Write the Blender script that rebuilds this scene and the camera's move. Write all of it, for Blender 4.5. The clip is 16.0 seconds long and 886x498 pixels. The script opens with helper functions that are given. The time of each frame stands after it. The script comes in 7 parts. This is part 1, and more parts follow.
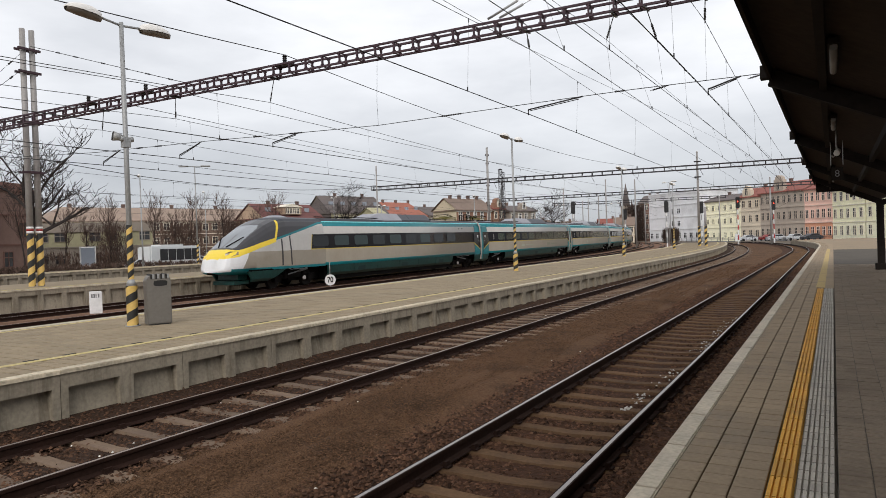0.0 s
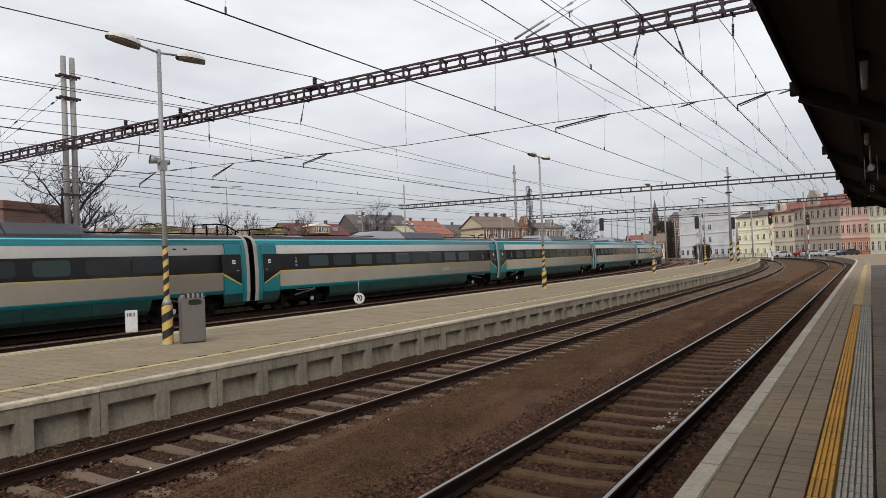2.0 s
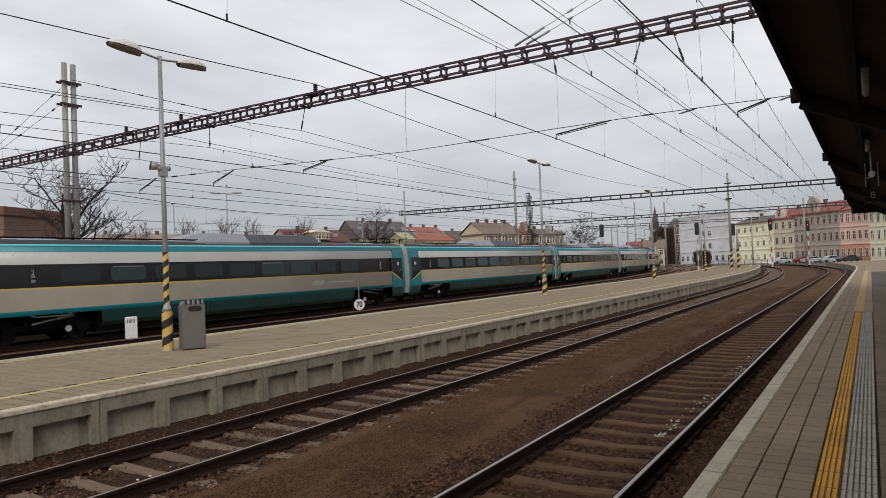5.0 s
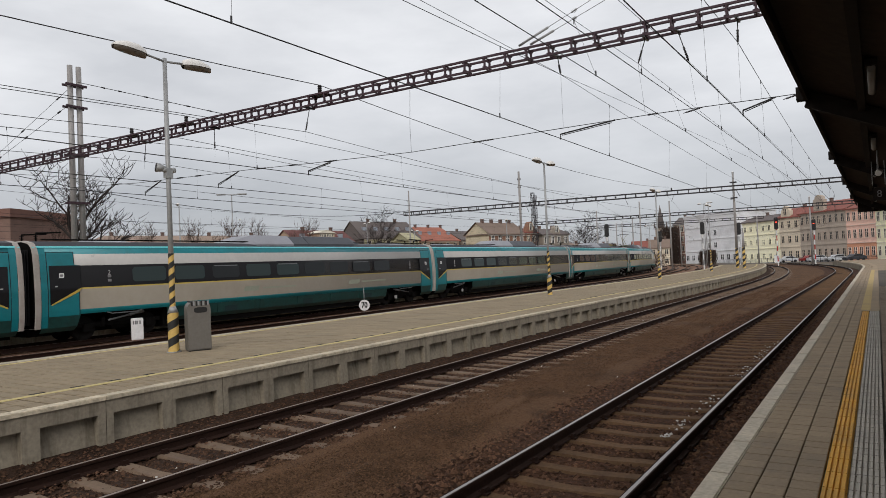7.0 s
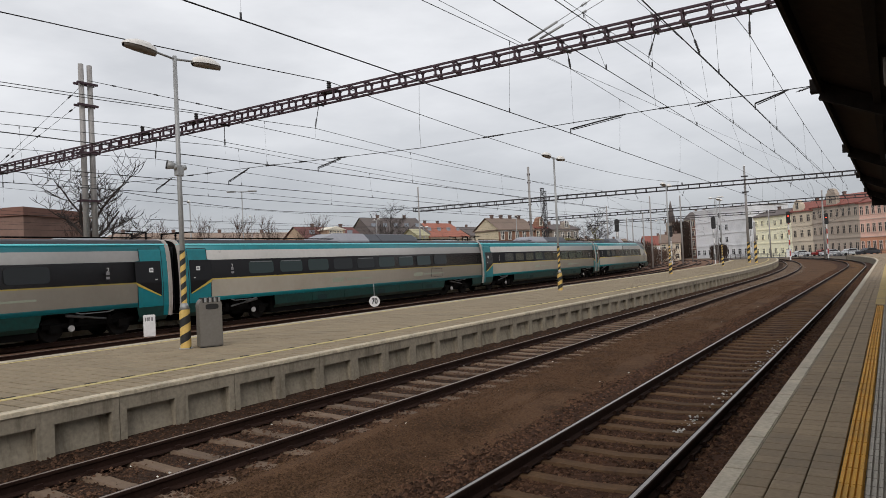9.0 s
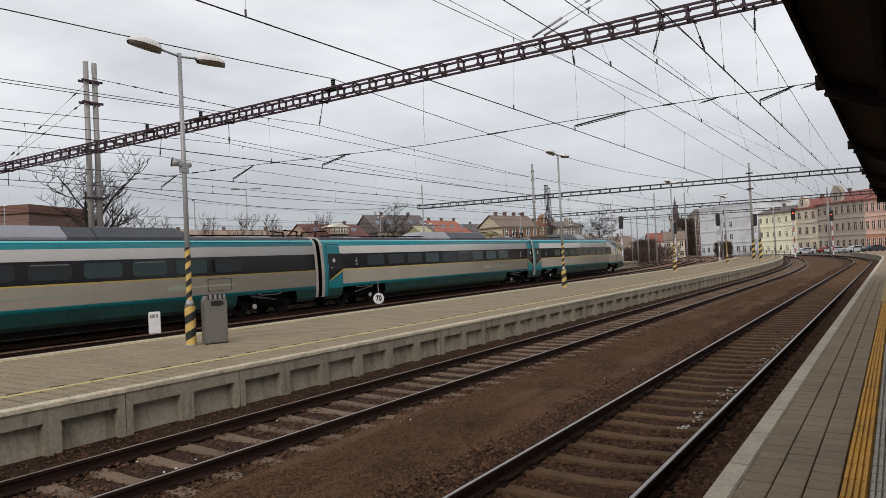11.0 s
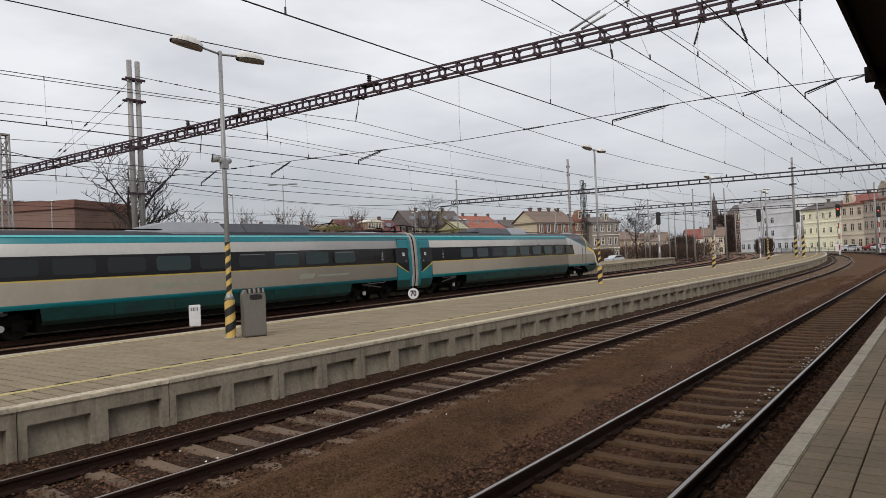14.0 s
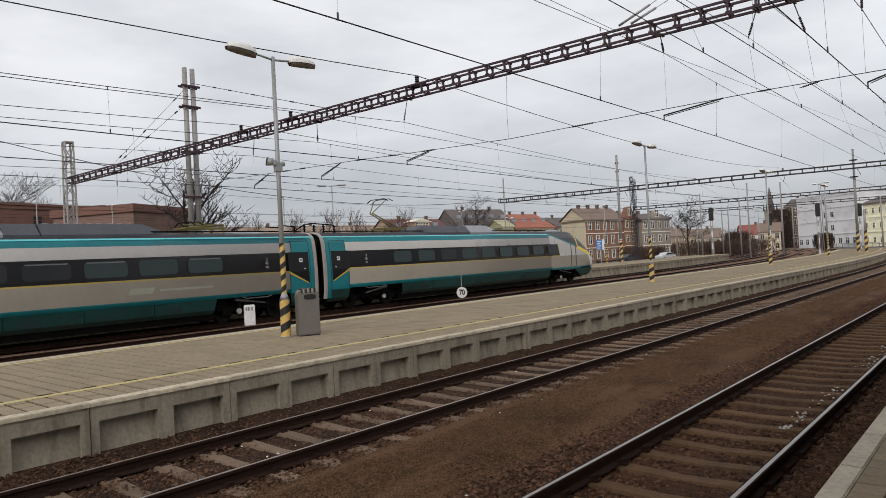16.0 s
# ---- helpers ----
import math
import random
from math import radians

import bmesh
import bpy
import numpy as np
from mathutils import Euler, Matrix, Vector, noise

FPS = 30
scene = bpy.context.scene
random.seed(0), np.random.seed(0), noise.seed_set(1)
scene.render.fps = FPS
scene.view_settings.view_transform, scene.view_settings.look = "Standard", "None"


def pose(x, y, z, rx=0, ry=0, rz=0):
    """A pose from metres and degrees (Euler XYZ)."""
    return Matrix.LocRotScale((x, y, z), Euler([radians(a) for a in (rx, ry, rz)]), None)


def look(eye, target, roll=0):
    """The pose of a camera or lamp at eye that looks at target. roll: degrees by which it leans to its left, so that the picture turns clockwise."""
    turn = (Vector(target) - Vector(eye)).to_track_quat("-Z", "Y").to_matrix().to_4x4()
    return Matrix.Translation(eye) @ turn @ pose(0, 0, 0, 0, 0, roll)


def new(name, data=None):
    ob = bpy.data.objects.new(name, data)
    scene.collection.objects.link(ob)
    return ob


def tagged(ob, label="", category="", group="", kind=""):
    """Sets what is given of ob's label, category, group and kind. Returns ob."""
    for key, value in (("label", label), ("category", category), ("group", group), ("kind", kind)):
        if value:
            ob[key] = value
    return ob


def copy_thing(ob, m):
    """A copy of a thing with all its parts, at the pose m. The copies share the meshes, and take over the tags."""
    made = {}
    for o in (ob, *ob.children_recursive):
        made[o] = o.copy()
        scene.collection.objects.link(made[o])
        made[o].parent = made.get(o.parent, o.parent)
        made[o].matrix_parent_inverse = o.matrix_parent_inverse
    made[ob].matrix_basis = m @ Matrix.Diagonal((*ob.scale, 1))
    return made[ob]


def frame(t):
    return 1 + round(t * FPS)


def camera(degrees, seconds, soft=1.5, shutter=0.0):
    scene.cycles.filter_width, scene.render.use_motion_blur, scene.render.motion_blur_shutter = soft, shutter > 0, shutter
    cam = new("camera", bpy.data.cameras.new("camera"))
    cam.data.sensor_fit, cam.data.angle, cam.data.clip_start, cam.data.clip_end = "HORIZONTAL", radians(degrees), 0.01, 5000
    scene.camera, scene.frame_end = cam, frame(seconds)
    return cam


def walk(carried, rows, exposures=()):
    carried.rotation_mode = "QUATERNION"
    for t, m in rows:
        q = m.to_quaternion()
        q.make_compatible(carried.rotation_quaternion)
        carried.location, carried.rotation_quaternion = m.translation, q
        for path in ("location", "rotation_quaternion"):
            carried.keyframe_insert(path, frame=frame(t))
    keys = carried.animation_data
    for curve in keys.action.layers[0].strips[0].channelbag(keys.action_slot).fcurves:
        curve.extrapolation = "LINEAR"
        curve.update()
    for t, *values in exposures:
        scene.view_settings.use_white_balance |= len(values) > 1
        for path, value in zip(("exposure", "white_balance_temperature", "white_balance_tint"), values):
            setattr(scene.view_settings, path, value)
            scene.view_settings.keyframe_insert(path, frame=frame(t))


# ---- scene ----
# the camera: held by hand on the platform, turning slowly to the left
cam = camera(66.53, 16.0, soft=0.6)
walk(cam, [
    (0.0, pose(0.013, 0.074, 2.164, 89.344, 1.961, 31.425)),
    (0.5, pose(-0.000, 0.081, 2.164, 89.676, 2.239, 31.818)),
    (1.0, pose(0.014, 0.048, 2.180, 90.192, 2.360, 32.874)),
    (1.5, pose(0.053, -0.058, 2.170, 91.066, 2.057, 33.068)),
    (2.0, pose(0.040, -0.014, 2.177, 90.944, 2.288, 33.771)),
    (2.5, pose(0.046, -0.013, 2.177, 91.194, 2.425, 33.572)),
    (3.0, pose(0.034, 0.004, 2.196, 91.485, 1.988, 33.086)),
    (3.5, pose(0.027, 0.002, 2.179, 91.859, 1.967, 33.211)),
    (4.0, pose(0.032, -0.009, 2.180, 91.688, 2.144, 33.745)),
    (6.5, pose(0.005, -0.007, 2.185, 91.372, 2.410, 33.759)),
    (7.0, pose(0.022, -0.008, 2.187, 91.510, 2.489, 34.183)),
    (7.5, pose(0.005, -0.006, 2.177, 91.709, 2.440, 34.111)),
    (8.0, pose(0.006, -0.010, 2.173, 91.360, 2.501, 34.110)),
    (8.5, pose(0.005, -0.007, 2.181, 91.047, 2.650, 34.660)),
    (9.0, pose(-0.000, 0.000, 2.184, 91.203, 2.742, 35.000)),
    (11.5, pose(-0.001, -0.020, 2.175, 90.888, 2.629, 35.504)),
    (12.0, pose(-0.021, -0.017, 2.173, 90.730, 2.465, 35.919)),
    (12.5, pose(-0.031, -0.015, 2.162, 90.458, 2.467, 36.684)),
    (13.0, pose(-0.029, -0.011, 2.170, 90.553, 2.515, 36.891)),
    (13.5, pose(-0.034, -0.025, 2.180, 90.609, 2.491, 37.469)),
    (14.0, pose(-0.023, -0.049, 2.176, 90.737, 2.483, 38.207)),
    (14.5, pose(-0.032, -0.068, 2.180, 90.658, 2.388, 38.910)),
    (15.0, pose(-0.038, -0.098, 2.172, 90.526, 2.710, 40.223)),
    (15.5, pose(-0.039, -0.126, 2.177, 90.692, 2.835, 41.097)),
    (16.0, pose(-0.038, -0.147, 2.185, 90.835, 2.991, 42.186)),
], exposures=[(0.0, 0.20), (1.0, 0.14), (2.0, 0.07), (3.0, -0.04), (4.0, -0.10), (7.0, -0.09), (9.0, -0.06), (16.0, -0.04)])
# ---- world and light: overcast winter day ----
world = bpy.data.worlds.new("overcast_sky")
scene.world = world
world.use_nodes = True
wn, wl = world.node_tree.nodes, world.node_tree.links
wn.clear()
w_out = wn.new("ShaderNodeOutputWorld")
w_bg = wn.new("ShaderNodeBackground")
w_sky = wn.new("ShaderNodeTexSky")
w_sky.sky_type, w_sky.sun_disc = "NISHITA", False
w_sky.sun_elevation, w_sky.sun_rotation = radians(32), radians(156)
w_gain = wn.new("ShaderNodeMix")
w_gain.data_type, w_gain.blend_type = "RGBA", "MULTIPLY"
w_gain.inputs[0].default_value = 1.0
w_gain.inputs[7].default_value = (0.1, 0.1, 0.1, 1)
w_co = wn.new("ShaderNodeTexCoord")
w_map = wn.new("ShaderNodeMapping")
w_map.inputs["Scale"].default_value = (1.0, 1.0, 3.2)
w_noise = wn.new("ShaderNodeTexNoise")
w_noise.inputs["Scale"].default_value = 2.3
w_noise.inputs["Detail"].default_value = 6.0
w_noise.inputs["Roughness"].default_value = 0.55
w_ramp = wn.new("ShaderNodeValToRGB")
w_ramp.color_ramp.elements[0].position, w_ramp.color_ramp.elements[0].color = 0.33, (0.67, 0.685, 0.72, 1)
w_ramp.color_ramp.elements[1].position, w_ramp.color_ramp.elements[1].color = 0.62, (0.91, 0.92, 0.95, 1)
w_mix = wn.new("ShaderNodeMix")
w_mix.data_type = "RGBA"
w_mix.inputs[0].default_value = 0.93
wl.new(w_co.outputs["Generated"], w_map.inputs["Vector"])
wl.new(w_map.outputs["Vector"], w_noise.inputs["Vector"])
wl.new(w_noise.outputs["Fac"], w_ramp.inputs["Fac"])
wl.new(w_sky.outputs["Color"], w_gain.inputs[6])
wl.new(w_gain.outputs[2], w_mix.inputs[6])
w_sep = wn.new("ShaderNodeSeparateXYZ")
w_low = wn.new("ShaderNodeMapRange")
w_low.interpolation_type = "SMOOTHSTEP"
w_low.inputs["From Min"].default_value, w_low.inputs["From Max"].default_value = -0.02, 0.28
w_low.inputs["To Min"].default_value, w_low.inputs["To Max"].default_value = 0.0, 1.0
w_band = wn.new("ShaderNodeMix")
w_band.data_type, w_band.blend_type = "RGBA", "MULTIPLY"
w_band.inputs[0].default_value = 1.0
w_tone = wn.new("ShaderNodeMix")
w_tone.data_type = "RGBA"
w_tone.inputs[6].default_value, w_tone.inputs[7].default_value = (0.57, 0.585, 0.61, 1), (1.02, 1.02, 1.02, 1)
wl.new(w_co.outputs["Generated"], w_sep.inputs[0])
wl.new(w_sep.outputs["Z"], w_low.inputs["Value"])
wl.new(w_low.outputs["Result"], w_tone.inputs[0])
wl.new(w_ramp.outputs["Color"], w_band.inputs[6])
wl.new(w_tone.outputs[2], w_band.inputs[7])
wl.new(w_band.outputs[2], w_mix.inputs[7])
wl.new(w_mix.outputs[2], w_bg.inputs["Color"])
wl.new(w_bg.outputs["Background"], w_out.inputs["Surface"])
w_bg.inputs["Strength"].default_value = 1.0

sun = new("sun", bpy.data.lights.new("sun", "SUN"))
sun.data.energy, sun.data.angle, sun.data.color = 1.35, radians(28), (1.0, 0.97, 0.93)
sun.matrix_world = look((0, 0, 60), (-17, 38, 34))

# ---- materials ----
def lin(r, g, b):
    """Linear colour from everyday 0..255 values."""
    return tuple((c / 255 / 12.92) if c / 255 <= 0.04045 else ((c / 255 + 0.055) / 1.055) ** 2.4 for c in (r, g, b))


def mat(name, color, rough=0.7, metal=0.0, var=0.25, big=0.6, fine=14.0, bump=0.15, depth=0.004, stain=None, stain_amount=0.5,
        stain_scale=1.5, piece=0.0, streak=None, object_space=False, spec=0.5):
    """A weathered surface: colour that wanders at two scales, stains or streaks, and fine relief."""
    m = bpy.data.materials.new(name)
    m.use_nodes = True
    n, l = m.node_tree.nodes, m.node_tree.links
    b = n["Principled BSDF"]
    b.inputs["Metallic"].default_value = metal
    b.inputs["Specular IOR Level"].default_value = spec
    if object_space:
        co = n.new("ShaderNodeTexCoord").outputs["Object"]
    else:
        co = n.new("ShaderNodeNewGeometry").outputs["Position"]
    n1, n2 = n.new("ShaderNodeTexNoise"), n.new("ShaderNodeTexNoise")
    for q, sc, de in ((n1, big, 5), (n2, fine, 4)):
        q.inputs["Scale"].default_value, q.inputs["Detail"].default_value = sc, de
        l.new(co, q.inputs["Vector"])
    n1.inputs["Roughness"].default_value = 0.62
    add = n.new("ShaderNodeMath")
    add.operation = "ADD"
    l.new(n1.outputs["Fac"], add.inputs[0])
    l.new(n2.outputs["Fac"], add.inputs[1])
    val = n.new("ShaderNodeMapRange")
    val.inputs["From Min"].default_value, val.inputs["From Max"].default_value = 0.7, 1.3
    val.inputs["To Min"].default_value, val.inputs["To Max"].default_value = 1 - var, 1 + var
    l.new(add.outputs[0], val.inputs["Value"])
    last = val.outputs["Result"]
    if piece:
        info = n.new("ShaderNodeObjectInfo")
        pr = n.new("ShaderNodeMapRange")
        pr.inputs["To Min"].default_value, pr.inputs["To Max"].default_value = 1 - piece, 1 + piece
        l.new(info.outputs["Random"], pr.inputs["Value"])
        geo = n.new("ShaderNodeNewGeometry")
        pi = n.new("ShaderNodeMapRange")
        pi.inputs["To Min"].default_value, pi.inputs["To Max"].default_value = 1 - piece, 1 + piece
        l.new(geo.outputs["Random Per Island"], pi.inputs["Value"])
        for src in (pr, pi):
            mu = n.new("ShaderNodeMath")
            mu.operation = "MULTIPLY"
            l.new(last, mu.inputs[0])
            l.new(src.outputs["Result"], mu.inputs[1])
            last = mu.outputs[0]
    mul = n.new("ShaderNodeVectorMath")
    mul.operation = "SCALE"
    mul.inputs[0].default_value = color
    l.new(last, mul.inputs["Scale"])
    out = mul.outputs["Vector"]
    if stain is not None:
        n3 = n.new("ShaderNodeTexNoise")
        n3.inputs["Scale"].default_value, n3.inputs["Detail"].default_value = stain_scale, 7
        n3.inputs["Roughness"].default_value = 0.68
        src = co
        if streak:
            mp = n.new("ShaderNodeMapping")
            mp.inputs["Scale"].default_value = streak
            l.new(co, mp.inputs["Vector"])
            src = mp.outputs["Vector"]
        l.new(src, n3.inputs["Vector"])
        rp = n.new("ShaderNodeMapRange")
        rp.inputs["From Min"].default_value, rp.inputs["From Max"].default_value = 0.5, 0.72
        rp.inputs["To Max"].default_value = stain_amount
        l.new(n3.outputs["Fac"], rp.inputs["Value"])
        mx = n.new("ShaderNodeMix")
        mx.data_type = "RGBA"
        mx.inputs[7].default_value = (*stain, 1)
        l.new(rp.outputs["Result"], mx.inputs[0])
        l.new(out, mx.inputs[6])
        out = mx.outputs[2]
    l.new(out, b.inputs["Base Color"])
    rr = n.new("ShaderNodeMapRange")
    rr.inputs["To Min"].default_value, rr.inputs["To Max"].default_value = max(rough - 0.12, 0.03), min(rough + 0.12, 1)
    l.new(n1.outputs["Fac"], rr.inputs["Value"])
    l.new(rr.outputs["Result"], b.inputs["Roughness"])
    if bump:
        bp = n.new("ShaderNodeBump")
        bp.inputs["Strength"].default_value, bp.inputs["Distance"].default_value = bump, depth
        l.new(n2.outputs["Fac"], bp.inputs["Height"])
        l.new(bp.outputs["Normal"], b.inputs["Normal"])
    return m


def glass_mat(name, tint, rough=0.06, spec=0.6):
    """Dark window glass of a far or moving thing: a glossy coat over a dim interior."""
    m = bpy.data.materials.new(name)
    m.use_nodes = True
    b = m.node_tree.nodes["Principled BSDF"]
    b.inputs["Base Color"].default_value = (*tint, 1)
    b.inputs["Roughness"].default_value = rough
    b.inputs["Specular IOR Level"].default_value = spec
    return m


M_GROUND = mat("bare_ground", lin(96, 84, 70), 0.95, var=0.3, big=0.08, fine=3.0, bump=0.5, depth=0.02, stain=lin(70, 66, 52), stain_scale=0.05)
M_BALLAST = mat("brown_ballast", lin(70, 48, 35), 0.95, spec=0.1, var=0.5, big=0.5, fine=22.0, bump=1.0, depth=0.03, stain=lin(36, 24, 18), stain_scale=0.9)
M_SOIL = mat("rusty_gravel_soil", lin(92, 68, 49), 0.97, spec=0.1, var=0.8, big=0.7, fine=42.0, bump=1.0, depth=0.02, stain=lin(54, 36, 26), stain_scale=0.7, stain_amount=0.75)
M_BALLAST_SIDE = mat("dull_brown_ballast", lin(126, 98, 81), 0.95, spec=0.1, var=0.5, big=0.5, fine=22.0, bump=1.0, depth=0.03, stain=lin(62, 47, 38), stain_scale=0.9)
M_BALLAST_DARK = mat("dark_brown_ballast", lin(62, 47, 38), 0.95, spec=0.1, var=0.5, big=0.5, fine=22.0, bump=1.0, depth=0.03, stain=lin(20, 15, 12), stain_scale=0.9)
M_GRAVEL = mat("fine_rusty_gravel", lin(102, 77, 57), 0.95, spec=0.1, var=0.4, big=3.0, fine=40.0, bump=0.3, piece=0.5)
M_STONE = mat("ballast_stone", lin(78, 56, 42), 0.92, spec=0.15, var=0.35, big=3.0, fine=40.0, bump=0.3, piece=0.7)
M_STONE_DULL = mat("dull_brown_stone", lin(82, 60, 46), 0.92, spec=0.15, var=0.35, big=3.0, fine=40.0, bump=0.3, piece=0.6)
M_PALE_STONE = mat("pale_stone_chips", lin(205, 200, 192), 0.85, var=0.2, piece=0.2)
M_RAIL_SIDE = mat("rusty_rail", lin(44, 29, 23), 0.9, 0.0, spec=0.15, var=0.3, big=2.0, fine=30, stain=lin(40, 30, 26))
M_RAIL_TOP = mat("worn_rail_head", lin(150, 144, 140), 0.32, 1.0, var=0.12, big=1.0, fine=30, bump=0.04)
M_RAIL_TOP_DULL = mat("dull_rail_head", lin(150, 136, 126), 0.4, 0.85, var=0.2, big=1.0, fine=30, bump=0.05)
M_SLEEPER_PALE = mat("pale_concrete_sleeper", lin(112, 92, 74), 0.9, var=0.22, big=2.0, fine=25, bump=0.4, piece=0.2, stain=lin(92, 70, 56), stain_scale=2.5, stain_amount=0.8)
M_SLEEPER = mat("dusty_concrete_sleeper", lin(104, 80, 58), 0.92, spec=0.15, var=0.25, big=2.0, fine=25, bump=0.4, piece=0.15, stain=lin(70, 52, 42), stain_scale=2.2, stain_amount=0.8)
M_CONCRETE = mat("grey_precast_concrete", lin(143, 133, 117), 0.9, spec=0.2, var=0.22, big=0.8, fine=18, bump=0.25, stain=lin(70, 60, 48), stain_scale=1.6, stain_amount=0.75, streak=(2.2, 2.2, 0.22), piece=0.06)
M_COPING = mat("pale_platform_coping", lin(188, 175, 152), 0.88, var=0.3, big=1.5, fine=20, bump=0.2, stain=lin(112, 99, 82), stain_scale=3.5, stain_amount=0.7, piece=0.10)
M_PAVER = mat("beige_concrete_paver", lin(143, 128, 105), 0.9, spec=0.25, var=0.12, big=0.5, fine=20, bump=0.25, stain=lin(130, 119, 99), stain_scale=0.8, stain_amount=0.55, piece=0.07)
M_JOINT = mat("dark_paving_joint", lin(34, 27, 20), 0.95, var=0.25, big=1.0, fine=20)
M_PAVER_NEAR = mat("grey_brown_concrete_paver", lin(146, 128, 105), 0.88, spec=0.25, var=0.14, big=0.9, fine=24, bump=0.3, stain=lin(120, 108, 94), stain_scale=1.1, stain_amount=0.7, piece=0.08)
M_EDGE_NEAR = mat("light_concrete_edge_stone", lin(192, 180, 160), 0.85, spec=0.25, var=0.2, big=1.5, fine=24, bump=0.2, stain=lin(150, 142, 130), stain_scale=1.6, stain_amount=0.6, piece=0.06)
M_YELLOW_TILE = mat("yellow_tactile_tile", lin(206, 152, 54), 0.75, var=0.15, big=2.0, fine=24, bump=0.2, stain=lin(150, 116, 54), stain_scale=3.0, stain_amount=0.6, piece=0.06)
M_GREY_TILE = mat("grey_tactile_tile", lin(162, 154, 142), 0.8, var=0.15, big=2.0, fine=24, bump=0.2, stain=lin(132, 126, 118), stain_scale=2.5, stain_amount=0.6, piece=0.07)
# asphalt colour kept dark to carry the shade of the canopy
M_SHADE_ASPHALT = mat("shade_toned_platform_asphalt", lin(84, 77, 69), 0.9, spec=0.2, piece=0.0, var=0.2, big=0.5, fine=30, bump=0.4, stain=lin(66, 60, 54), stain_scale=0.6, stain_amount=0.7)
# grey blocks, their tone lowered for the canopy's shade
M_SHADE_PAVER = mat("shade_toned_block_paving", lin(124, 110, 94), 0.9, spec=0.2, piece=0.05, var=0.2, big=0.5, fine=30, bump=0.4, stain=lin(96, 84, 71), stain_scale=1.2, stain_amount=0.7)
M_YELLOW_LINE = mat("worn_yellow_line_paint", lin(188, 170, 114), 0.8, var=0.12, big=1.5, fine=18, bump=0.1, stain=lin(166, 150, 118), stain_scale=3.0, stain_amount=0.8)
M_FADED = mat("faded_yellow_paint", lin(176, 150, 92), 0.85, var=0.15, big=1.2, fine=18, bump=0.1, stain=lin(140, 122, 94), stain_scale=1.2, stain_amount=0.9)
M_GALV = mat("galvanised_steel", lin(158, 158, 157), 0.55, 0.35, var=0.14, big=1.2, fine=16, bump=0.05, stain=lin(124, 122, 119), stain_scale=1.0)
M_MAST = mat("grey_painted_mast_steel", lin(152, 148, 145), 0.6, 0.2, var=0.14, big=0.8, fine=12, bump=0.05, stain=lin(120, 112, 106), stain_scale=0.8)
M_GANTRY = mat("brown_violet_gantry_paint", lin(64, 45, 53), 0.7, 0.1, var=0.2, big=1.5, fine=14, bump=0.05, stain=lin(60, 40, 36), stain_scale=1.5)
M_GANTRY_GREY = mat("grey_gantry_paint", lin(48, 44, 46), 0.7, 0.1, var=0.2, big=1.5, fine=14, bump=0.05)
M_WIRE = mat("dark_copper_wire", lin(44, 42, 42), 0.7, 0.2, var=0.15, bump=0)
M_WIRE_FAR = mat("weathered_wire", lin(62, 62, 64), 0.7, 0.2, var=0.15, bump=0)
M_INSUL = mat("dark_glazed_insulator", lin(34, 28, 27), 0.35, var=0.2, bump=0)
M_YELLOW = mat("warning_yellow_paint", lin(208, 174, 98), 0.6, var=0.12, big=2.0, fine=20, bump=0.05, stain=lin(190, 152, 70), stain_scale=3.0)
M_BLACK = mat("warning_black_paint", lin(36, 35, 33), 0.6, var=0.2, big=2.0, fine=20, bump=0.05)
M_CANOPY = mat("dark_brown_canopy_steel", lin(42, 37, 34), 0.8, spec=0.1, var=0.25, big=0.8, fine=10, bump=0.08)
M_CANOPY_ROOF = mat("dark_canopy_soffit_boards", lin(62, 53, 47), 0.9, spec=0.1, var=0.22, big=0.6, fine=10, bump=0.15)
M_TUBE_LAMP = mat("unlit_lamp_cover", lin(120, 116, 110), 0.4, var=0.08, bump=0)
M_LAMP_WHITE = mat("white_lamp_housing", lin(222, 218, 212), 0.5, var=0.08, big=3.0, bump=0.03, stain=lin(186, 176, 166), stain_scale=4.0)
M_LAMP_GLASS = mat("lamp_diffuser", lin(120, 112, 104), 0.25, var=0.15, bump=0)
M_BIN = mat("grey_painted_bin_metal", lin(112, 107, 100), 0.5, 0.15, var=0.1, big=1.5, fine=20, bump=0.04, stain=lin(98, 92, 86), stain_scale=2.0)
M_BIN_DARK = mat("dark_bin_inside", lin(34, 32, 31), 0.8, var=0.2, bump=0)
M_WHITE = mat("white_painted_metal", lin(226, 224, 222), 0.5, var=0.06, big=2.0, bump=0.03, stain=lin(180, 174, 168), stain_scale=3.0, stain_amount=0.4)
M_SIGN_RED = mat("red_ring_paint", lin(150, 50, 46), 0.6, var=0.1, bump=0)
M_BLACK_TEXT = mat("black_sign_paint", lin(28, 27, 28), 0.6, var=0.1, bump=0)
M_GREY_TEXT = mat("faded_grey_print", lin(120, 118, 118), 0.6, var=0.1, bump=0)

# ---- the plan: s metres along the tracks, off metres to the left of the line under the camera ----
def bent(s, off, s0, r):
    """A straight line at the platforms' heading that bends to the left from s0 on with the radius r."""
    th = radians(-1.4124)
    ln, h = min(s, s0), th - max(s - s0, 0) / r
    x = ln * math.sin(th) + r * (math.cos(h) - math.cos(th))
    y = ln * math.cos(th) + r * (math.sin(th) - math.sin(h))
    return x - math.cos(h) * off, y + math.sin(h) * off, -h


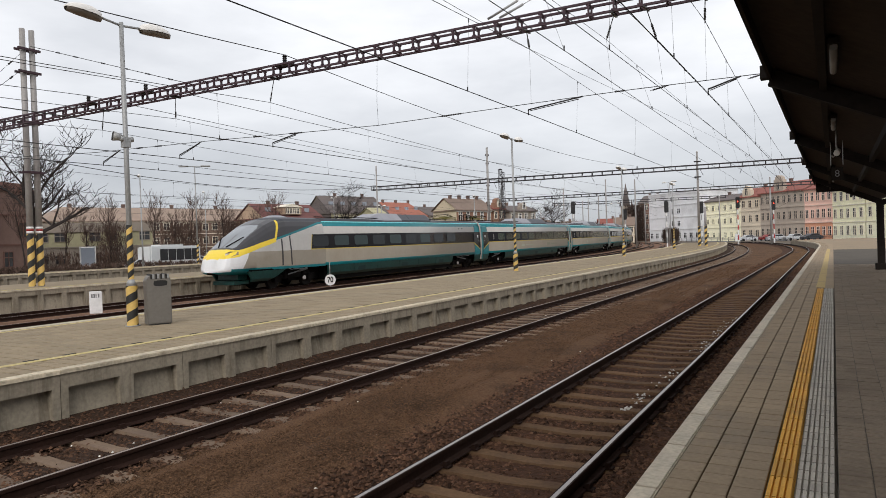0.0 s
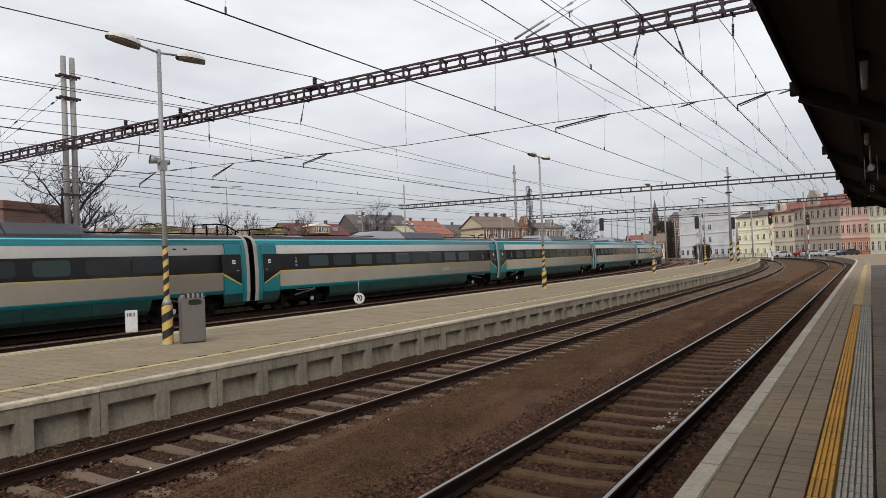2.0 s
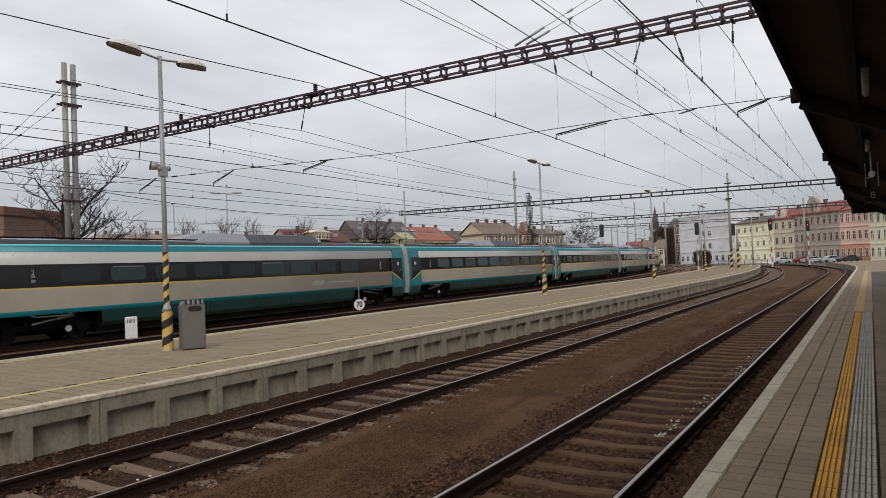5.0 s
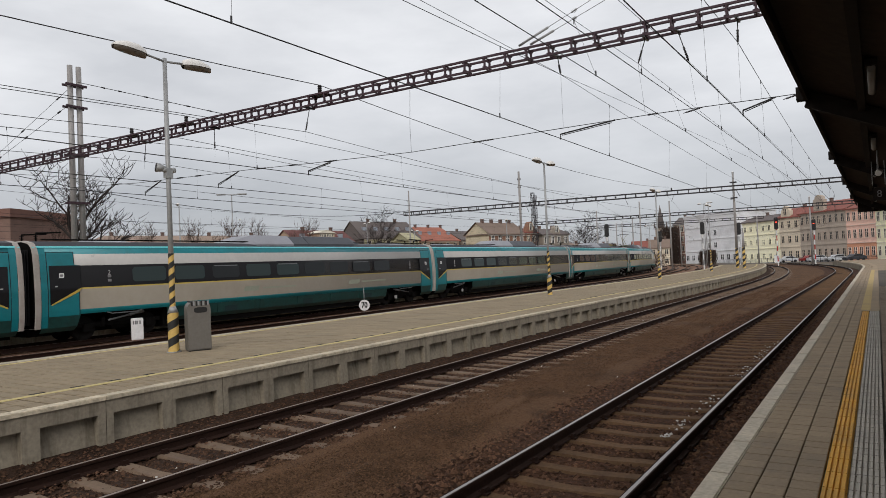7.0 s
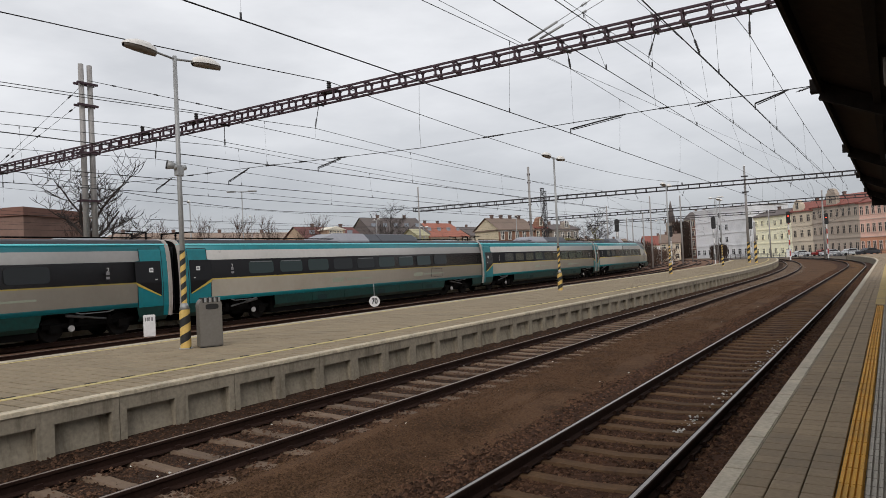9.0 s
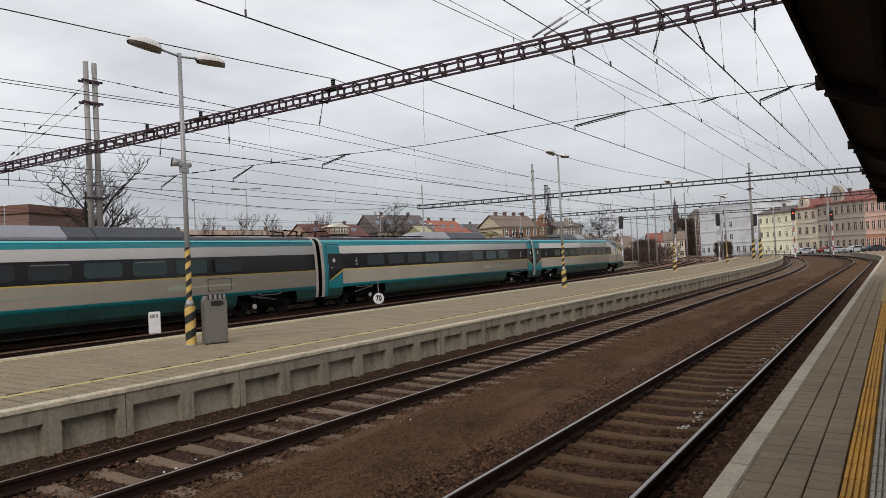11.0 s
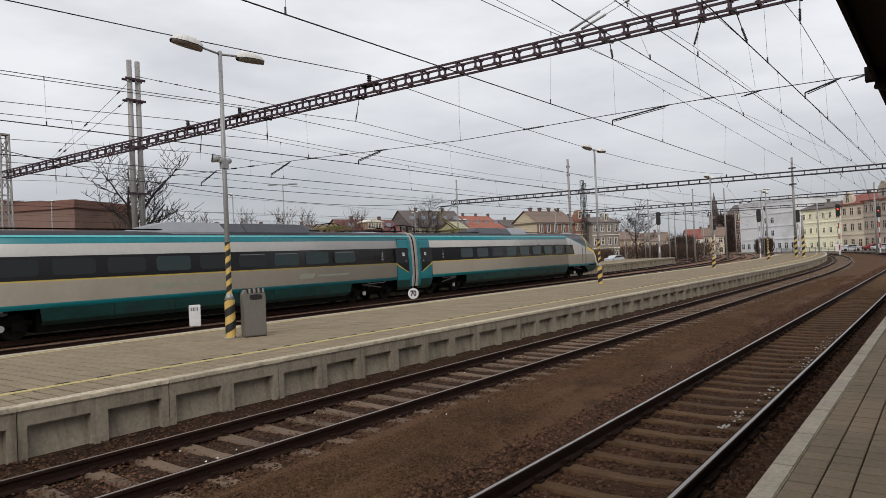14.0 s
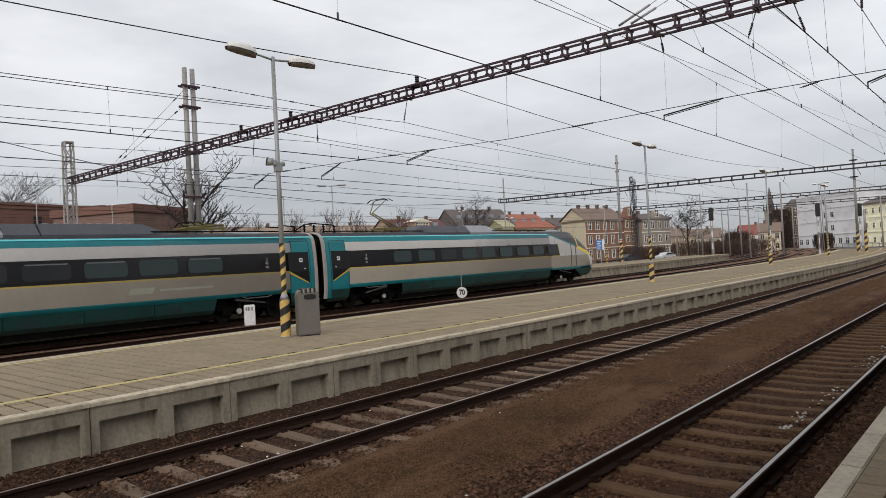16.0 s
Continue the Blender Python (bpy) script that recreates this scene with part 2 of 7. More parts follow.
def plan_a(s, off):
    """Platforms one and two and the tracks between them: the second track and its platform bend away earlier than the first."""
    a = bent(s, off, 72.0, 230.0)
    w = min(1.0, max(0.0, (off - 3.9) / 2.6))
    if w == 0:
        return a
    b = bent(s, off, 48.0, 400.0)
    return tuple(p + (q - p) * w for p, q in zip(a, b))


def plan_b(s, off):
    """The through tracks and the platforms beyond them: a wide left-hand bend."""
    th, s0, r = radians(-1.861), 46.0, 462.5
    ln, h = min(s, s0), th - max(s - s0, 0) / r
    x = ln * math.sin(th) + r * (math.cos(h) - math.cos(th))
    y = ln * math.cos(th) + r * (math.sin(th) - math.sin(h))
    return x - math.cos(h) * off, y + math.sin(h) * off, -h


def at(s, off, z=0.0, turn=0.0, plan=plan_a):
    """A pose on the plan; its y axis runs along the tracks."""
    x, y, a = plan(s, off)
    return Matrix.Translation((x, y, z)) @ Matrix.Rotation(a + radians(turn), 4, "Z")


def stations(s0, s1, step, fine=None):
    n = max(1, math.ceil((s1 - s0) / step))
    return [s0 + (s1 - s0) * i / n for i in range(n + 1)]


def sweep_into(bm, profile, s0, s1, step=3.0, plan=plan_a, closed=True, caps=True):
    """Carries a profile of (off, z) along the plan."""
    rings = []
    for s in stations(s0, s1, step):
        ring = []
        for off, z in profile:
            x, y, _ = plan(s, off)
            ring.append(bm.verts.new((x, y, z)))
        rings.append(ring)
    n = len(profile)
    for a, b in zip(rings, rings[1:]):
        for i in range(n if closed else n - 1):
            j = (i + 1) % n
            bm.faces.new((a[i], a[j], b[j], b[i]))
    if closed and caps and n > 2:
        bm.faces.new(rings[0][::-1])
        bm.faces.new(rings[-1])
    return bm


def box_into(bm, x0, x1, y0, y1, z0, z1, m=None):
    co = [(x, y, z) for z in (z0, z1) for y in (y0, y1) for x in (x0, x1)]
    v = [bm.verts.new(m @ Vector(c) if m else c) for c in co]
    for f in ((0, 2, 3, 1), (4, 5, 7, 6), (0, 1, 5, 4), (2, 6, 7, 3), (0, 4, 6, 2), (1, 3, 7, 5)):
        bm.faces.new([v[i] for i in f])
    return v


def tube_into(bm, a, b, r0, r1=None, n=8, caps=True):
    """A straight round bar from a to b."""
    a, b = Vector(a), Vector(b)
    r1 = r0 if r1 is None else r1
    d = (b - a).normalized()
    u = d.orthogonal().normalized()
    w = d.cross(u)
    ra, rb = [], []
    for i in range(n):
        k = 2 * math.pi * i / n
        o = u * math.cos(k) + w * math.sin(k)
        ra.append(bm.verts.new(a + o * r0))
        rb.append(bm.verts.new(b + o * r1))
    for i in range(n):
        j = (i + 1) % n
        f = bm.faces.new((ra[i], ra[j], rb[j], rb[i]))
        f.smooth = n > 5
    if caps:
        bm.faces.new(ra[::-1])
        bm.faces.new(rb)


def bar_into(bm, a, b, w, h=None, up=(0, 0, 1)):
    """A straight square bar from a to b, w wide and h high."""
    a, b = Vector(a), Vector(b)
    h = w if h is None else h
    d = (b - a).normalized()
    side = d.cross(Vector(up))
    if side.length < 1e-4:
        side = d.orthogonal()
    side.normalize()
    top = side.cross(d)
    q = []
    for p in (a, b):
        q.append([bm.verts.new(p + side * sx * w / 2 + top * sz * h / 2) for sx, sz in ((-1, -1), (1, -1), (1, 1), (-1, 1))])
    for i in range(4):
        j = (i + 1) % 4
        bm.faces.new((q[0][i], q[0][j], q[1][j], q[1][i]))
    bm.faces.new(q[0][::-1])
    bm.faces.new(q[1])


def wire_into(bm, pts, r):
    """A thin round wire through the points."""
    rings = []
    for i, p in enumerate(pts):
        d = (Vector(pts[min(i + 1, len(pts) - 1)]) - Vector(pts[max(i - 1, 0)])).normalized()
        u = d.cross(Vector((0, 0, 1)))
        u = u.normalized() if u.length > 1e-3 else Vector((1, 0, 0))
        w = u.cross(d)
        rings.append([bm.verts.new(Vector(p) + u * r * c + w * r * s) for c, s in ((1, 0), (0, 1), (-1, 0), (0, -1))])
    for a, b in zip(rings, rings[1:]):
        for i in range(4):
            bm.faces.new((a[i], a[(i + 1) % 4], b[(i + 1) % 4], b[i])).smooth = True


def finish(bm, name, smooth=None):
    bmesh.ops.recalc_face_normals(bm, faces=bm.faces)
    me = bpy.data.meshes.new(name)
    bm.to_mesh(me)
    bm.free()
    return me


def part(name, bm, material, parent=None, label="", m=None):
    """Links a bmesh as one mesh object, under a thing or a part if one is given."""
    me = finish(bm, name) if isinstance(bm, bmesh.types.BMesh) else bm
    mats = material if isinstance(material, (list, tuple)) else [material]
    if len(me.materials) == 0:
        for k in mats:
            me.materials.append(k)
    ob = new(name, me)
    if parent is not None:
        ob.parent = parent
    if m is not None:
        ob.matrix_basis = m
    if label:
        tagged(ob, label)
    return ob


def thing(name, label, category, group="", kind="", m=None):
    ob = new(name)
    if m is not None:
        ob.matrix_basis = m
    return tagged(ob, label, category, group, kind)

# ---- ground and tracks ----
def ground_sheet():
    bm = bmesh.new()
    rings = []
    for r in (6, 14, 30, 60, 120, 250, 600, 1500, 4500):
        ring = []
        for i in range(48):
            a = 2 * math.pi * i / 48
            ring.append(bm.verts.new((-20 + r * math.cos(a), 40 + r * math.sin(a), -0.32)))
        rings.append(ring)
    bm.faces.new(rings[0])
    for a, b in zip(rings, rings[1:]):
        for i in range(48):
            j = (i + 1) % 48
            bm.faces.new((a[i], b[i], b[j], a[j]))
    ob = part("ground", bm, M_GROUND)
    return tagged(ob, "bare brown trodden ground of the station yard", "ground", kind="structure")


ground_sheet()

T1, T2, T3, T4 = 2.814, 7.483, 21.75, 26.1
GAUGE = 1.507


def bed(name, profile, s0, s1, plan, material, label):
    """A strip of ballast whose surface is uneven."""
    bm = bmesh.new()
    rows = []
    offs = [p[0] for p in profile]
    for s in stations(s0, s1, 0.5 if s1 - s0 < 120 else 2.0):
        ring = []
        o = min(offs)
        while o <= max(offs) + 1e-6:
            z = np.interp(o, offs[::-1] if offs[0] > offs[-1] else offs, [p[1] for p in profile][::-1] if offs[0] > offs[-1] else [p[1] for p in profile])
            x, y, _ = plan(s, o)
            z += 0.03 * noise.noise((x * 1.7, y * 1.7, 3)) + 0.02 * noise.noise((x * 4.5, y * 4.5, 8))
            ring.append(bm.verts.new((x, y, float(z))))
            o += (max(offs) - min(offs)) / max(4, round((max(offs) - min(offs)) / 0.3))
        rows.append(ring)
    for a, b in zip(rows, rows[1:]):
        for i in range(min(len(a), len(b)) - 1):
            f = bm.faces.new((a[i], a[i + 1], b[i + 1], b[i]))
            f.smooth = True
    ob = part(name, bm, material)
    return tagged(ob, label, "ballast", kind="structure")


bed("ballast_bed", [(1.2, -0.19), (1.85, -0.15), (2.02, -0.195), (2.8, -0.215), (3.6, -0.195), (3.78, -0.15), (4.4, -0.19)], -6, 150, plan_a, M_BALLAST, "brown dusty ballast round the near track")
bed("gravel_strip", [(4.35, -0.19), (5.0, -0.12), (5.9, -0.13), (6.25, -0.165), (6.62, -0.18)], -6, 150, plan_a, M_SOIL, "rust-brown fine gravel between the two tracks")
bed("ballast_bed", [(6.58, -0.178), (6.8, -0.195), (8.2, -0.195), (8.6, -0.18), (8.95, -0.12), (9.3, -0.06)], -6, 150, plan_a, M_BALLAST_DARK, "brown ballast and soil at the foot of the platform wall")
bed("ballast_bed", [(15.9, -0.24), (24.4, -0.22)], -30, 260, plan_b, M_BALLAST_SIDE, "brown ballast beside the through tracks")
bed("ballast_bed", [(24.35, -0.22), (28.6, -0.20)], -30, 260, plan_b, M_BALLAST_SIDE, "brown ballast under the main through track")


def rail_profile(off):
    """A flat-bottomed rail, 0.155 m high, its head at height 0."""
    half = [(0.034, -0.003), (0.036, -0.014), (0.035, -0.036), (0.010, -0.052), (0.009, -0.125), (0.065, -0.143), (0.070, -0.155)]
    return [(off + w, z) for w, z in half] + [(off - w, z) for w, z in half[::-1]]


def add_rail(track, off, s0, s1, plan, top):
    bm = bmesh.new()
    prof = rail_profile(off)
    sweep_into(bm, prof, s0, s1, 1.5 if s1 < 170 else 3.0, plan)
    rail = part("rail", bm, M_RAIL_SIDE, track, "rusty brown steel rail")
    bm = bmesh.new()
    sweep_into(bm, [(off + 0.020, -0.0030), (off + 0.014, 0.0), (off - 0.014, 0.0), (off - 0.020, -0.0030)], s0, s1, 1.5 if s1 < 170 else 3.0, plan)
    part("running_surface", bm, top, rail, "polished rail head")


def sleeper_mesh():
    """A concrete sleeper, 2.5 m, dished in the middle, with a rail seat at each end."""
    bm = bmesh.new()
    xs = [-1.25, -1.05, -0.5, 0.0, 0.5, 1.05, 1.25]
    tops = [-0.165, -0.15, -0.155, -0.175, -0.155, -0.15, -0.165]
    rings = []
    for x, t in zip(xs, tops):
        w = 0.10 if abs(x) > 0.6 else 0.085
        rings.append([bm.verts.new(c) for c in ((x, -0.14, -0.3), (x, -w - 0.015, t - 0.03), (x, -w, t), (x, w, t), (x, w + 0.015, t - 0.03), (x, 0.14, -0.3))])
    for a, b in zip(rings, rings[1:]):
        for i in range(5):
            bm.faces.new((a[i], a[i + 1], b[i + 1], b[i]))
    bm.faces.new(rings[0])
    bm.faces.new(rings[-1][::-1])
    return finish(bm, "sleeper")


def clip_mesh():
    """A rail fastening: base plate under the rail foot with a clip and a bolt on each side."""
    bm = bmesh.new()
    prof = ((-0.13, -0.16), (-0.13, -0.145), (-0.10, -0.145), (-0.10, -0.095), (-0.07, -0.095), (-0.05, -0.125), (0.05, -0.125), (0.07, -0.095), (0.10, -0.095), (0.10, -0.145), (0.13, -0.145), (0.13, -0.16))
    f = [[bm.verts.new((x, y, z)) for x, z in prof] for y in (-0.045, 0.045)]
    for i in range(len(prof)):
        j = (i + 1) % len(prof)
        bm.faces.new((f[0][i], f[0][j], f[1][j], f[1][i]))
    bm.faces.new(f[0])
    bm.faces.new(f[1][::-1])
    return finish(bm, "rail_clip")


SLEEPER_PALE, SLEEPER_DUSTY, CLIP = sleeper_mesh(), None, clip_mesh()
SLEEPER_DUSTY = SLEEPER_PALE.copy()


def track(label, off, s0, s1, plan, top, sleeper_me, sleeper_mat, near, dip=0.0, phase=0.2):
    ob = thing("railway_track", label, "railway track")
    for k in (-0.5, 0.5):
        add_rail(ob, off + k * GAUGE, s0, s1, plan, top)
    s, count = s0 + phase, 0
    rest = bmesh.new()
    while s < s1:
        m = at(s + random.uniform(-0.02, 0.02), off, -dip, random.uniform(-0.6, 0.6), plan)
        if near and near[0] <= s <= near[1]:
            part("sleeper", sleeper_me, sleeper_mat, ob, m=m)
            if near[0] <= s <= 30:
                for k in (-0.5, 0.5):
                    part("rail_clip", CLIP, M_RAIL_SIDE, ob, m=m @ Matrix.Translation((k * GAUGE, 0, dip)))
        elif s < 120:
            box_into(rest, -1.25, 1.25, -0.12, 0.12, -0.3, -0.17 - dip, m)
        s += 0.6
    if len(rest.verts):
        tagged(part("far_sleepers", rest, sleeper_mat, ob), kind="stuff")
    else:
        rest.free()
    return ob


track("near track with shiny worn rails on dusty concrete sleepers", T1, -6, 150, plan_a, M_RAIL_TOP, SLEEPER_DUSTY, M_SLEEPER, (3, 75), 0.015, 0.07)
track("second track with rusty rails on pale concrete sleepers", T2, -6, 150, plan_a, M_RAIL_TOP_DULL, SLEEPER_PALE, M_SLEEPER_PALE, (1, 75), 0.0)
track("through track with dark rails in brown ballast", T3, -40, 260, plan_b, M_RAIL_TOP_DULL, SLEEPER_DUSTY, M_SLEEPER, None, 0.03)
track("main through track on which the express train runs", T4, -180, 300, plan_b, M_RAIL_TOP_DULL, SLEEPER_DUSTY, M_SLEEPER, None, 0.03)
track("hidden side track along the middle platform", 17.4, -40, 150, plan_b, M_RAIL_TOP_DULL, SLEEPER_DUSTY, M_SLEEPER, None, 0.03)

# ---- the middle platform, with its precast wall ----
P2_NEAR, P2_FAR, P2_TOP, P2_END = 9.16, 15.5, 0.585, 112.0


def wall_unit_mesh(length=2.0):
    """A precast wall unit with two recessed fields between pilasters. x runs to the track, y along it."""
    bm = bmesh.new()
    zb, zr, zt = -0.30, 0.335, 0.528
    ys = [0.006]
    cols = []
    for k in range(2):
        a = k * 1.0 + 0.11
        cols += [(ys[-1] if k == 0 else k * 1.0 - 0.115, a, False), (a, a + 0.775, True)]
    cols.append((1.885, length - 0.006, False))
    for y0, y1, hollow in cols:
        if hollow:
            x = -0.15
            for q in (((0, y0, zr), (0, y1, zr), (x, y1, zr - 0.01), (x, y0, zr - 0.01)),
                      ((-0.04, y0, zb), (x, y0, zr - 0.01), (x, y1, zr - 0.01), (-0.04, y1, zb)),
                      ((0, y0, zb), (0, y0, zr), (x, y0, zr - 0.01), (-0.04, y0, zb)),
                      ((0, y1, zb), (-0.04, y1, zb), (x, y1, zr - 0.01), (0, y1, zr)),
                      ((0, y0, zr), (0, y0, zt), (0, y1, zt), (0, y1, zr))):
                bm.faces.new([bm.verts.new(c) for c in q])
        else:
            bm.faces.new([bm.verts.new(c) for c in ((0, y0, zb), (0, y0, zt), (0, y1, zt), (0, y1, zb))])
    y0, y1 = 0.006, length - 0.006
    bm.faces.new([bm.verts.new(c) for c in ((0, y0, zt), (-0.30, y0, zt), (-0.30, y1, zt), (0, y1, zt))])
    for y in (y0, y1):
        bm.faces.new([bm.verts.new(c) for c in ((0, y, zb), (0, y, zt), (-0.16, y, zt), (-0.16, y, zb))])
    bmesh.ops.remove_doubles(bm, verts=bm.verts, dist=0.001)
    return finish(bm, "wall_unit")


def coping_mesh(length=2.0):
    bm = bmesh.new()
    v = box_into(bm, -0.20, 0.024, 0.004, length - 0.004, 0.53, P2_TOP)
    bmesh.ops.bevel(bm, geom=[e for e in bm.edges if all(abs(q.co.x - 0.024) < 1e-4 and abs(q.co.z - P2_TOP) < 1e-4 for q in e.verts)], offset=0.012, segments=2, affect="EDGES")
    return finish(bm, "coping_slab")


WALL_UNIT, COPING = wall_unit_mesh(), coping_mesh()
platform_2 = thing("platform_middle", "long concrete island platform paved in beige slabs with yellow lines", "platform", kind="structure")


def platform_walls(owner, off, plan, s0, s1, top=0.0, both=False):
    """Wall units and coping slabs along a platform edge that faces the camera's side."""
    s = s0
    while s < s1:
        x, y, a = plan(s, off)
        m = Matrix.Translation((x, y, top)) @ Matrix.Rotation(a, 4, "Z")
        part("wall_unit", WALL_UNIT, M_CONCRETE, owner, m=m)
        part("coping_slab", COPING, M_COPING, owner, m=m)
        s += 2.0 if s < 60 or plan is plan_b else 1.985


platform_walls(platform_2, P2_NEAR, plan_a, 1.39 - 10, P2_END)
bm = bmesh.new()
sweep_into(bm, [(P2_NEAR + 0.29, -0.3), (P2_NEAR + 0.29, P2_TOP - 0.014), (P2_FAR - 0.05, P2_TOP - 0.014), (P2_FAR - 0.05, -0.3)], -10, P2_END, 3.0)
part("deck_bed", bm, M_JOINT, platform_2, "dark sand-filled joints under the paving")
bm = bmesh.new()
sweep_into(bm, [(P2_FAR - 0.35, 0.45), (P2_FAR - 0.35, P2_TOP), (P2_FAR, P2_TOP), (P2_FAR, -0.3), (P2_FAR - 0.04, -0.3), (P2_FAR - 0.04, 0.45)], -10, P2_END, 2.0)
part("far_coping", bm, M_COPING, platform_2)


def paved(owner, name, material, off0, off1, s0, s1, len_s, len_off, top, near, gap=0.008, cross=None, shift=False, plan=plan_a, thick=0.03):
    """Slabs in rows across the platform; those in the stretch near are pieces of their own, the rest is one mesh."""
    n = max(1, round((off1 - off0) / len_off))
    cross = cross or gap
    w = (off1 - off0) / n
    bm = bmesh.new()
    box_into(bm, -w / 2 + gap / 2, w / 2 - gap / 2, -len_s / 2 + cross / 2, len_s / 2 - cross / 2, -thick, 0)
    bmesh.ops.bevel(bm, geom=[e for e in bm.edges if all(q.co.z > -0.001 for q in e.verts)], offset=0.006, segments=1, affect="EDGES")
    me = finish(bm, name)
    rest = bmesh.new()
    for i in range(n):
        o = off0 + w * (i + 0.5)
        s = s0 + (len_s * 0.5 if shift and i % 2 else 0)
        while s < s1:
            m = at(s + len_s / 2, o, top + random.uniform(-0.0025, 0.0025), random.uniform(-0.15, 0.15), plan)
            if near[0] <= s <= near[1] and near[2] <= o <= near[3]:
                part(name, me, material, owner, m=m)
            else:
                box_into(rest, -w / 2 + gap / 2, w / 2 - gap / 2, -len_s / 2 + cross / 2, len_s / 2 - cross / 2, -thick, 0, m)
            s += len_s
    if len(rest.verts):
        tagged(part("far_" + name + "s", rest, material, owner), kind="stuff")
    else:
        rest.free()


def stripe(owner, name, material, off, width, s0, s1, z, plan=plan_a, broken=None):
    """A painted line, 4 mm proud of the paving; broken: (dash, gap)."""
    bm = bmesh.new()
    s = s0
    while s < s1:
        e = min(s1, s + (broken[0] if broken else 400))
        sweep_into(bm, [(off - width / 2, z - 0.002), (off - width / 2, z + 0.004), (off + width / 2, z + 0.004), (off + width / 2, z - 0.002)], s, e, 3.0, plan)
        s = e + (broken[1] if broken else 0)
    return part(name, bm, material, owner)


# ---- the near platform ----
P1_EDGE, P1_TOP, P1_END = 1.172, 0.5, 118.0
platform_1 = thing("platform_near", "near platform of grey-brown pavers with a pale edge and a yellow tactile strip", "platform", kind="structure")
bm = bmesh.new()
sweep_into(bm, [(P1_EDGE - 0.03, -0.32), (P1_EDGE - 0.03, P1_TOP - 0.13), (P1_EDGE - 0.14, P1_TOP - 0.13), (P1_EDGE - 0.14, P1_TOP - 0.03), (0.0, P1_TOP - 0.03), (0.0, -0.32)], -12, P1_END, 3.0)
part("platform_body", bm, M_CONCRETE, platform_1, "grey concrete wall and bedding under the edge")
# canopy shade is put into this dark colour, out to 60 m
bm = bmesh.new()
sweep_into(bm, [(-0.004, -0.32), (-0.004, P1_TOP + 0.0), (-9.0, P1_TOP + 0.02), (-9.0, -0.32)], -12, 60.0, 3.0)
part("asphalt", bm, M_SHADE_ASPHALT, platform_1, "platform paving coloured dark for the canopy's shade")
# paler colour from here on stands for open daylight past the canopy
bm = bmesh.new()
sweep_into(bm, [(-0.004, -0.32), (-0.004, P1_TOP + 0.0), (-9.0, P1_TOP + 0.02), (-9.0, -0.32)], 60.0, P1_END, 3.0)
part("open_paving", bm, M_PAVER_NEAR, platform_1, "grey-beige concrete paving coloured pale for the daylight beyond the canopy")
bm = bmesh.new()
sweep_into(bm, [(0.402, P1_TOP - 0.03), (0.402, P1_TOP), (0.002, P1_TOP), (0.002, P1_TOP - 0.03)], 21.5, P1_END, 3.0)
part("plain_strip", bm, M_PAVER_NEAR, platform_1, "plain paving past the end of the tactile strip")


def edge_stones():
    bm = bmesh.new()
    box_into(bm, -0.16, 0, 0.003, 0.997, P1_TOP - 0.12, P1_TOP + 0.004)
    bmesh.ops.bevel(bm, geom=[e for e in bm.edges if all(q.co.z > P1_TOP for q in e.verts)], offset=0.012, segments=2, affect="EDGES")
    me = finish(bm, "edge_stone")
    for i in range(-8, 110):
        part("edge_stone", me, M_EDGE_NEAR, platform_1, m=at(0.55 + i, P1_EDGE) @ pose(0.16, 0, 0))


edge_stones()


def tactile(name, material, off0, off1, ridges, s0, s1, pitch):
    """Ribbed guiding tiles, their ribs along the platform."""
    w = off0 - off1
    bm = bmesh.new()
    prof, r = [(-w / 2 + 0.003, -0.03)], (w - 0.012) / ridges
    for i in range(ridges):
        a = -w / 2 + 0.006 + i * r
        prof += [(a, -0.014), (a + r * 0.10, 0.003), (a + r * 0.70, 0.003), (a + r * 0.80, -0.014)]
    prof.append((w / 2 - 0.003, -0.03))
    rings = [[bm.verts.new((x, y, z)) for x, z in prof] for y in (0.007, pitch - 0.007)]
    for i in range(len(prof) - 1):
        bm.faces.new((rings[0][i], rings[0][i + 1], rings[1][i + 1], rings[1][i]))
    bm.faces.new(rings[0])
    bm.faces.new(rings[1][::-1])
    me = finish(bm, name)
    s = s0
    while s < s1:
        part(name, me, material, platform_1, m=at(s, (off0 + off1) / 2, P1_TOP + 0.002))
        s += pitch

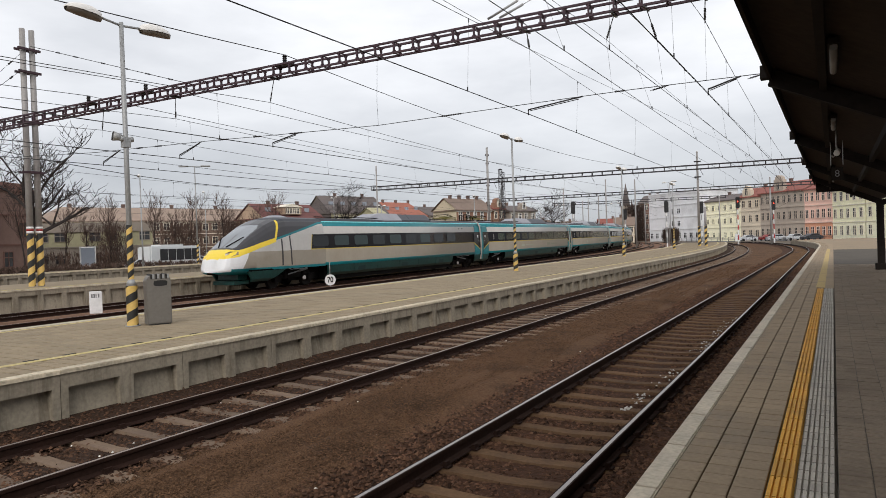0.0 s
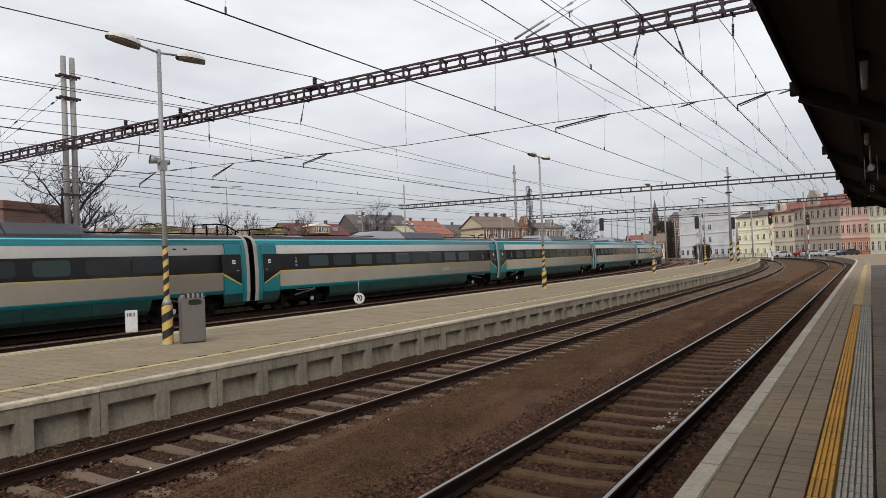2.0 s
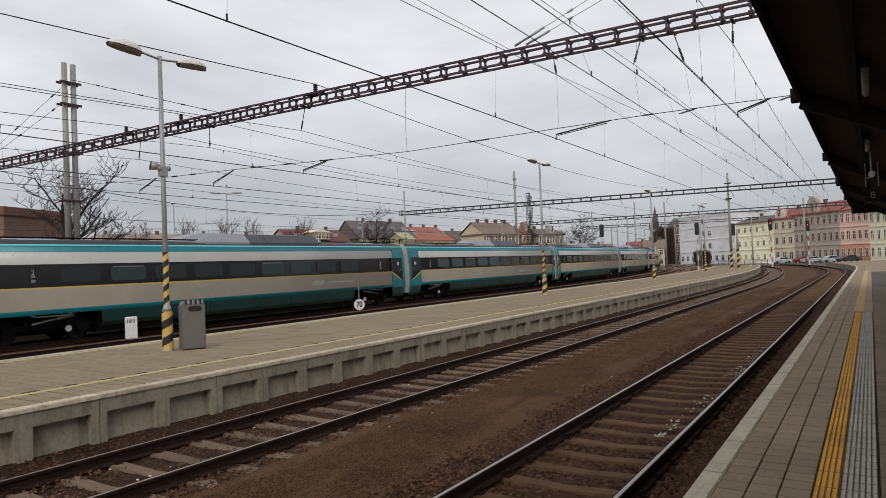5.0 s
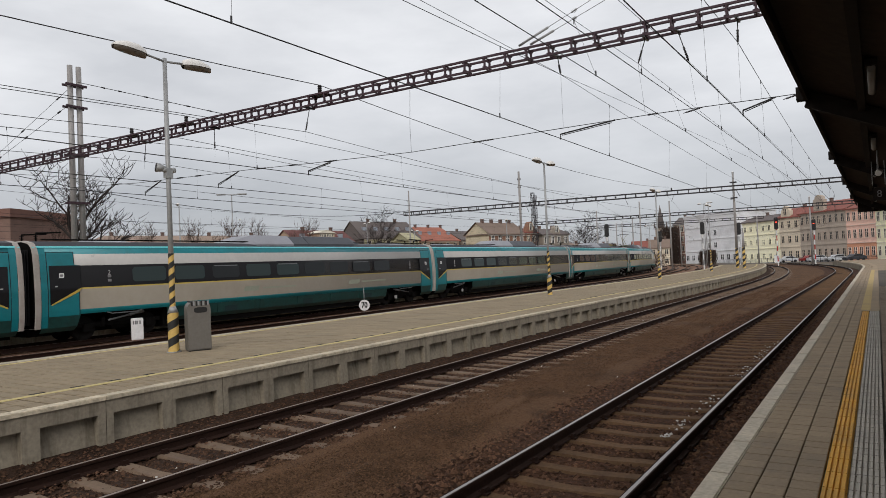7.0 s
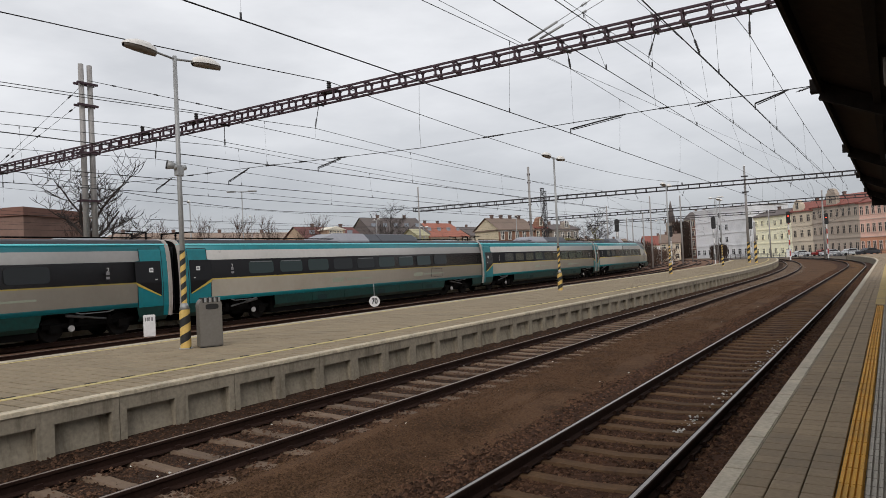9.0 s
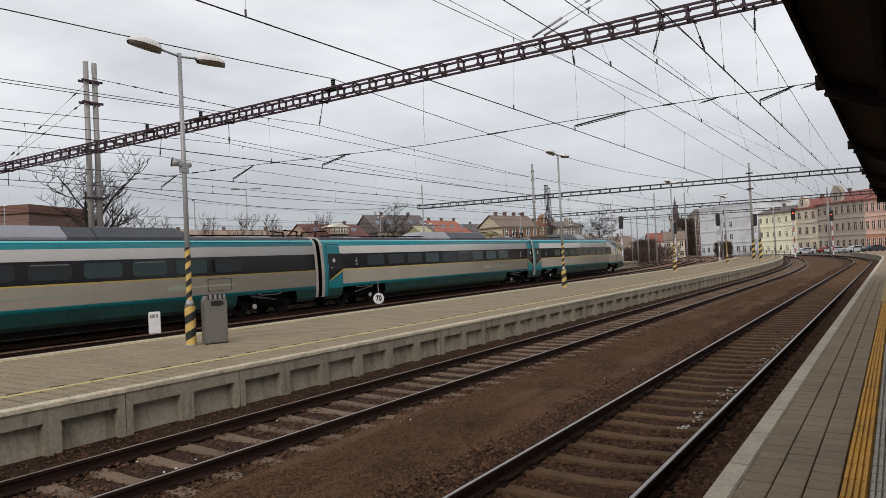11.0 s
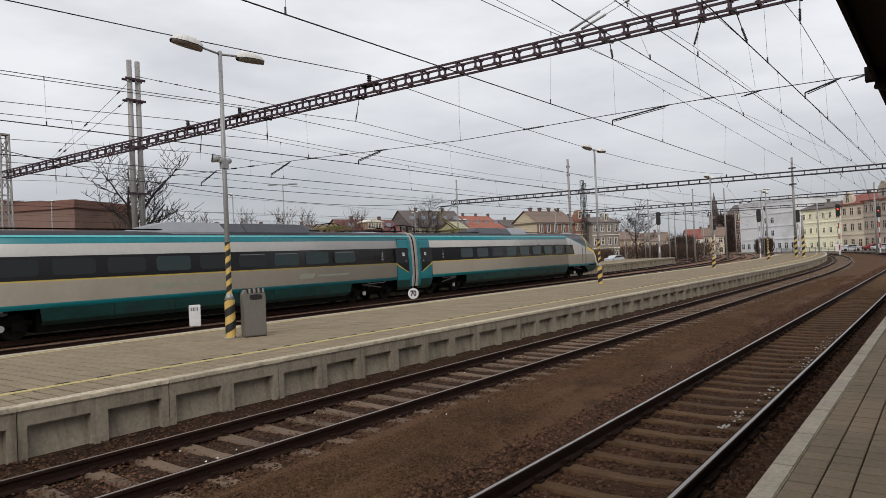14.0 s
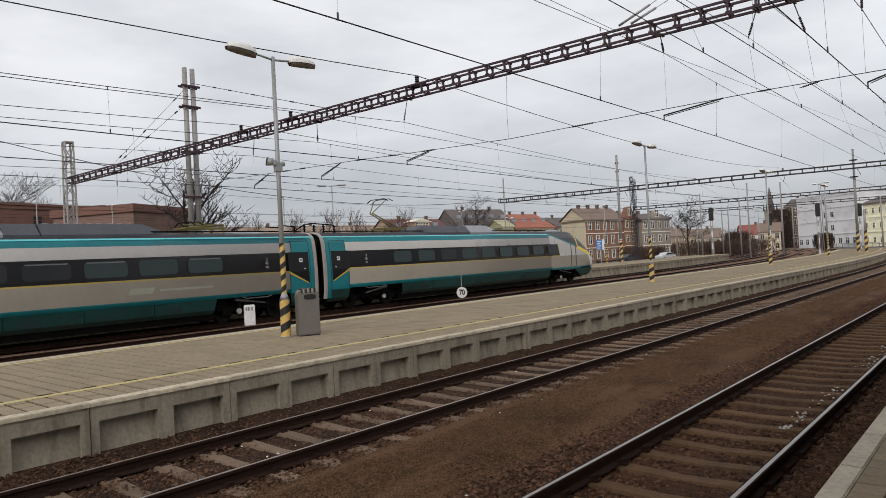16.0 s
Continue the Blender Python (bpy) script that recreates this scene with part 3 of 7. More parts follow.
# ---- the canopy over the near platform ----
def canopy():
    ob = thing("platform_canopy", "dark brown steel canopy with a sloping soffit over the near platform", "canopy")
    edge, s0, s1 = 0.67, -16.0, 35.7
    bm = bmesh.new()
    sweep_into(bm, [(edge - 0.02, 4.30), (-1.6, 3.25), (-4.2, 4.2), (-4.2, 4.34), (-1.6, 3.40), (edge - 0.02, 4.44)], s0, s1, 4.0)
    part("roof", bm, M_CANOPY_ROOF, ob, "dark boarded soffit sloping down to the columns")
    bm = bmesh.new()
    sweep_into(bm, [(edge, 4.13), (edge, 4.46), (edge - 0.04, 4.46), (edge - 0.04, 4.13)], s0, s1, 4.0)
    part("fascia", bm, M_CANOPY, ob)
    s = 3.0 - 14
    while s <= 32:
        bm = bmesh.new()
        m = at(s, 0)
        for a, b, h in (((-0.64, 4.16), (1.6, 3.12), 0.20), ((1.6, 3.04), (4.1, 4.05), 0.20)):
            bar_into(bm, m @ Vector((a[0], 0, a[1])), m @ Vector((b[0], 0, b[1])), 0.14, h)
        part("cross_beam", bm, M_CANOPY, ob)
        bm = bmesh.new()
        box_into(bm, -0.77, -0.58, -0.08, 0.08, 4.16, 4.33, m)
        part("beam_end", bm, M_CANOPY, ob)
        bm = bmesh.new()
        box_into(bm, 1.48, 1.72, -0.12, 0.12, P1_TOP, 3.2, m)
        box_into(bm, 1.40, 1.80, -0.2, 0.2, P1_TOP, P1_TOP + 0.25, m)
        part("column", bm, M_CANOPY, ob)
        s += 7.0
    for off, z in ((0.05, 4.0), (-0.75, 3.62)):
        bm = bmesh.new()
        sweep_into(bm, [(off + 0.04, z - 0.1), (off + 0.04, z + 0.05), (off - 0.04, z + 0.05), (off - 0.04, z - 0.1)], s0, s1, 4.0)
        part("purlin", bm, M_CANOPY, ob)
    bm = bmesh.new()
    box_into(bm, -0.62, 4.2, -0.05, 0.05, 3.82, 4.44, at(s1 - 0.06, 0))
    part("end_trim", bm, M_CANOPY, ob)
    return ob


canopy()


def canopy_lamp(s):
    ob = thing("canopy_lamp", "unlit grey tube lamp under the dark canopy", "lamp", "canopy lamps")
    m = at(s, -0.06, 3.86)
    bm = bmesh.new()
    box_into(bm, -0.05, 0.05, -0.62, 0.62, 0.02, 0.08)
    part("housing", bm, M_CANOPY, ob)
    bm = bmesh.new()
    tube_into(bm, (0, -0.58, 0), (0, 0.58, 0), 0.035, n=10)
    part("tube", bm, M_TUBE_LAMP, ob)
    ob.matrix_basis = m
    return ob


lamp0 = canopy_lamp(8.0)
for s in (1.0, 4.5, 12.9, 18.0, 23.0, 28.0):
    copy_thing(lamp0, at(s, -0.06, 3.86))


def text_mesh(body, size, depth=0.004, bold=0.0):
    """Letters as a mesh, standing upright and facing -y."""
    cu = bpy.data.curves.new("letters", "FONT")
    cu.body, cu.size, cu.extrude, cu.align_x, cu.align_y = body, size, depth, "CENTER", "CENTER"
    cu.offset = bold
    tmp = new("letters", cu)
    bpy.context.view_layer.update()
    me = bpy.data.meshes.new_from_object(tmp.evaluated_get(bpy.context.evaluated_depsgraph_get()))
    bpy.data.objects.remove(tmp)
    bpy.data.curves.remove(cu)
    me.transform(Matrix.Rotation(radians(90), 4, "X"))
    return me


def track_number_sign():
    ob = thing("track_number_sign", "small dark hanging sign with a pale figure eight", "sign")
    bm = bmesh.new()
    box_into(bm, -0.10, 0.10, -0.02, 0.02, -0.12, 0.12)
    part("panel", bm, M_CANOPY, ob)
    part("figure", text_mesh("8", 0.18), M_GREY_TEXT, ob, "pale figure eight", m=pose(0, -0.024, 0))
    bm = bmesh.new()
    for k in (-0.1, 0.1):
        tube_into(bm, (k, 0, 0.17), (k, 0, 0.62), 0.008, n=5)
    part("hanger", bm, M_GALV, ob)
    ob.matrix_basis = at(15.0, -0.11, 3.19)


track_number_sign()


def tunnel_camera():
    ob = thing("surveillance_camera", "small pale camera hanging under the canopy", "camera", m=at(13.6, -0.1, 3.42))
    bm = bmesh.new()
    tube_into(bm, (0, 0, 0.42), (0, 0, 0.1), 0.014, n=6)
    part("stem", bm, M_GALV, ob)
    bm = bmesh.new()
    tube_into(bm, (0, -0.1, 0.02), (0.02, 0.1, 0.07), 0.05, n=10)
    part("housing", bm, M_LAMP_WHITE, ob)


tunnel_camera()


def striped_post(s, off, plan=plan_a, h=3.0, base=P1_TOP):
    """A slim post with slanting yellow and black bands."""
    ob = thing("platform_post", "slim grey post with yellow and black warning bands", "post", "banded posts", m=at(s, off, base, plan=plan))
    bm = bmesh.new()
    tube_into(bm, (0, 0, 1.9), (0, 0, h), 0.055, n=8)
    part("upper_post", bm, M_GALV, ob)
    part("banded_foot", banded_tube(0.06, 0, 1.9, 0.28), [M_YELLOW, M_BLACK], ob)
    return ob

# ---- gantries and overhead line ----
def banded_tube(r, z0, z1, band, n=16, lean=1.0):
    """A tube painted in two colours that wind round it."""
    bm = bmesh.new()
    rows = int((z1 - z0) / band) + 4
    turn = [2 * lean * i / n for i in range(n + 1)]
    grid = [[bm.verts.new((r * math.cos(2 * math.pi * i / n), r * math.sin(2 * math.pi * i / n), min(z1, max(z0, z0 + band * (j - 2 + turn[i]))))) for i in range(n + 1)] for j in range(rows + 1)]
    for j in range(rows):
        for i in range(n):
            q = (grid[j][i], grid[j][i + 1], grid[j + 1][i + 1], grid[j + 1][i])
            if max(v.co.z for v in q) - min(v.co.z for v in q) < 1e-4:
                continue
            f = bm.faces.new(q)
            f.smooth = True
            f.material_index = j % 2
    bmesh.ops.remove_doubles(bm, verts=bm.verts, dist=0.0005)
    return finish(bm, "banded_tube")


def truss(ob, a, b, w, h, bay, chord, paint, plates=True):
    """A four-chord lattice beam from a to b; each bay has an upright frame."""
    a, b = Vector(a), Vector(b)
    d = (b - a).normalized()
    side = Vector((-d.y, d.x, 0)).normalized()
    n = round((b - a).length / bay)
    for sx in (-1, 1):
        for sz in (-1, 1):
            bm = bmesh.new()
            o = side * sx * w / 2 + Vector((0, 0, sz * h / 2))
            bar_into(bm, a + o, b + o, chord, chord)
            part("chord", bm, paint, ob)
    for i in range(n + 1):
        p = a + (b - a) * i / n
        bm = bmesh.new()
        for sx in (-1, 1):
            o = side * sx * w / 2
            bar_into(bm, p + o - Vector((0, 0, h / 2)), p + o + Vector((0, 0, h / 2)), chord * 0.7, chord * (1.25 if plates else 1.1), up=side)
            if plates:
                for k in (-1, 1):
                    q = p + o + Vector((0, 0, k * (h / 2 - chord * 0.9)))
                    bar_into(bm, q - d * chord * 1.1, q + d * chord * 1.1, chord * 0.4, chord * 0.5)
        for sz in (-1, 1):
            z = Vector((0, 0, sz * h / 2))
            bar_into(bm, p - side * w / 2 + z, p + side * w / 2 + z, chord * 0.55)
        part("bay_frame", bm, paint, ob)


def insulator_into(bm, a, b, r=0.05, sheds=5):
    a, b = Vector(a), Vector(b)
    tube_into(bm, a, b, r * 0.35, n=6)
    for i in range(sheds):
        p = a.lerp(b, 0.2 + 0.6 * i / (sheds - 1))
        q = a.lerp(b, 0.2 + 0.6 * i / (sheds - 1) + 0.06)
        tube_into(bm, p, q, r, r * 0.55, n=8)


def twin_mast(s, off, z0, z1, plan, r=0.16, gap=0.45, band=True, label="twin tubular steel mast with yellow and black bands at its foot"):
    ob = thing("gantry_mast", label, "mast", "gantry masts", m=at(s, off, 0, plan=plan))
    for k in (-1, 1):
        bm = bmesh.new()
        tube_into(bm, (0, k * gap / 2, z0 + (2.0 if band else 0)), (0, k * gap / 2, z1), r, r * 0.86, n=14)
        part("tube", bm, M_MAST, ob)
        if band:
            part("banded_foot", banded_tube(r * 1.04, z0, z0 + 2.3, 0.30), [M_YELLOW, M_BLACK], ob, m=pose(0, k * gap / 2, 0))
            for z, paint in ((2.33, M_WHITE), (2.43, M_SIGN_RED), (2.53, M_WHITE)):
                bm = bmesh.new()
                tube_into(bm, (0, k * gap / 2, z0 + z), (0, k * gap / 2, z0 + z + 0.09), r * 1.05, n=14)
                part("ring", bm, paint, ob)
    for z in (z1 - 0.9, z1 - 1.9, (z0 + z1) * 0.62, (z0 + z1) * 0.45):
        bm = bmesh.new()
        bar_into(bm, (-r * 1.1, -gap * 1.2, z), (-r * 1.1, gap * 1.2, z), 0.08, 0.10)
        bar_into(bm, (r * 1.1, -gap * 1.2, z), (r * 1.1, gap * 1.2, z), 0.08, 0.10)
        part("cross_clamp", bm, M_GANTRY, ob)
    return ob


def lattice_mast(s, off, z0, z1, plan, w=0.8, paint=M_MAST, leg=0.075):
    """A tapered mast of four corner angles with bracing on every side."""
    ob = thing("lattice_mast", "tapered grey lattice steel mast", "mast", "gantry masts", m=at(s, off, 0, plan=plan))
    half = lambda z: w * (0.5 - 0.16 * (z - z0) / (z1 - z0))
    corners = ((-1, -1), (1, -1), (1, 1), (-1, 1))
    for sx, sy in corners:
        bm = bmesh.new()
        bar_into(bm, (sx * half(z0), sy * half(z0), z0), (sx * half(z1), sy * half(z1), z1), leg)
        part("leg", bm, paint, ob)
    n = 12
    for i in range(n):
        za, zb = z0 + (z1 - z0) * i / n, z0 + (z1 - z0) * (i + 1) / n
        ka, kb = half(za), half(zb)
        for q, (a, b) in enumerate(zip(corners, corners[1:] + corners[:1])):
            if (i + q) % 2:
                a, b = b, a
            bm = bmesh.new()
            bar_into(bm, (a[0] * ka, a[1] * ka, za), (b[0] * kb, b[1] * kb, zb), leg * 0.5)
            part("brace", bm, paint, ob)
            bm = bmesh.new()
            bar_into(bm, (a[0] * kb, a[1] * kb, zb), (b[0] * kb, b[1] * kb, zb), leg * 0.5)
            part("cross_bar", bm, paint, ob)
    bm = bmesh.new()
    k = half(z1) + leg * 0.5
    box_into(bm, -k, k, -k, k, z1 - 0.02, z1 + 0.06)
    part("cap", bm, paint, ob)
    return ob


def xyz(s, off, z, plan=plan_a):
    x, y, _ = plan(s, off)
    return Vector((x, y, z))


G1A, G1B = xyz(18.3, 0.2, 8.27), xyz(15.3, 41.2, 7.74)
g1 = thing("gantry_beam", "long brown-violet lattice beam spanning all tracks", "gantry")
truss(g1, G1A, G1B, 0.36, 0.335, 0.66, 0.060, M_GANTRY, True)


twin_mast(16.9, 30.5, 0.8, 12.1, plan_a, r=0.135, gap=0.40)
lattice_mast(15.3, 41.3, 0.0, 9.95, plan_a, 0.62)
lattice_mast(18.3, -4.6, 0.5, 12.0, plan_a, 0.7)

G2A, G2B = Vector((-1.31, 84.56, 9.7)), Vector((-56.45, 74.33, 9.7))
g2 = thing("gantry_beam", "second lattice beam across the tracks farther on", "gantry")
truss(g2, G2A, G2B, 0.62, 0.46, 1.2, 0.10, M_GANTRY_GREY, False)
g3 = thing("gantry_beam", "third lattice beam far down the tracks", "gantry")
truss(g3, Vector((-2.0, 126.8, 9.7)), Vector((-58.0, 117.5, 9.7)), 0.62, 0.46, 1.4, 0.12, M_GANTRY_GREY, False)


def beam_string(a, b, u, lean):
    """A short slanting insulator string under a far beam."""
    ob = thing("insulator_string", "short dark insulator string under a far beam", "insulator", "far insulator strings")
    p = a.lerp(b, u) - Vector((0, 0, 0.25))
    q = p + Vector((lean * 0.7, 0, -0.75))
    bm = bmesh.new()
    box_into(bm, p.x - 0.05, p.x + 0.05, p.y - 0.38, p.y + 0.38, p.z - 0.04, p.z + 0.04)
    tube_into(bm, p, q, 0.022, n=5)
    insulator_into(bm, p.lerp(q, 0.4), q, 0.045, 5)
    part("string", bm, M_INSUL, ob)


for i, u in enumerate((0.09, 0.17, 0.25, 0.37, 0.47, 0.58, 0.69, 0.78, 0.88)):
    beam_string(G2A, G2B, u, -0.4 if i % 2 else 0.5)


def single_mast(p, z0, z1, r=0.15, band=True, label="tall grey tubular mast with a banded foot"):
    ob = thing("gantry_mast", label, "mast", "gantry masts", m=Matrix.Translation((p[0], p[1], 0)))
    bm = bmesh.new()
    tube_into(bm, (0, 0, z0 + (2.0 if band else 0)), (0, 0, z1), r, r * 0.7, n=12)
    part("tube", bm, M_MAST, ob)
    bm = bmesh.new()
    tube_into(bm, (0, 0, z1), (0, 0, z1 + 0.12), r * 0.9, r * 0.4, n=12)
    part("cap", bm, M_WHITE, ob)
    if band:
        part("banded_foot", banded_tube(r * 1.08, z0, z0 + 2.3, 0.30), [M_YELLOW, M_BLACK], ob)
    for z in ((8.6, z1 - 1.2) if band and z1 > 8 else ()):
        bm = bmesh.new()
        box_into(bm, -0.35, 0.35, -0.2, 0.2, z, z + 0.12)
        part("bracket", bm, M_GANTRY_GREY, ob)
    return ob



def g1_at(x, z):
    """A point in the upright plane of the first lattice beam."""
    return Vector((x, G1A.y + (x - G1A.x) * (G1B.y - G1A.y) / (G1B.x - G1A.x), z))


def beam_z(x):
    return G1A.z + (x - G1A.x) * (G1B.z - G1A.z) / (G1B.x - G1A.x)


def hanging_insulators(x_top, x, z, rod, drop):
    """A rod and an insulator string from the first beam down to a carrier wire, and the thin wire that falls from it to the steady wire."""
    ob = thing("insulator_string", "dark insulator string hanging under the lattice beam", "insulator", "hanging insulators")
    a, b = g1_at(x_top, beam_z(x_top) - 0.2), g1_at(x, z)
    m = a.lerp(b, rod)
    bm = bmesh.new()
    box_into(bm, a.x - 0.03, a.x + 0.03, a.y - 0.23, a.y + 0.23, a.z - 0.03, a.z + 0.03)
    tube_into(bm, a, m, 0.014, n=5)
    insulator_into(bm, m, b, 0.036, 8)
    part("string", bm, M_INSUL, ob)
    bm = bmesh.new()
    wire_into(bm, [b, g1_at(x + (0.12 if x > -6 and abs(x_top - x) > 0.15 else 0.0), drop)], 0.003)
    part("drop_wire", bm, M_WIRE_FAR, ob)


for row in ((-7.72, -7.65, 7.45, 0.35, 5.9), (-5.30, -5.52, 7.36, 0.35, 6.0), (-4.48, -4.24, 7.17, 0.4, 6.05), (-3.06, -3.08, 7.40, 0.3, 5.95),
            (-16.62, -16.83, 7.08, 0.5, 6.75), (-21.2, -21.21, 7.0, 0.6, 6.7), (-25.05, -25.18, 6.99, 0.45, 6.7), (-36.4, -36.4, 6.9, 0.5, 6.2)):
    hanging_insulators(*row)


def post_insulator(base, z):
    ob = thing("post_insulator", "dark post insulator standing on the lattice beam", "insulator", "post insulators")
    bm = bmesh.new()
    h = z - base.z
    tube_into(bm, base, base + Vector((0, 0, h)), 0.06, n=8)
    for i in range(4):
        tube_into(bm, base + Vector((0, 0, h * (0.1 + 0.23 * i))), base + Vector((0, 0, h * (0.22 + 0.23 * i))), 0.085, 0.065, n=10)
    box_into(bm, base.x - 0.32, base.x + 0.32, base.y - 0.12, base.y + 0.12, base.z - 0.05, base.z + 0.012)
    part("insulator", bm, M_INSUL, ob)


POSTS = ((-16.15, 8.58, -21.93, 10.28), (-22.70, 8.48, -31.10, 10.12), (-25.90, 8.43, -35.25, 10.06))
for x, z, x2, z2 in POSTS:
    post_insulator(g1_at(x, beam_z(x) + 0.21), z)
    post_insulator(G2A.lerp(G2B, (x2 - G2A.x) / (G2B.x - G2A.x)) + Vector((0, 0, 0.27)), z2)


def strung(x, z, lean, near_sag, far_sag, z_near=None, x2=None, z2=None, end=190.0):
    """The line of a wire held at the first beam at (x, z): sagging spans before and behind it, bending to the left with the tracks."""
    y1 = g1_at(x, 0).y
    z_near, z2 = z if z_near is None else z_near, z if z2 is None else z2
    holds = [(-42.0, z_near, near_sag), (y1, z, far_sag), (79.5, z2, far_sag * 0.6), (122.0, z2, far_sag * 0.6), (190.0, z2, 0)]
    pts = []
    for (ya, za, sag), (yb, zb, _) in zip(holds, holds[1:]):
        if ya >= end:
            break
        for y in stations(ya, yb, 4.0)[:-1]:
            u = (y - ya) / (yb - ya)
            k = lean if x2 is None or y < y1 else (x2 - x) / (79.5 - y1)
            bow = 0.0 if x2 is not None and y < 80 else max(0.0, y - 50) ** 2 / 860
            pts.append(Vector((x + k * (y - y1) - bow, y, za + (zb - za) * u - sag * 4 * u * (1 - u))))
    return pts


def height_on(pts, y):
    return np.interp(y, [p.y for p in pts], [p.x for p in pts]), np.interp(y, [p.y for p in pts], [p.z for p in pts])


def overhead_line(contact, carrier, r, first):
    """Contact wire, carrier wire and the droppers between them."""
    ob = thing("overhead_line", "overhead contact line with carrier wire and thin droppers", "overhead line", "overhead lines")
    low, high = strung(*contact), strung(*carrier)
    bm = bmesh.new()
    wire_into(bm, low, r)
    part("contact_wire", bm, M_WIRE, ob)
    bm = bmesh.new()
    wire_into(bm, high, r * 0.72)
    part("carrier_wire", bm, M_WIRE, ob)
    y = first
    while y < 118:
        (xa, za), (xb, zb) = height_on(low, y), height_on(high, y)
        bm = bmesh.new()
        wire_into(bm, [Vector((xa, y, za)), Vector((xb, y, zb))], 0.003)
        tube_into(bm, (xa, y, za - 0.01), (xa, y, za + 0.10), 0.016, n=5)
        tube_into(bm, (xb, y, zb - 0.09), (xb, y, zb + 0.01), 0.012, n=5)
        part("dropper", bm, M_WIRE_FAR, ob)
        y += 7.9


for contact, carrier, r, first in (
        ((-3.05, 5.62, -0.022, 0.03, 0.03), (-3.08, 7.45, -0.022, 0.6, 0.75), 0.0115, 13.9),
        ((-4.23, 5.96, -0.012, 0.03, 0.03), (-4.24, 7.18, -0.022, 0.45, 0.05, None, None, 7.5), 0.010, 13.7),
        ((-5.10, 5.97, -0.030, 0.03, 0.03), (-5.52, 7.37, -0.030, 0.55, 0.05, None, None, 7.9), 0.010, 13.2),
        ((-7.74, 5.65, -0.032, 0.03, 0.03), (-7.65, 7.45, -0.032, 0.62, 0.45), 0.0115, 6.0),
        ((-16.78, 5.58, -0.030, 0.03, 0.05), (-16.83, 7.07, -0.030, 0.66, 0.70), 0.0125, 6.5),
        ((-21.09, 5.54, -0.030, 0.03, 0.05), (-21.21, 7.00, -0.030, 0.62, 0.62), 0.0125, 9.0),
        ((-25.19, 5.62, -0.032, 0.03, 0.05), (-25.18, 6.99, -0.030, 0.62, 0.62), 0.0125, 10.5),
        ((-36.4, 5.60, -0.032, 0.03, 0.05), (-36.4, 6.90, -0.030, 0.62, 0.65), 0.011, 12.0),
        ((-46.2, 5.60, -0.032, 0.03, 0.05), (-46.2, 6.95, -0.030, 0.62, 0.65), 0.011, 14.0)):
    overhead_line(contact, carrier, r, first)


def feeder(pts, r, label="bare feeder wire carried over the lattice beams"):
    ob = thing("feeder_wire", label, "overhead line", "feeder wires")
    bm = bmesh.new()
    wire_into(bm, pts, r)
    part("wire", bm, M_WIRE, ob)


for (x, z, x2, z2), near, far, r in zip(POSTS, (0.95, 0.6, 0.75), (0.85, 0.34, 0.5), (0.014, 0.012, 0.012)):
    feeder(strung(x, z, -0.03, near, far, None, x2, z2), r)
feeder(strung(-7.66, 7.46, -0.03, 0.2, 0.0, None, -10.0, 10.7, 79.0), 0.007, "thin wire rising from the first beam to the second")
feeder([Vector((-52.8 + 0.02 * (70.5 - y), y, 8.22 + 0.0028 * (y - 48) ** 2)) for y in range(-40, 71, 3)] + [Vector((-52.8, 70.5, 9.72))], 0.026, "thick black cable slung to a slim mast")
for x, z in ((-70.0, 7.0), (-70.5, 8.2), (-30.6, 6.9), (-58.0, 7.3)):
    feeder(strung(x, z, -0.03, 0.4, 0.4), 0.010, "far thin wire along the side tracks")


def register_span():
    """The steady wire across the tracks under the first gantry, with its insulators and steady arms."""
    ob = thing("register_wire", "steady wire across the tracks with dark insulators and slanting arms", "overhead line")
    bm = bmesh.new()
    line = ((4.0, 6.0), (-1.84, 5.96), (-5.1, 5.97), (-7.9, 5.93), (-12.6, 5.85), (-16.6, 5.95), (-19.2, 6.03), (-25.6, 6.15), (-30.6, 6.4))
    height = lambda x: float(np.interp(x, [q[0] for q in line[::-1]], [q[1] for q in line[::-1]]))
    wire_into(bm, [g1_at(x, z) for x, z in line], 0.010)
    part("wire", bm, M_WIRE, ob)
    for a, b in ((-1.75, -2.15), (-3.95, -4.45), (-5.0, -5.4), (-9.6, -10.6), (-15.4, -16.2), (-17.2, -17.7), (-18.6, -19.3), (-21.9, -22.4), (-22.9, -23.4), (-26.8, -27.4)):
        bm = bmesh.new()
        insulator_into(bm, g1_at(a, height(a)), g1_at(b, height(b) + (-0.09 if a > -4 else 0.0)), 0.028, 9)
        part("insulator", bm, M_INSUL, ob)
    for a, b, zb in ((-2.3, -3.05, 5.62), (-6.2, -7.74, 5.65), (-15.7, -16.78, 5.58), (-20.0, -21.09, 5.54), (-24.2, -25.19, 5.62)):
        bm = bmesh.new()
        za = height(a)
        tube_into(bm, g1_at(a, za), g1_at(b, zb + 0.12), 0.020, n=6)
        tube_into(bm, g1_at(a - 0.1, za - 0.06), g1_at(b + 0.05, zb + 0.085), 0.011, n=6)
        tube_into(bm, g1_at(b, zb + 0.12), g1_at(b, zb - 0.03), 0.016, n=6)
        part("steady_arm", bm, M_WIRE, ob)
    bm = bmesh.new()
    wire_into(bm, [g1_at(-12.58, beam_z(-12.58) - 0.2), g1_at(-12.64, 6.6), g1_at(-12.62, 5.85)], 0.006)
    part("drop_wire", bm, M_WIRE_FAR, ob)


register_span()


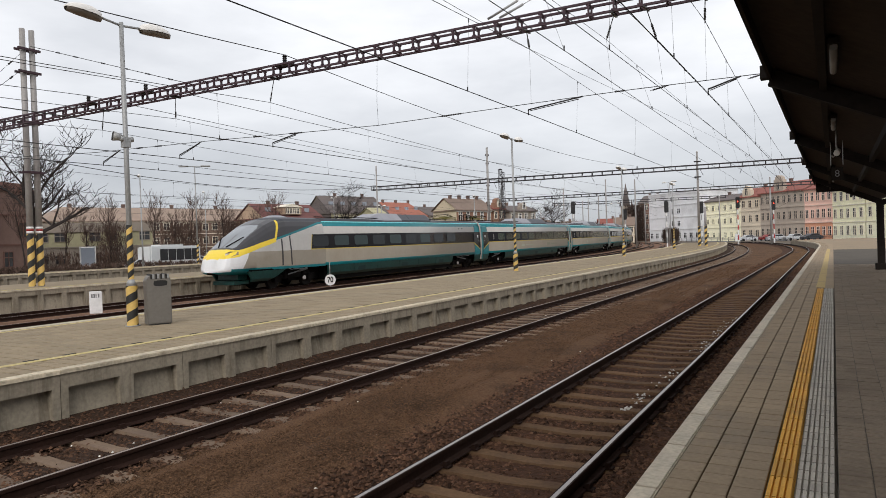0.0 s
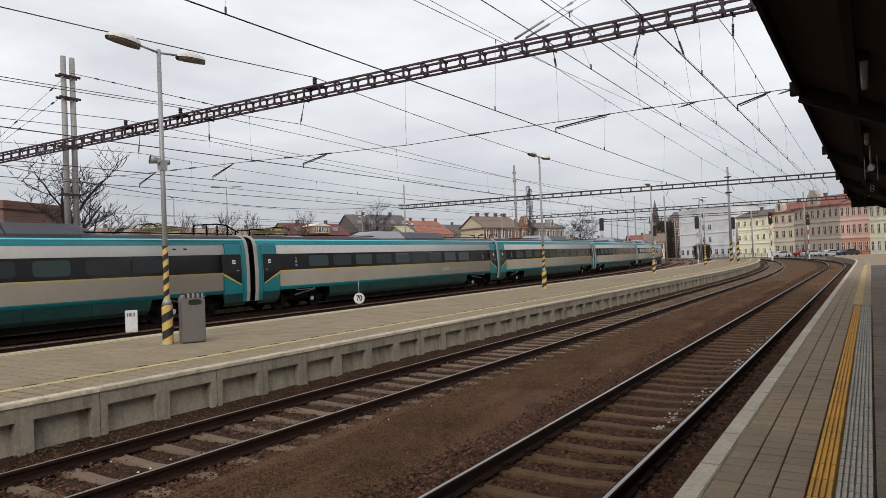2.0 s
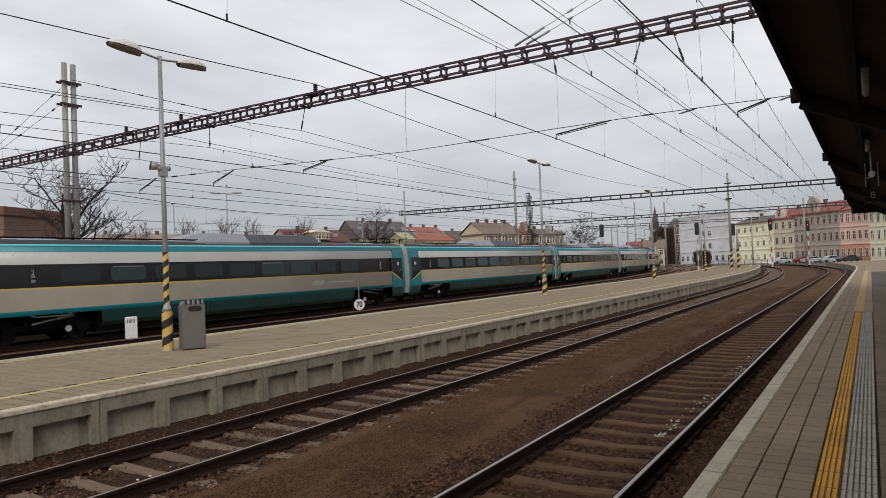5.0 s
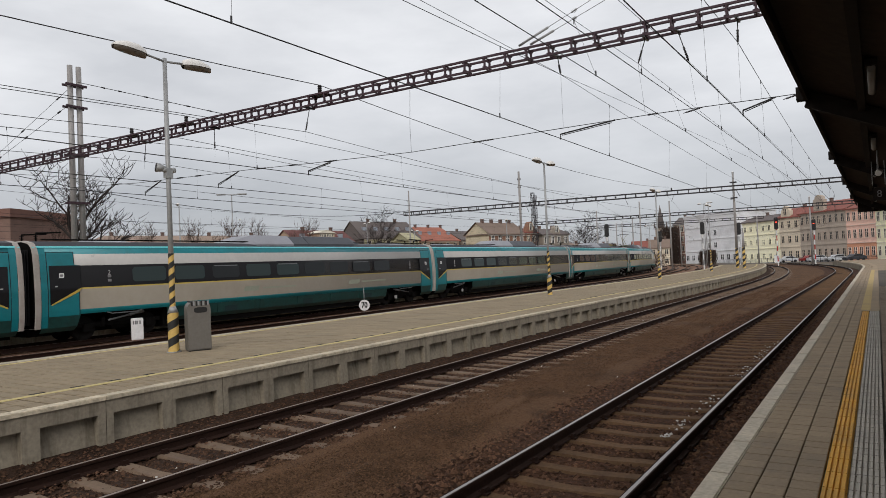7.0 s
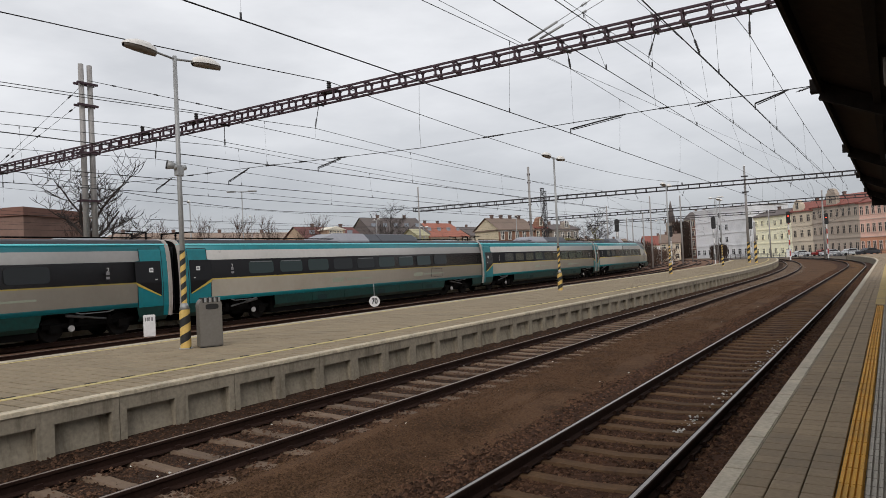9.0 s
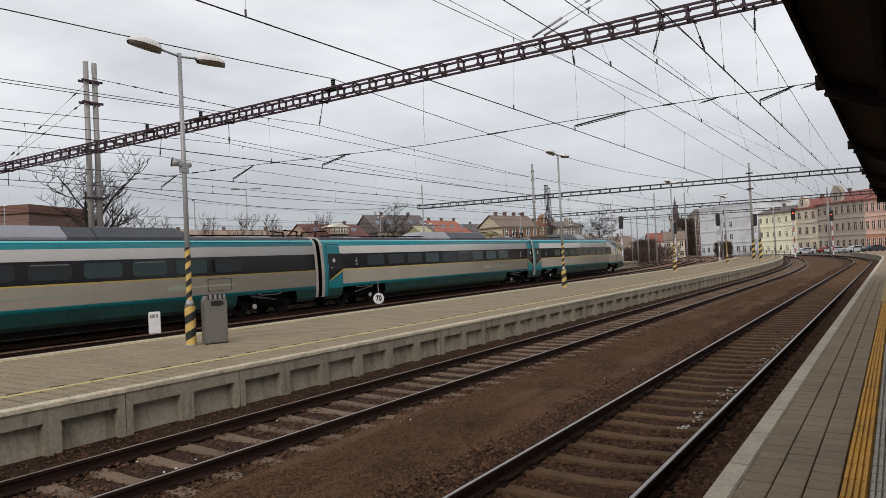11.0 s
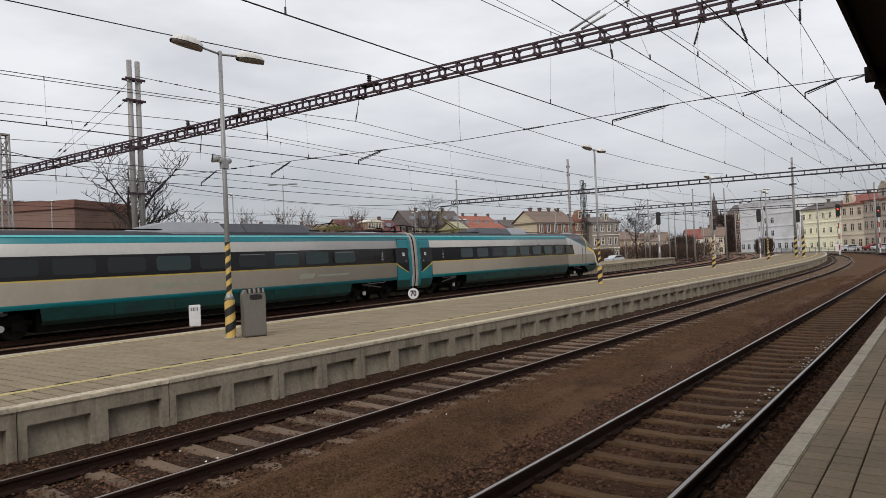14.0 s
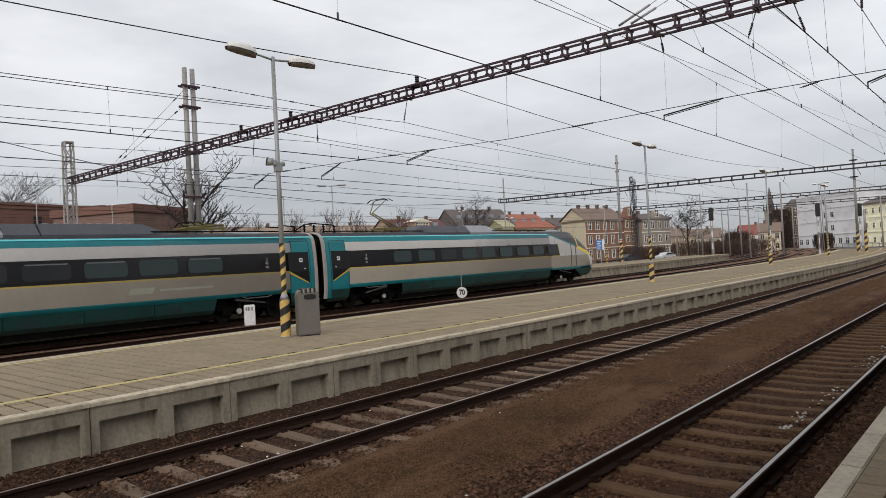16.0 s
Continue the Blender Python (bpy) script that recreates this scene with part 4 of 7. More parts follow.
def stays():
    ob = thing("gantry_stay", "pair of steel stays from a mast top to the lattice beam", "stay", "gantry stays")
    bm = bmesh.new()
    for a, b in ((g1_at(-30.1, 10.72), g1_at(-36.7, 8.1)), (g1_at(-30.1, 10.02), g1_at(-36.2, 8.1))):
        wire_into(bm, [a, b], 0.011)
        for u in (0.08, 0.5, 0.86):
            insulator_into(bm, a.lerp(b, u), a.lerp(b, u + 0.045), 0.04, 4)
    part("stay_wire", bm, M_WIRE, ob)
    ob = thing("gantry_stay", "thin steel stay with small insulators down to the beam", "stay", "gantry stays")
    bm = bmesh.new()
    a, b = g1_at(-29.4, 10.95), g1_at(-20.5, 8.2)
    wire_into(bm, [a, b], 0.012)
    for u in (0.18, 0.30, 0.48, 0.62, 0.75, 0.88):
        insulator_into(bm, a.lerp(b, u), a.lerp(b, u + 0.035), 0.032, 4)
    part("stay_wire", bm, M_WIRE, ob)
    ob = thing("gantry_stay", "pair of thick insulated stays rising from the lattice beam", "stay", "gantry stays")
    for a, c in ((g1_at(-8.86, 8.50), g1_at(-7.95, 8.86)), (g1_at(-8.51, 8.47), g1_at(-7.79, 8.73))):
        bm = bmesh.new()
        b = a + (c - a) * 5.2
        tube_into(bm, a, c, 0.036, n=8)
        insulator_into(bm, a + (c - a) * 1.75, a + (c - a) * 1.95, 0.055, 4)
        wire_into(bm, [a, b], 0.010)
        part("stay_rod", bm, M_GALV, ob)


stays()

# ---- things on the middle platform ----
def lamp_head_mesh():
    """A flat luminaire: rounded white housing on top, diffuser below. Points along +x."""
    bm = bmesh.new()
    rings = []
    for x, w, zt in ((0.0, 0.06, 0.07), (0.06, 0.12, 0.15), (0.22, 0.17, 0.20), (0.48, 0.17, 0.19), (0.68, 0.12, 0.12), (0.76, 0.05, 0.05)):
        ring = []
        for i in range(9):
            a = math.pi * i / 8
            ring.append(bm.verts.new((x, w * math.cos(a), 0.02 + (zt - 0.02) * math.sin(a))))
        rings.append(ring)
    for a, b in zip(rings, rings[1:]):
        for i in range(8):
            f = bm.faces.new((a[i], a[i + 1], b[i + 1], b[i]))
            f.smooth = True
    bm.faces.new(rings[0][::-1])
    bm.faces.new(rings[-1])
    top = finish(bm, "housing")
    bm = bmesh.new()
    rings = []
    for x, w in ((0.02, 0.06), (0.08, 0.115), (0.22, 0.155), (0.48, 0.155), (0.67, 0.115), (0.75, 0.05)):
        rings.append([bm.verts.new((x, w * math.cos(math.pi + math.pi * i / 8), 0.018 + 0.075 * math.sin(math.pi + math.pi * i / 8))) for i in range(9)])
    for a, b in zip(rings, rings[1:]):
        for i in range(8):
            f = bm.faces.new((a[i], a[i + 1], b[i + 1], b[i]))
            f.smooth = True
    return top, finish(bm, "diffuser")


HEAD_TOP, HEAD_LOW = lamp_head_mesh()


def platform_lamp(horn):
    """A slim post with two luminaires on a shallow V of arms; foot at the origin, arms along x."""
    ob = thing("platform_lamp", "tall grey platform lamp with two white heads and a banded foot", "street lamp", "platform lamps")
    bm = bmesh.new()
    tube_into(bm, (0, 0, 0.95), (0, 0, 6.45), 0.058, 0.045, n=12)
    part("post", bm, M_GALV, ob)
    part("banded_post", banded_tube(0.061, 0.95, 2.15, 0.13), [M_YELLOW, M_BLACK], ob)
    part("banded_foot", banded_tube(0.115, 0.02, 0.86, 0.18), [M_YELLOW, M_BLACK], ob, "thicker foot painted in yellow and black bands")
    bm = bmesh.new()
    tube_into(bm, (0, 0, 0.86), (0, 0, 1.0), 0.115, 0.06, n=12)
    part("collar", bm, M_GALV, ob)
    bm = bmesh.new()
    tube_into(bm, (0, 0, 0), (0, 0, 0.02), 0.15, n=14)
    part("base_plate", bm, M_GALV, ob)
    for k in (-1, 1):
        bm = bmesh.new()
        tube_into(bm, (0, 0, 6.38), (0, k * 0.52, 6.44), 0.026, n=8)
        part("arm", bm, M_GALV, ob)
        m = pose(0, k * 0.45, 6.385, 0, -4, 90 * k)
        head = part("lamp_head", HEAD_TOP, M_LAMP_WHITE, ob, "white luminaire", m=m)
        part("diffuser", HEAD_LOW, M_LAMP_GLASS, head)
    if horn:
        bm = bmesh.new()
        box_into(bm, -0.06, 0.06, -0.08, 0.08, 3.80, 4.0)
        part("bracket", bm, M_GALV, ob)
        for y, d in ((-0.02, -1), (0.04, 1)):
            bm = bmesh.new()
            tube_into(bm, (0.0, y, 3.97), (0.0, y + d * 0.12, 3.99), 0.06, 0.06, n=10)
            if d < 0:
                tube_into(bm, (0.0, y + d * 0.06, 4.0), (-0.08, y + d * 0.22, 4.03), 0.06, 0.105, n=14)
            horn_ob = part("loudspeaker", bm, M_GALV, ob, "small grey horn loudspeaker")
            if d < 0:
                bm = bmesh.new()
                tube_into(bm, (-0.08, y + d * 0.221, 4.03), (-0.085, y + d * 0.231, 4.032), 0.095, n=14)
                part("mouth", bm, M_BIN_DARK, horn_ob, "dark mouth")
    return ob


lampA = platform_lamp(True)
lampA.matrix_basis = at(9.19, 12.95, P2_TOP)
tagged(lampA, "tall grey platform lamp with two white heads and loudspeakers")
lampB = platform_lamp(False)
lampB.matrix_basis = at(30.2, 13.35, P2_TOP)
for x, y, turn in ((-14.52, 49.26, 2), (-15.32, 69.0, 4), (-16.57, 88.57, 7)):
    copy_thing(lampB, pose(x, y, P2_TOP, 0, 0, turn))


def litter_bin():
    """A tall bin with a rounded, slotted hood and an oval mouth. The mouth faces -y."""
    ob = thing("litter_bin", "tall grey metal litter bin with a rounded slotted top", "bin")
    w, d, h, r = 0.245, 0.20, 1.08, 0.16
    bm = bmesh.new()
    prof = []
    for i in range(7):
        a = math.pi / 2 * i / 6
        prof.append((-w + r - r * math.cos(a), h - r + r * math.sin(a)))
    prof += [(-x, z) for x, z in prof[::-1]]
    prof = [(-w, 0.02)] + prof + [(w, 0.02)]
    f0 = [bm.verts.new((x, -d, z)) for x, z in prof]
    f1 = [bm.verts.new((x, d, z)) for x, z in prof]
    n = len(prof)
    for i in range(n - 1):
        bm.faces.new((f0[i], f0[i + 1], f1[i + 1], f1[i]))
    bm.faces.new(f0[::-1])
    bm.faces.new(f1)
    bm.faces.new((f0[0], f1[0], f1[-1], f0[-1]))
    bmesh.ops.bevel(bm, geom=[e for e in bm.edges if all(abs(abs(q.co.y) - d) < 1e-4 for q in e.verts) and abs(e.verts[0].co.y - e.verts[1].co.y) < 1e-4], offset=0.018, segments=2, affect="EDGES")
    part("body", bm, M_BIN, ob)
    bm = bmesh.new()
    ring = []
    for i in range(20):
        a = 2 * math.pi * i / 20
        x = max(-0.09, min(0.09, 0.16 * math.cos(a))) + 0.05 * math.cos(a)
        ring.append((x + 0.03, 0.89 + 0.062 * math.sin(a)))
    va = [bm.verts.new((x, -d - 0.006, z)) for x, z in ring]
    bm.faces.new(va)
    part("mouth", bm, M_BIN_DARK, ob, "dark oval mouth")
    for i in range(4):
        bm = bmesh.new()
        x = -0.15 + 0.1 * i
        box_into(bm, x - 0.018, x + 0.018, -d - 0.004, d + 0.004, h - 0.10 + 0.0, h + 0.006)
        part("slot", bm, M_BIN_DARK, ob)
        bm = bmesh.new()
        box_into(bm, x + 0.022, x + 0.058, -d - 0.003, -d + 0.03, h - 0.085, h + 0.004)
        part("rim", bm, M_GALV, ob, "bright metal rim")
    bm = bmesh.new()
    box_into(bm, -w + 0.02, w - 0.02, -d + 0.02, d - 0.02, 0, 0.03)
    part("plinth", bm, M_BIN_DARK, ob)
    return ob


litter_bin().matrix_basis = at(9.63, 12.70, P2_TOP, 64)


def distance_post():
    ob = thing("kilometre_post", "white plastic distance post with faded figures beside the track", "post", m=at(15.45, 24.0, -0.10, 62))
    bm = bmesh.new()
    box_into(bm, -0.21, 0.21, -0.14, 0.14, 0, 0.83)
    bmesh.ops.bevel(bm, geom=list(bm.edges), offset=0.02, segments=2, affect="EDGES")
    part("block", bm, M_WHITE, ob)
    bm = bmesh.new()
    for i, w in enumerate((0.05, 0.06, 0.03, 0.05)):
        box_into(bm, -0.16 + 0.075 * i, -0.16 + 0.075 * i + w, -0.146, -0.141, 0.60, 0.74)
    part("marks", bm, M_GREY_TEXT, ob, "faded grey figures as bars")


distance_post()


def speed_sign():
    ob = thing("speed_sign", "round white sign with black figures seventy on a low post", "sign", m=at(28.98, 23.9, -0.24, 50))
    bm = bmesh.new()
    tube_into(bm, (0, 0.02, 0), (0, 0.02, 1.46), 0.018, n=8)
    part("post", bm, M_GALV, ob)
    bm = bmesh.new()
    tube_into(bm, (0, 0.0, 0.50), (0, -0.012, 0.50), 0.30, n=36)
    part("disc", bm, M_WHITE, ob)
    me = text_mesh("70", 0.42, 0.004, 0.014)
    me.transform(Matrix.Scale(0.78, 4, (1, 0, 0)))
    part("figure", me, M_BLACK_TEXT, ob, "black figures seventy", m=pose(0, -0.02, 0.50))


speed_sign()

# ---- the far platforms ----
def far_platform(name, off, width, top, s0, s1, label):
    ob = thing(name, label, "platform", kind="structure")
    platform_walls(ob, off, plan_b, s0, s1, top - P2_TOP)
    bm = bmesh.new()
    sweep_into(bm, [(off + 0.29, -0.3), (off + 0.29, top - 0.012), (off + width, top - 0.012), (off + width, -0.3)], s0, s1, 4.0, plan_b)
    part("deck", bm, M_PAVER, ob, "beige paved deck")
    bm = bmesh.new()
    sweep_into(bm, [(off + 0.95, top - 0.02), (off + 0.95, top - 0.006), (off + 1.07, top - 0.006), (off + 1.07, top - 0.02)], s0, s1, 4.0, plan_b)
    part("yellow_line", bm, M_YELLOW_LINE, ob)
    return ob


far_platform("platform_far", 28.1, 6.4, 0.78, -30, 104, "far island platform of beige paving with a recessed concrete wall")
far_platform("platform_outer", 50.0, 4.0, 0.82, -30, 110, "outer platform with a recessed concrete wall")
copy_thing(lampB, pose(-37.9, 69.4, 0.77, 0, 0, 28))


def tall_lamp(x, y, z, h):
    """A tall post with two flat heads on a straight crossbar."""
    ob = thing("platform_lamp", "tall slim grey lamp with two flat heads and a banded foot", "street lamp", "platform lamps", m=pose(x, y, z, 0, 0, 40))
    bm = bmesh.new()
    tube_into(bm, (0, 0, 1.9), (0, 0, h), 0.07, 0.05, n=10)
    part("post", bm, M_GALV, ob)
    part("banded_foot", banded_tube(0.10, 0, 2.0, 0.22), [M_YELLOW, M_BLACK], ob)
    bm = bmesh.new()
    tube_into(bm, (-0.7, 0, h), (0.7, 0, h), 0.03, n=6)
    part("crossbar", bm, M_GALV, ob)
    for k in (-1, 1):
        bm = bmesh.new()
        box_into(bm, k * 1.02 - 0.45, k * 1.02 + 0.45, -0.16, 0.16, h - 0.05, h + 0.08)
        bmesh.ops.bevel(bm, geom=list(bm.edges), offset=0.04, segments=1, affect="EDGES")
        part("lamp_head", bm, M_GALV, ob)


tall_lamp(-54.7, 43.75, 0.77, 9.5)
for s in (-6, 80):
    copy_thing(lampB, at(s, 51.5, 0.81, plan=plan_b))
yard_twin = twin_mast(68.3, 33.0, 0.77, 13.4, plan_b, r=0.15, gap=0.42)
yard_twin.matrix_basis = Matrix.Translation((-38.2, 73.6, 0)) @ Matrix.Rotation(radians(28), 4, "Z")
track("side track beyond the far platform", 36.3, -30, 120, plan_b, M_RAIL_TOP_DULL, SLEEPER_DUSTY, M_SLEEPER, None, 0.03)
track("side track beside the outer platform", 46.0, -30, 120, plan_b, M_RAIL_TOP_DULL, SLEEPER_DUSTY, M_SLEEPER, None, 0.03)
bed("ballast_bed", [(34.6, -0.22), (50.0, -0.22)], -30, 140, plan_b, M_BALLAST, "dark brown ballast of the outer tracks")
single_mast((-15.6, 83.2), P2_TOP, 11.6)
single_mast((-52.8, 70.5), 0.0, 12.2, 0.12, False, "slim grey mast at the end of the second beam")
single_mast((-14.3, 80.0), P2_TOP, 5.0, 0.14, True, "short grey post with a yellow and black banded foot")
single_mast((-33.4, 121.0), -0.3, 12.0, 0.16, False, "slim grey mast under the third beam")
single_mast((-12.0, 125.0), -0.3, 11.0, 0.16, False, "slim grey mast under the third beam")
for x, y, z in ((-38.2, 77.1, 11.0), (-40.6, 82.6, 11.2)):
    lattice_mast(73.0, 33.5, -0.3, z, plan_b, 0.5, M_GANTRY_GREY, 0.045).matrix_basis = Matrix.Translation((x, y, 0))
for x, y, z, r in ((-45.1, 116.4, 11.0, 0.15), (-47.0, 131.7, 9.4, 0.13), (-46.0, 132.2, 9.4, 0.13), (-40.9, 123.3, 9.7, 0.14), (-35.0, 109.4, 11.4, 0.14), (-43.1, 101.1, 6.7, 0.10), (-52.0, 140.0, 9.6, 0.14), (-30.0, 135.0, 9.6, 0.14), (-24.0, 150.0, 9.6, 0.15), (-56.0, 150.0, 9.8, 0.14), (-42.0, 160.0, 9.8, 0.15)):
    single_mast((x, y), -0.3, z, r, False, "slim grey mast in the far yard")
g4 = thing("gantry_beam", "far grey lattice beam over the yard", "gantry")
truss(g4, Vector((-60.0, 149.0, 9.8)), Vector((-24.0, 158.0, 9.8)), 0.62, 0.46, 1.6, 0.12, M_GANTRY_GREY, False)
for k in range(7):
    track("far yard track in brown ballast", 56.0 + 5.0 * k if k < 2 else 6.0 + 4.5 * k, 118, 190, plan_b, M_RAIL_TOP_DULL, SLEEPER_DUSTY, M_SLEEPER, None, 0.03)
bed("ballast_bed", [(12.0, -0.26), (48.0, -0.26)], 118, 200, plan_b, M_BALLAST, "brown ballast of the far yard")

# signals
M_RED_LIGHT = bpy.data.materials.new("red_signal_light")
M_RED_LIGHT.use_nodes = True
_b = M_RED_LIGHT.node_tree.nodes["Principled BSDF"]
_b.inputs["Base Color"].default_value = (0.6, 0.02, 0.01, 1)
_b.inputs["Emission Color"].default_value = (1.0, 0.06, 0.03, 1)
_b.inputs["Emission Strength"].default_value = 4.0
M_RED = mat("red_post_paint", lin(170, 40, 34), 0.6, var=0.1, bump=0)


def signal(x, y, z, lit, group="signals"):
    """A colour-light signal: black board, post in red and white bands; it faces the camera's platform."""
    ob = thing("railway_signal", "black railway signal showing a red light" if lit else "black railway signal board on a banded post", "signal", group,
               m=Matrix.Translation((x, y, 0)) @ Matrix.Rotation(math.atan2(-x, y), 4, "Z"))
    bm = bmesh.new()
    box_into(bm, -0.34, 0.34, 0, 0.2, z - 1.0, z + 1.0)
    bmesh.ops.bevel(bm, geom=[e for e in bm.edges if abs(e.verts[0].co.z - e.verts[1].co.z) < 1e-4 and abs(e.verts[0].co.x - e.verts[1].co.x) < 1e-4], offset=0.1, segments=2, affect="EDGES")
    part("board", bm, M_BLACK_TEXT, ob)
    for k in range(4):
        bm = bmesh.new()
        tube_into(bm, (0, -0.02, z + 0.6 - 0.4 * k), (0, -0.2, z + 0.6 - 0.4 * k), 0.10, n=12, caps=True)
        part("lamp_hood", bm, M_RED_LIGHT if lit and k == 1 else M_BLACK, ob)
    part("banded_post", banded_tube(0.09, -0.3, z - 1.0, 0.9, lean=0.0), [M_WHITE, M_RED if lit else M_GALV], ob)
    bm = bmesh.new()
    for k in (-0.2, 0.2):
        tube_into(bm, (k, 0.4, -0.3), (k, 0.4, z + 0.8), 0.02, n=5)
    for i in range(9):
        bar_into(bm, (-0.2, 0.4, 0.2 + 0.5 * i), (0.2, 0.4, 0.2 + 0.5 * i), 0.02)
    part("ladder", bm, M_GALV, ob)


for x, y, z, lit in ((-27.1, 116.9, 6.7, False), (-21.7, 118.0, 6.3, False), (-17.6, 128.8, 7.2, True), (-12.9, 139.4, 6.9, True), (-38.4, 103.1, 6.8, False), (-36.5, 125.0, 6.0, False)):
    signal(x, y, z, lit)


def relay_cabinet(x, y):
    """A trackside cabinet with a door, a sloping lid and a concrete plinth."""
    ob = thing("relay_cabinet", "white trackside relay cabinet beside the curved tracks", "cabinet", m=Matrix.Translation((x, y, -0.3)) @ Matrix.Rotation(math.atan2(-x, y), 4, "Z"))
    bm = bmesh.new()
    box_into(bm, -0.5, 0.5, -0.35, 0.35, 0.25, 1.85)
    part("body", bm, M_WHITE, ob)
    bm = bmesh.new()
    box_into(bm, -0.44, 0.44, -0.37, -0.35, 0.34, 1.76)
    part("door", bm, M_WHITE, ob)
    bm = bmesh.new()
    box_into(bm, -0.56, 0.56, -0.42, 0.42, 1.852, 1.95)
    part("lid", bm, M_GALV, ob, "grey metal lid")
    bm = bmesh.new()
    box_into(bm, -0.54, 0.54, -0.4, 0.4, 0.0, 0.248)
    part("plinth", bm, M_CONCRETE, ob, "grey concrete plinth")


relay_cabinet(-22.0, 159.5)

# ---- the express train: seven cars, silver and beige with teal bands ----
M_TEAL = mat("teal_car_paint", lin(10, 118, 126), 0.34, 0.1, var=0.10, big=0.5, fine=6, bump=0.0, stain=lin(26, 90, 92), stain_scale=0.8, object_space=True)
M_TEAL_DARK = mat("dirty_teal_skirt", lin(8, 56, 52), 0.42, var=0.4, big=0.6, fine=6, bump=0.05, stain=lin(12, 44, 43), stain_scale=0.9, stain_amount=0.8, object_space=True)
M_SILVER = mat("silver_white_car_paint", lin(186, 183, 178), 0.3, 0.1, var=0.06, big=0.4, fine=6, bump=0.0, stain=lin(176, 172, 167), stain_scale=0.7, object_space=True)
M_BEIGE = mat("dusty_beige_car_paint", lin(155, 147, 133), 0.38, 0.1, var=0.05, big=0.4, fine=6, bump=0.0, stain=lin(142, 132, 116), stain_scale=0.5, stain_amount=0.5, object_space=True)
M_BAND = glass_mat("black_window_band", lin(24, 23, 25), 0.22, 0.25)
M_CAR_YELLOW = mat("yellow_car_paint", lin(236, 206, 62), 0.35, var=0.06, big=0.5, bump=0.0, object_space=True)
M_CAR_LINE = mat("dull_yellow_pinstripe", lin(188, 164, 70), 0.4, var=0.08, bump=0.0, object_space=True)
# light teal for the sky's reflection along the curved roof edge
M_ROOF_GLINT = mat("bright_teal_sky_glint", lin(96, 196, 200), 0.3, var=0.08, big=0.5, bump=0.0, object_space=True)
M_DAMPER = mat("grey_damper_steel", lin(104, 106, 106), 0.5, 0.3, var=0.15, bump=0, object_space=True)
M_SKIRT_HATCH = mat("dark_skirt_hatch", lin(14, 44, 46), 0.6, var=0.2, bump=0.05, object_space=True)
M_LENS = glass_mat("amber_grey_headlight_glass", lin(150, 138, 110), 0.15)
M_NOSE_WHITE = mat("white_nose_paint", lin(222, 222, 222), 0.3, var=0.05, big=1.0, bump=0.0, stain=lin(190, 188, 184), stain_scale=2.0, object_space=True)
M_CAR_ROOF = mat("grey_car_roof", lin(52, 54, 60), 0.55, 0.1, var=0.15, big=0.5, fine=8, bump=0.03, stain=lin(70, 70, 74), stain_scale=0.8, object_space=True)
M_ROOF_POD = mat("pale_grey_roof_pod", lin(150, 150, 156), 0.5, 0.2, var=0.1, big=0.5, bump=0.03, stain=lin(128, 128, 130), stain_scale=0.9, object_space=True)
M_ROOF_GRILLE = mat("dark_grey_roof_grille", lin(74, 76, 82), 0.6, 0.1, var=0.2, big=0.8, bump=0.05, object_space=True)
M_UNDER = mat("black_dusty_running_gear", lin(12, 11, 10), 0.95, 0.0, spec=0.1, var=0.35, big=2.0, fine=14, bump=0.2, stain=lin(24, 20, 18), stain_scale=3.0, object_space=True)
M_WHEEL = mat("dark_steel_wheel", lin(24, 22, 21), 0.8, 0.0, spec=0.2, var=0.25, big=2.0, bump=0.05, object_space=True)
M_HUB = mat("pale_axle_box_cover", lin(176, 174, 172), 0.45, 0.2, var=0.1, bump=0, object_space=True)
# greenish tint puts the reflections on the panes into their colour
M_WINDOW = glass_mat("reflection_green_window_glass", lin(42, 55, 54), 0.1, 0.35)
M_WINDOW_DIM = glass_mat("dark_window_glass", lin(34, 37, 38), 0.12, 0.3)
# pale grey base colour holds the sky reflected in the windscreen
M_SCREEN = glass_mat("sky_toned_windscreen_glass", lin(138, 142, 146), 0.05)
M_CAB_DARK = glass_mat("glossy_dark_grey_cab", lin(50, 48, 51), 0.28)
M_BELLOWS = mat("black_rubber_gangway", lin(24, 23, 24), 0.85, var=0.3, big=3, bump=0.1, object_space=True)
M_END_RIM = mat("pale_car_end_rim", lin(160, 152, 144), 0.45, var=0.1, big=1.0, bump=0.0, stain=lin(140, 128, 116), stain_scale=1.5, object_space=True)
M_PANTO = mat("yellow_green_pantograph_paint", lin(112, 104, 52), 0.55, 0.1, var=0.15, bump=0, object_space=True)
M_LOGO = mat("faded_green_logo_paint", lin(146, 150, 132), 0.4, var=0.08, bump=0, object_space=True)

SIDE = [(1.16, 0.42), (1.33, 0.60), (1.40, 1.03), (1.41, 1.20), (1.42, 1.95), (1.418, 2.00), (1.36, 2.82), (1.30, 3.25), (1.20, 3.50), (1.02, 3.66), (0.6, 3.75), (0.0, 3.78)]
BANDS = [M_UNDER, M_TEAL_DARK, M_TEAL, M_BEIGE, M_CAR_LINE, M_BAND, M_SILVER, M_CAR_ROOF, M_CAR_YELLOW, M_CAB_DARK, M_SCREEN, M_NOSE_WHITE]


def side_x(z):
    return float(np.interp(z, [p[1] for p in SIDE], [p[0] for p in SIDE]))


def band_of(z):
    for top, k in ((0.62, 1), (1.03, 1), (1.21, 2), (1.95, 3), (2.0, 4), (2.81, 5), (3.24, 6), (3.49, 2)):
        if z <= top:
            return k
    return 7


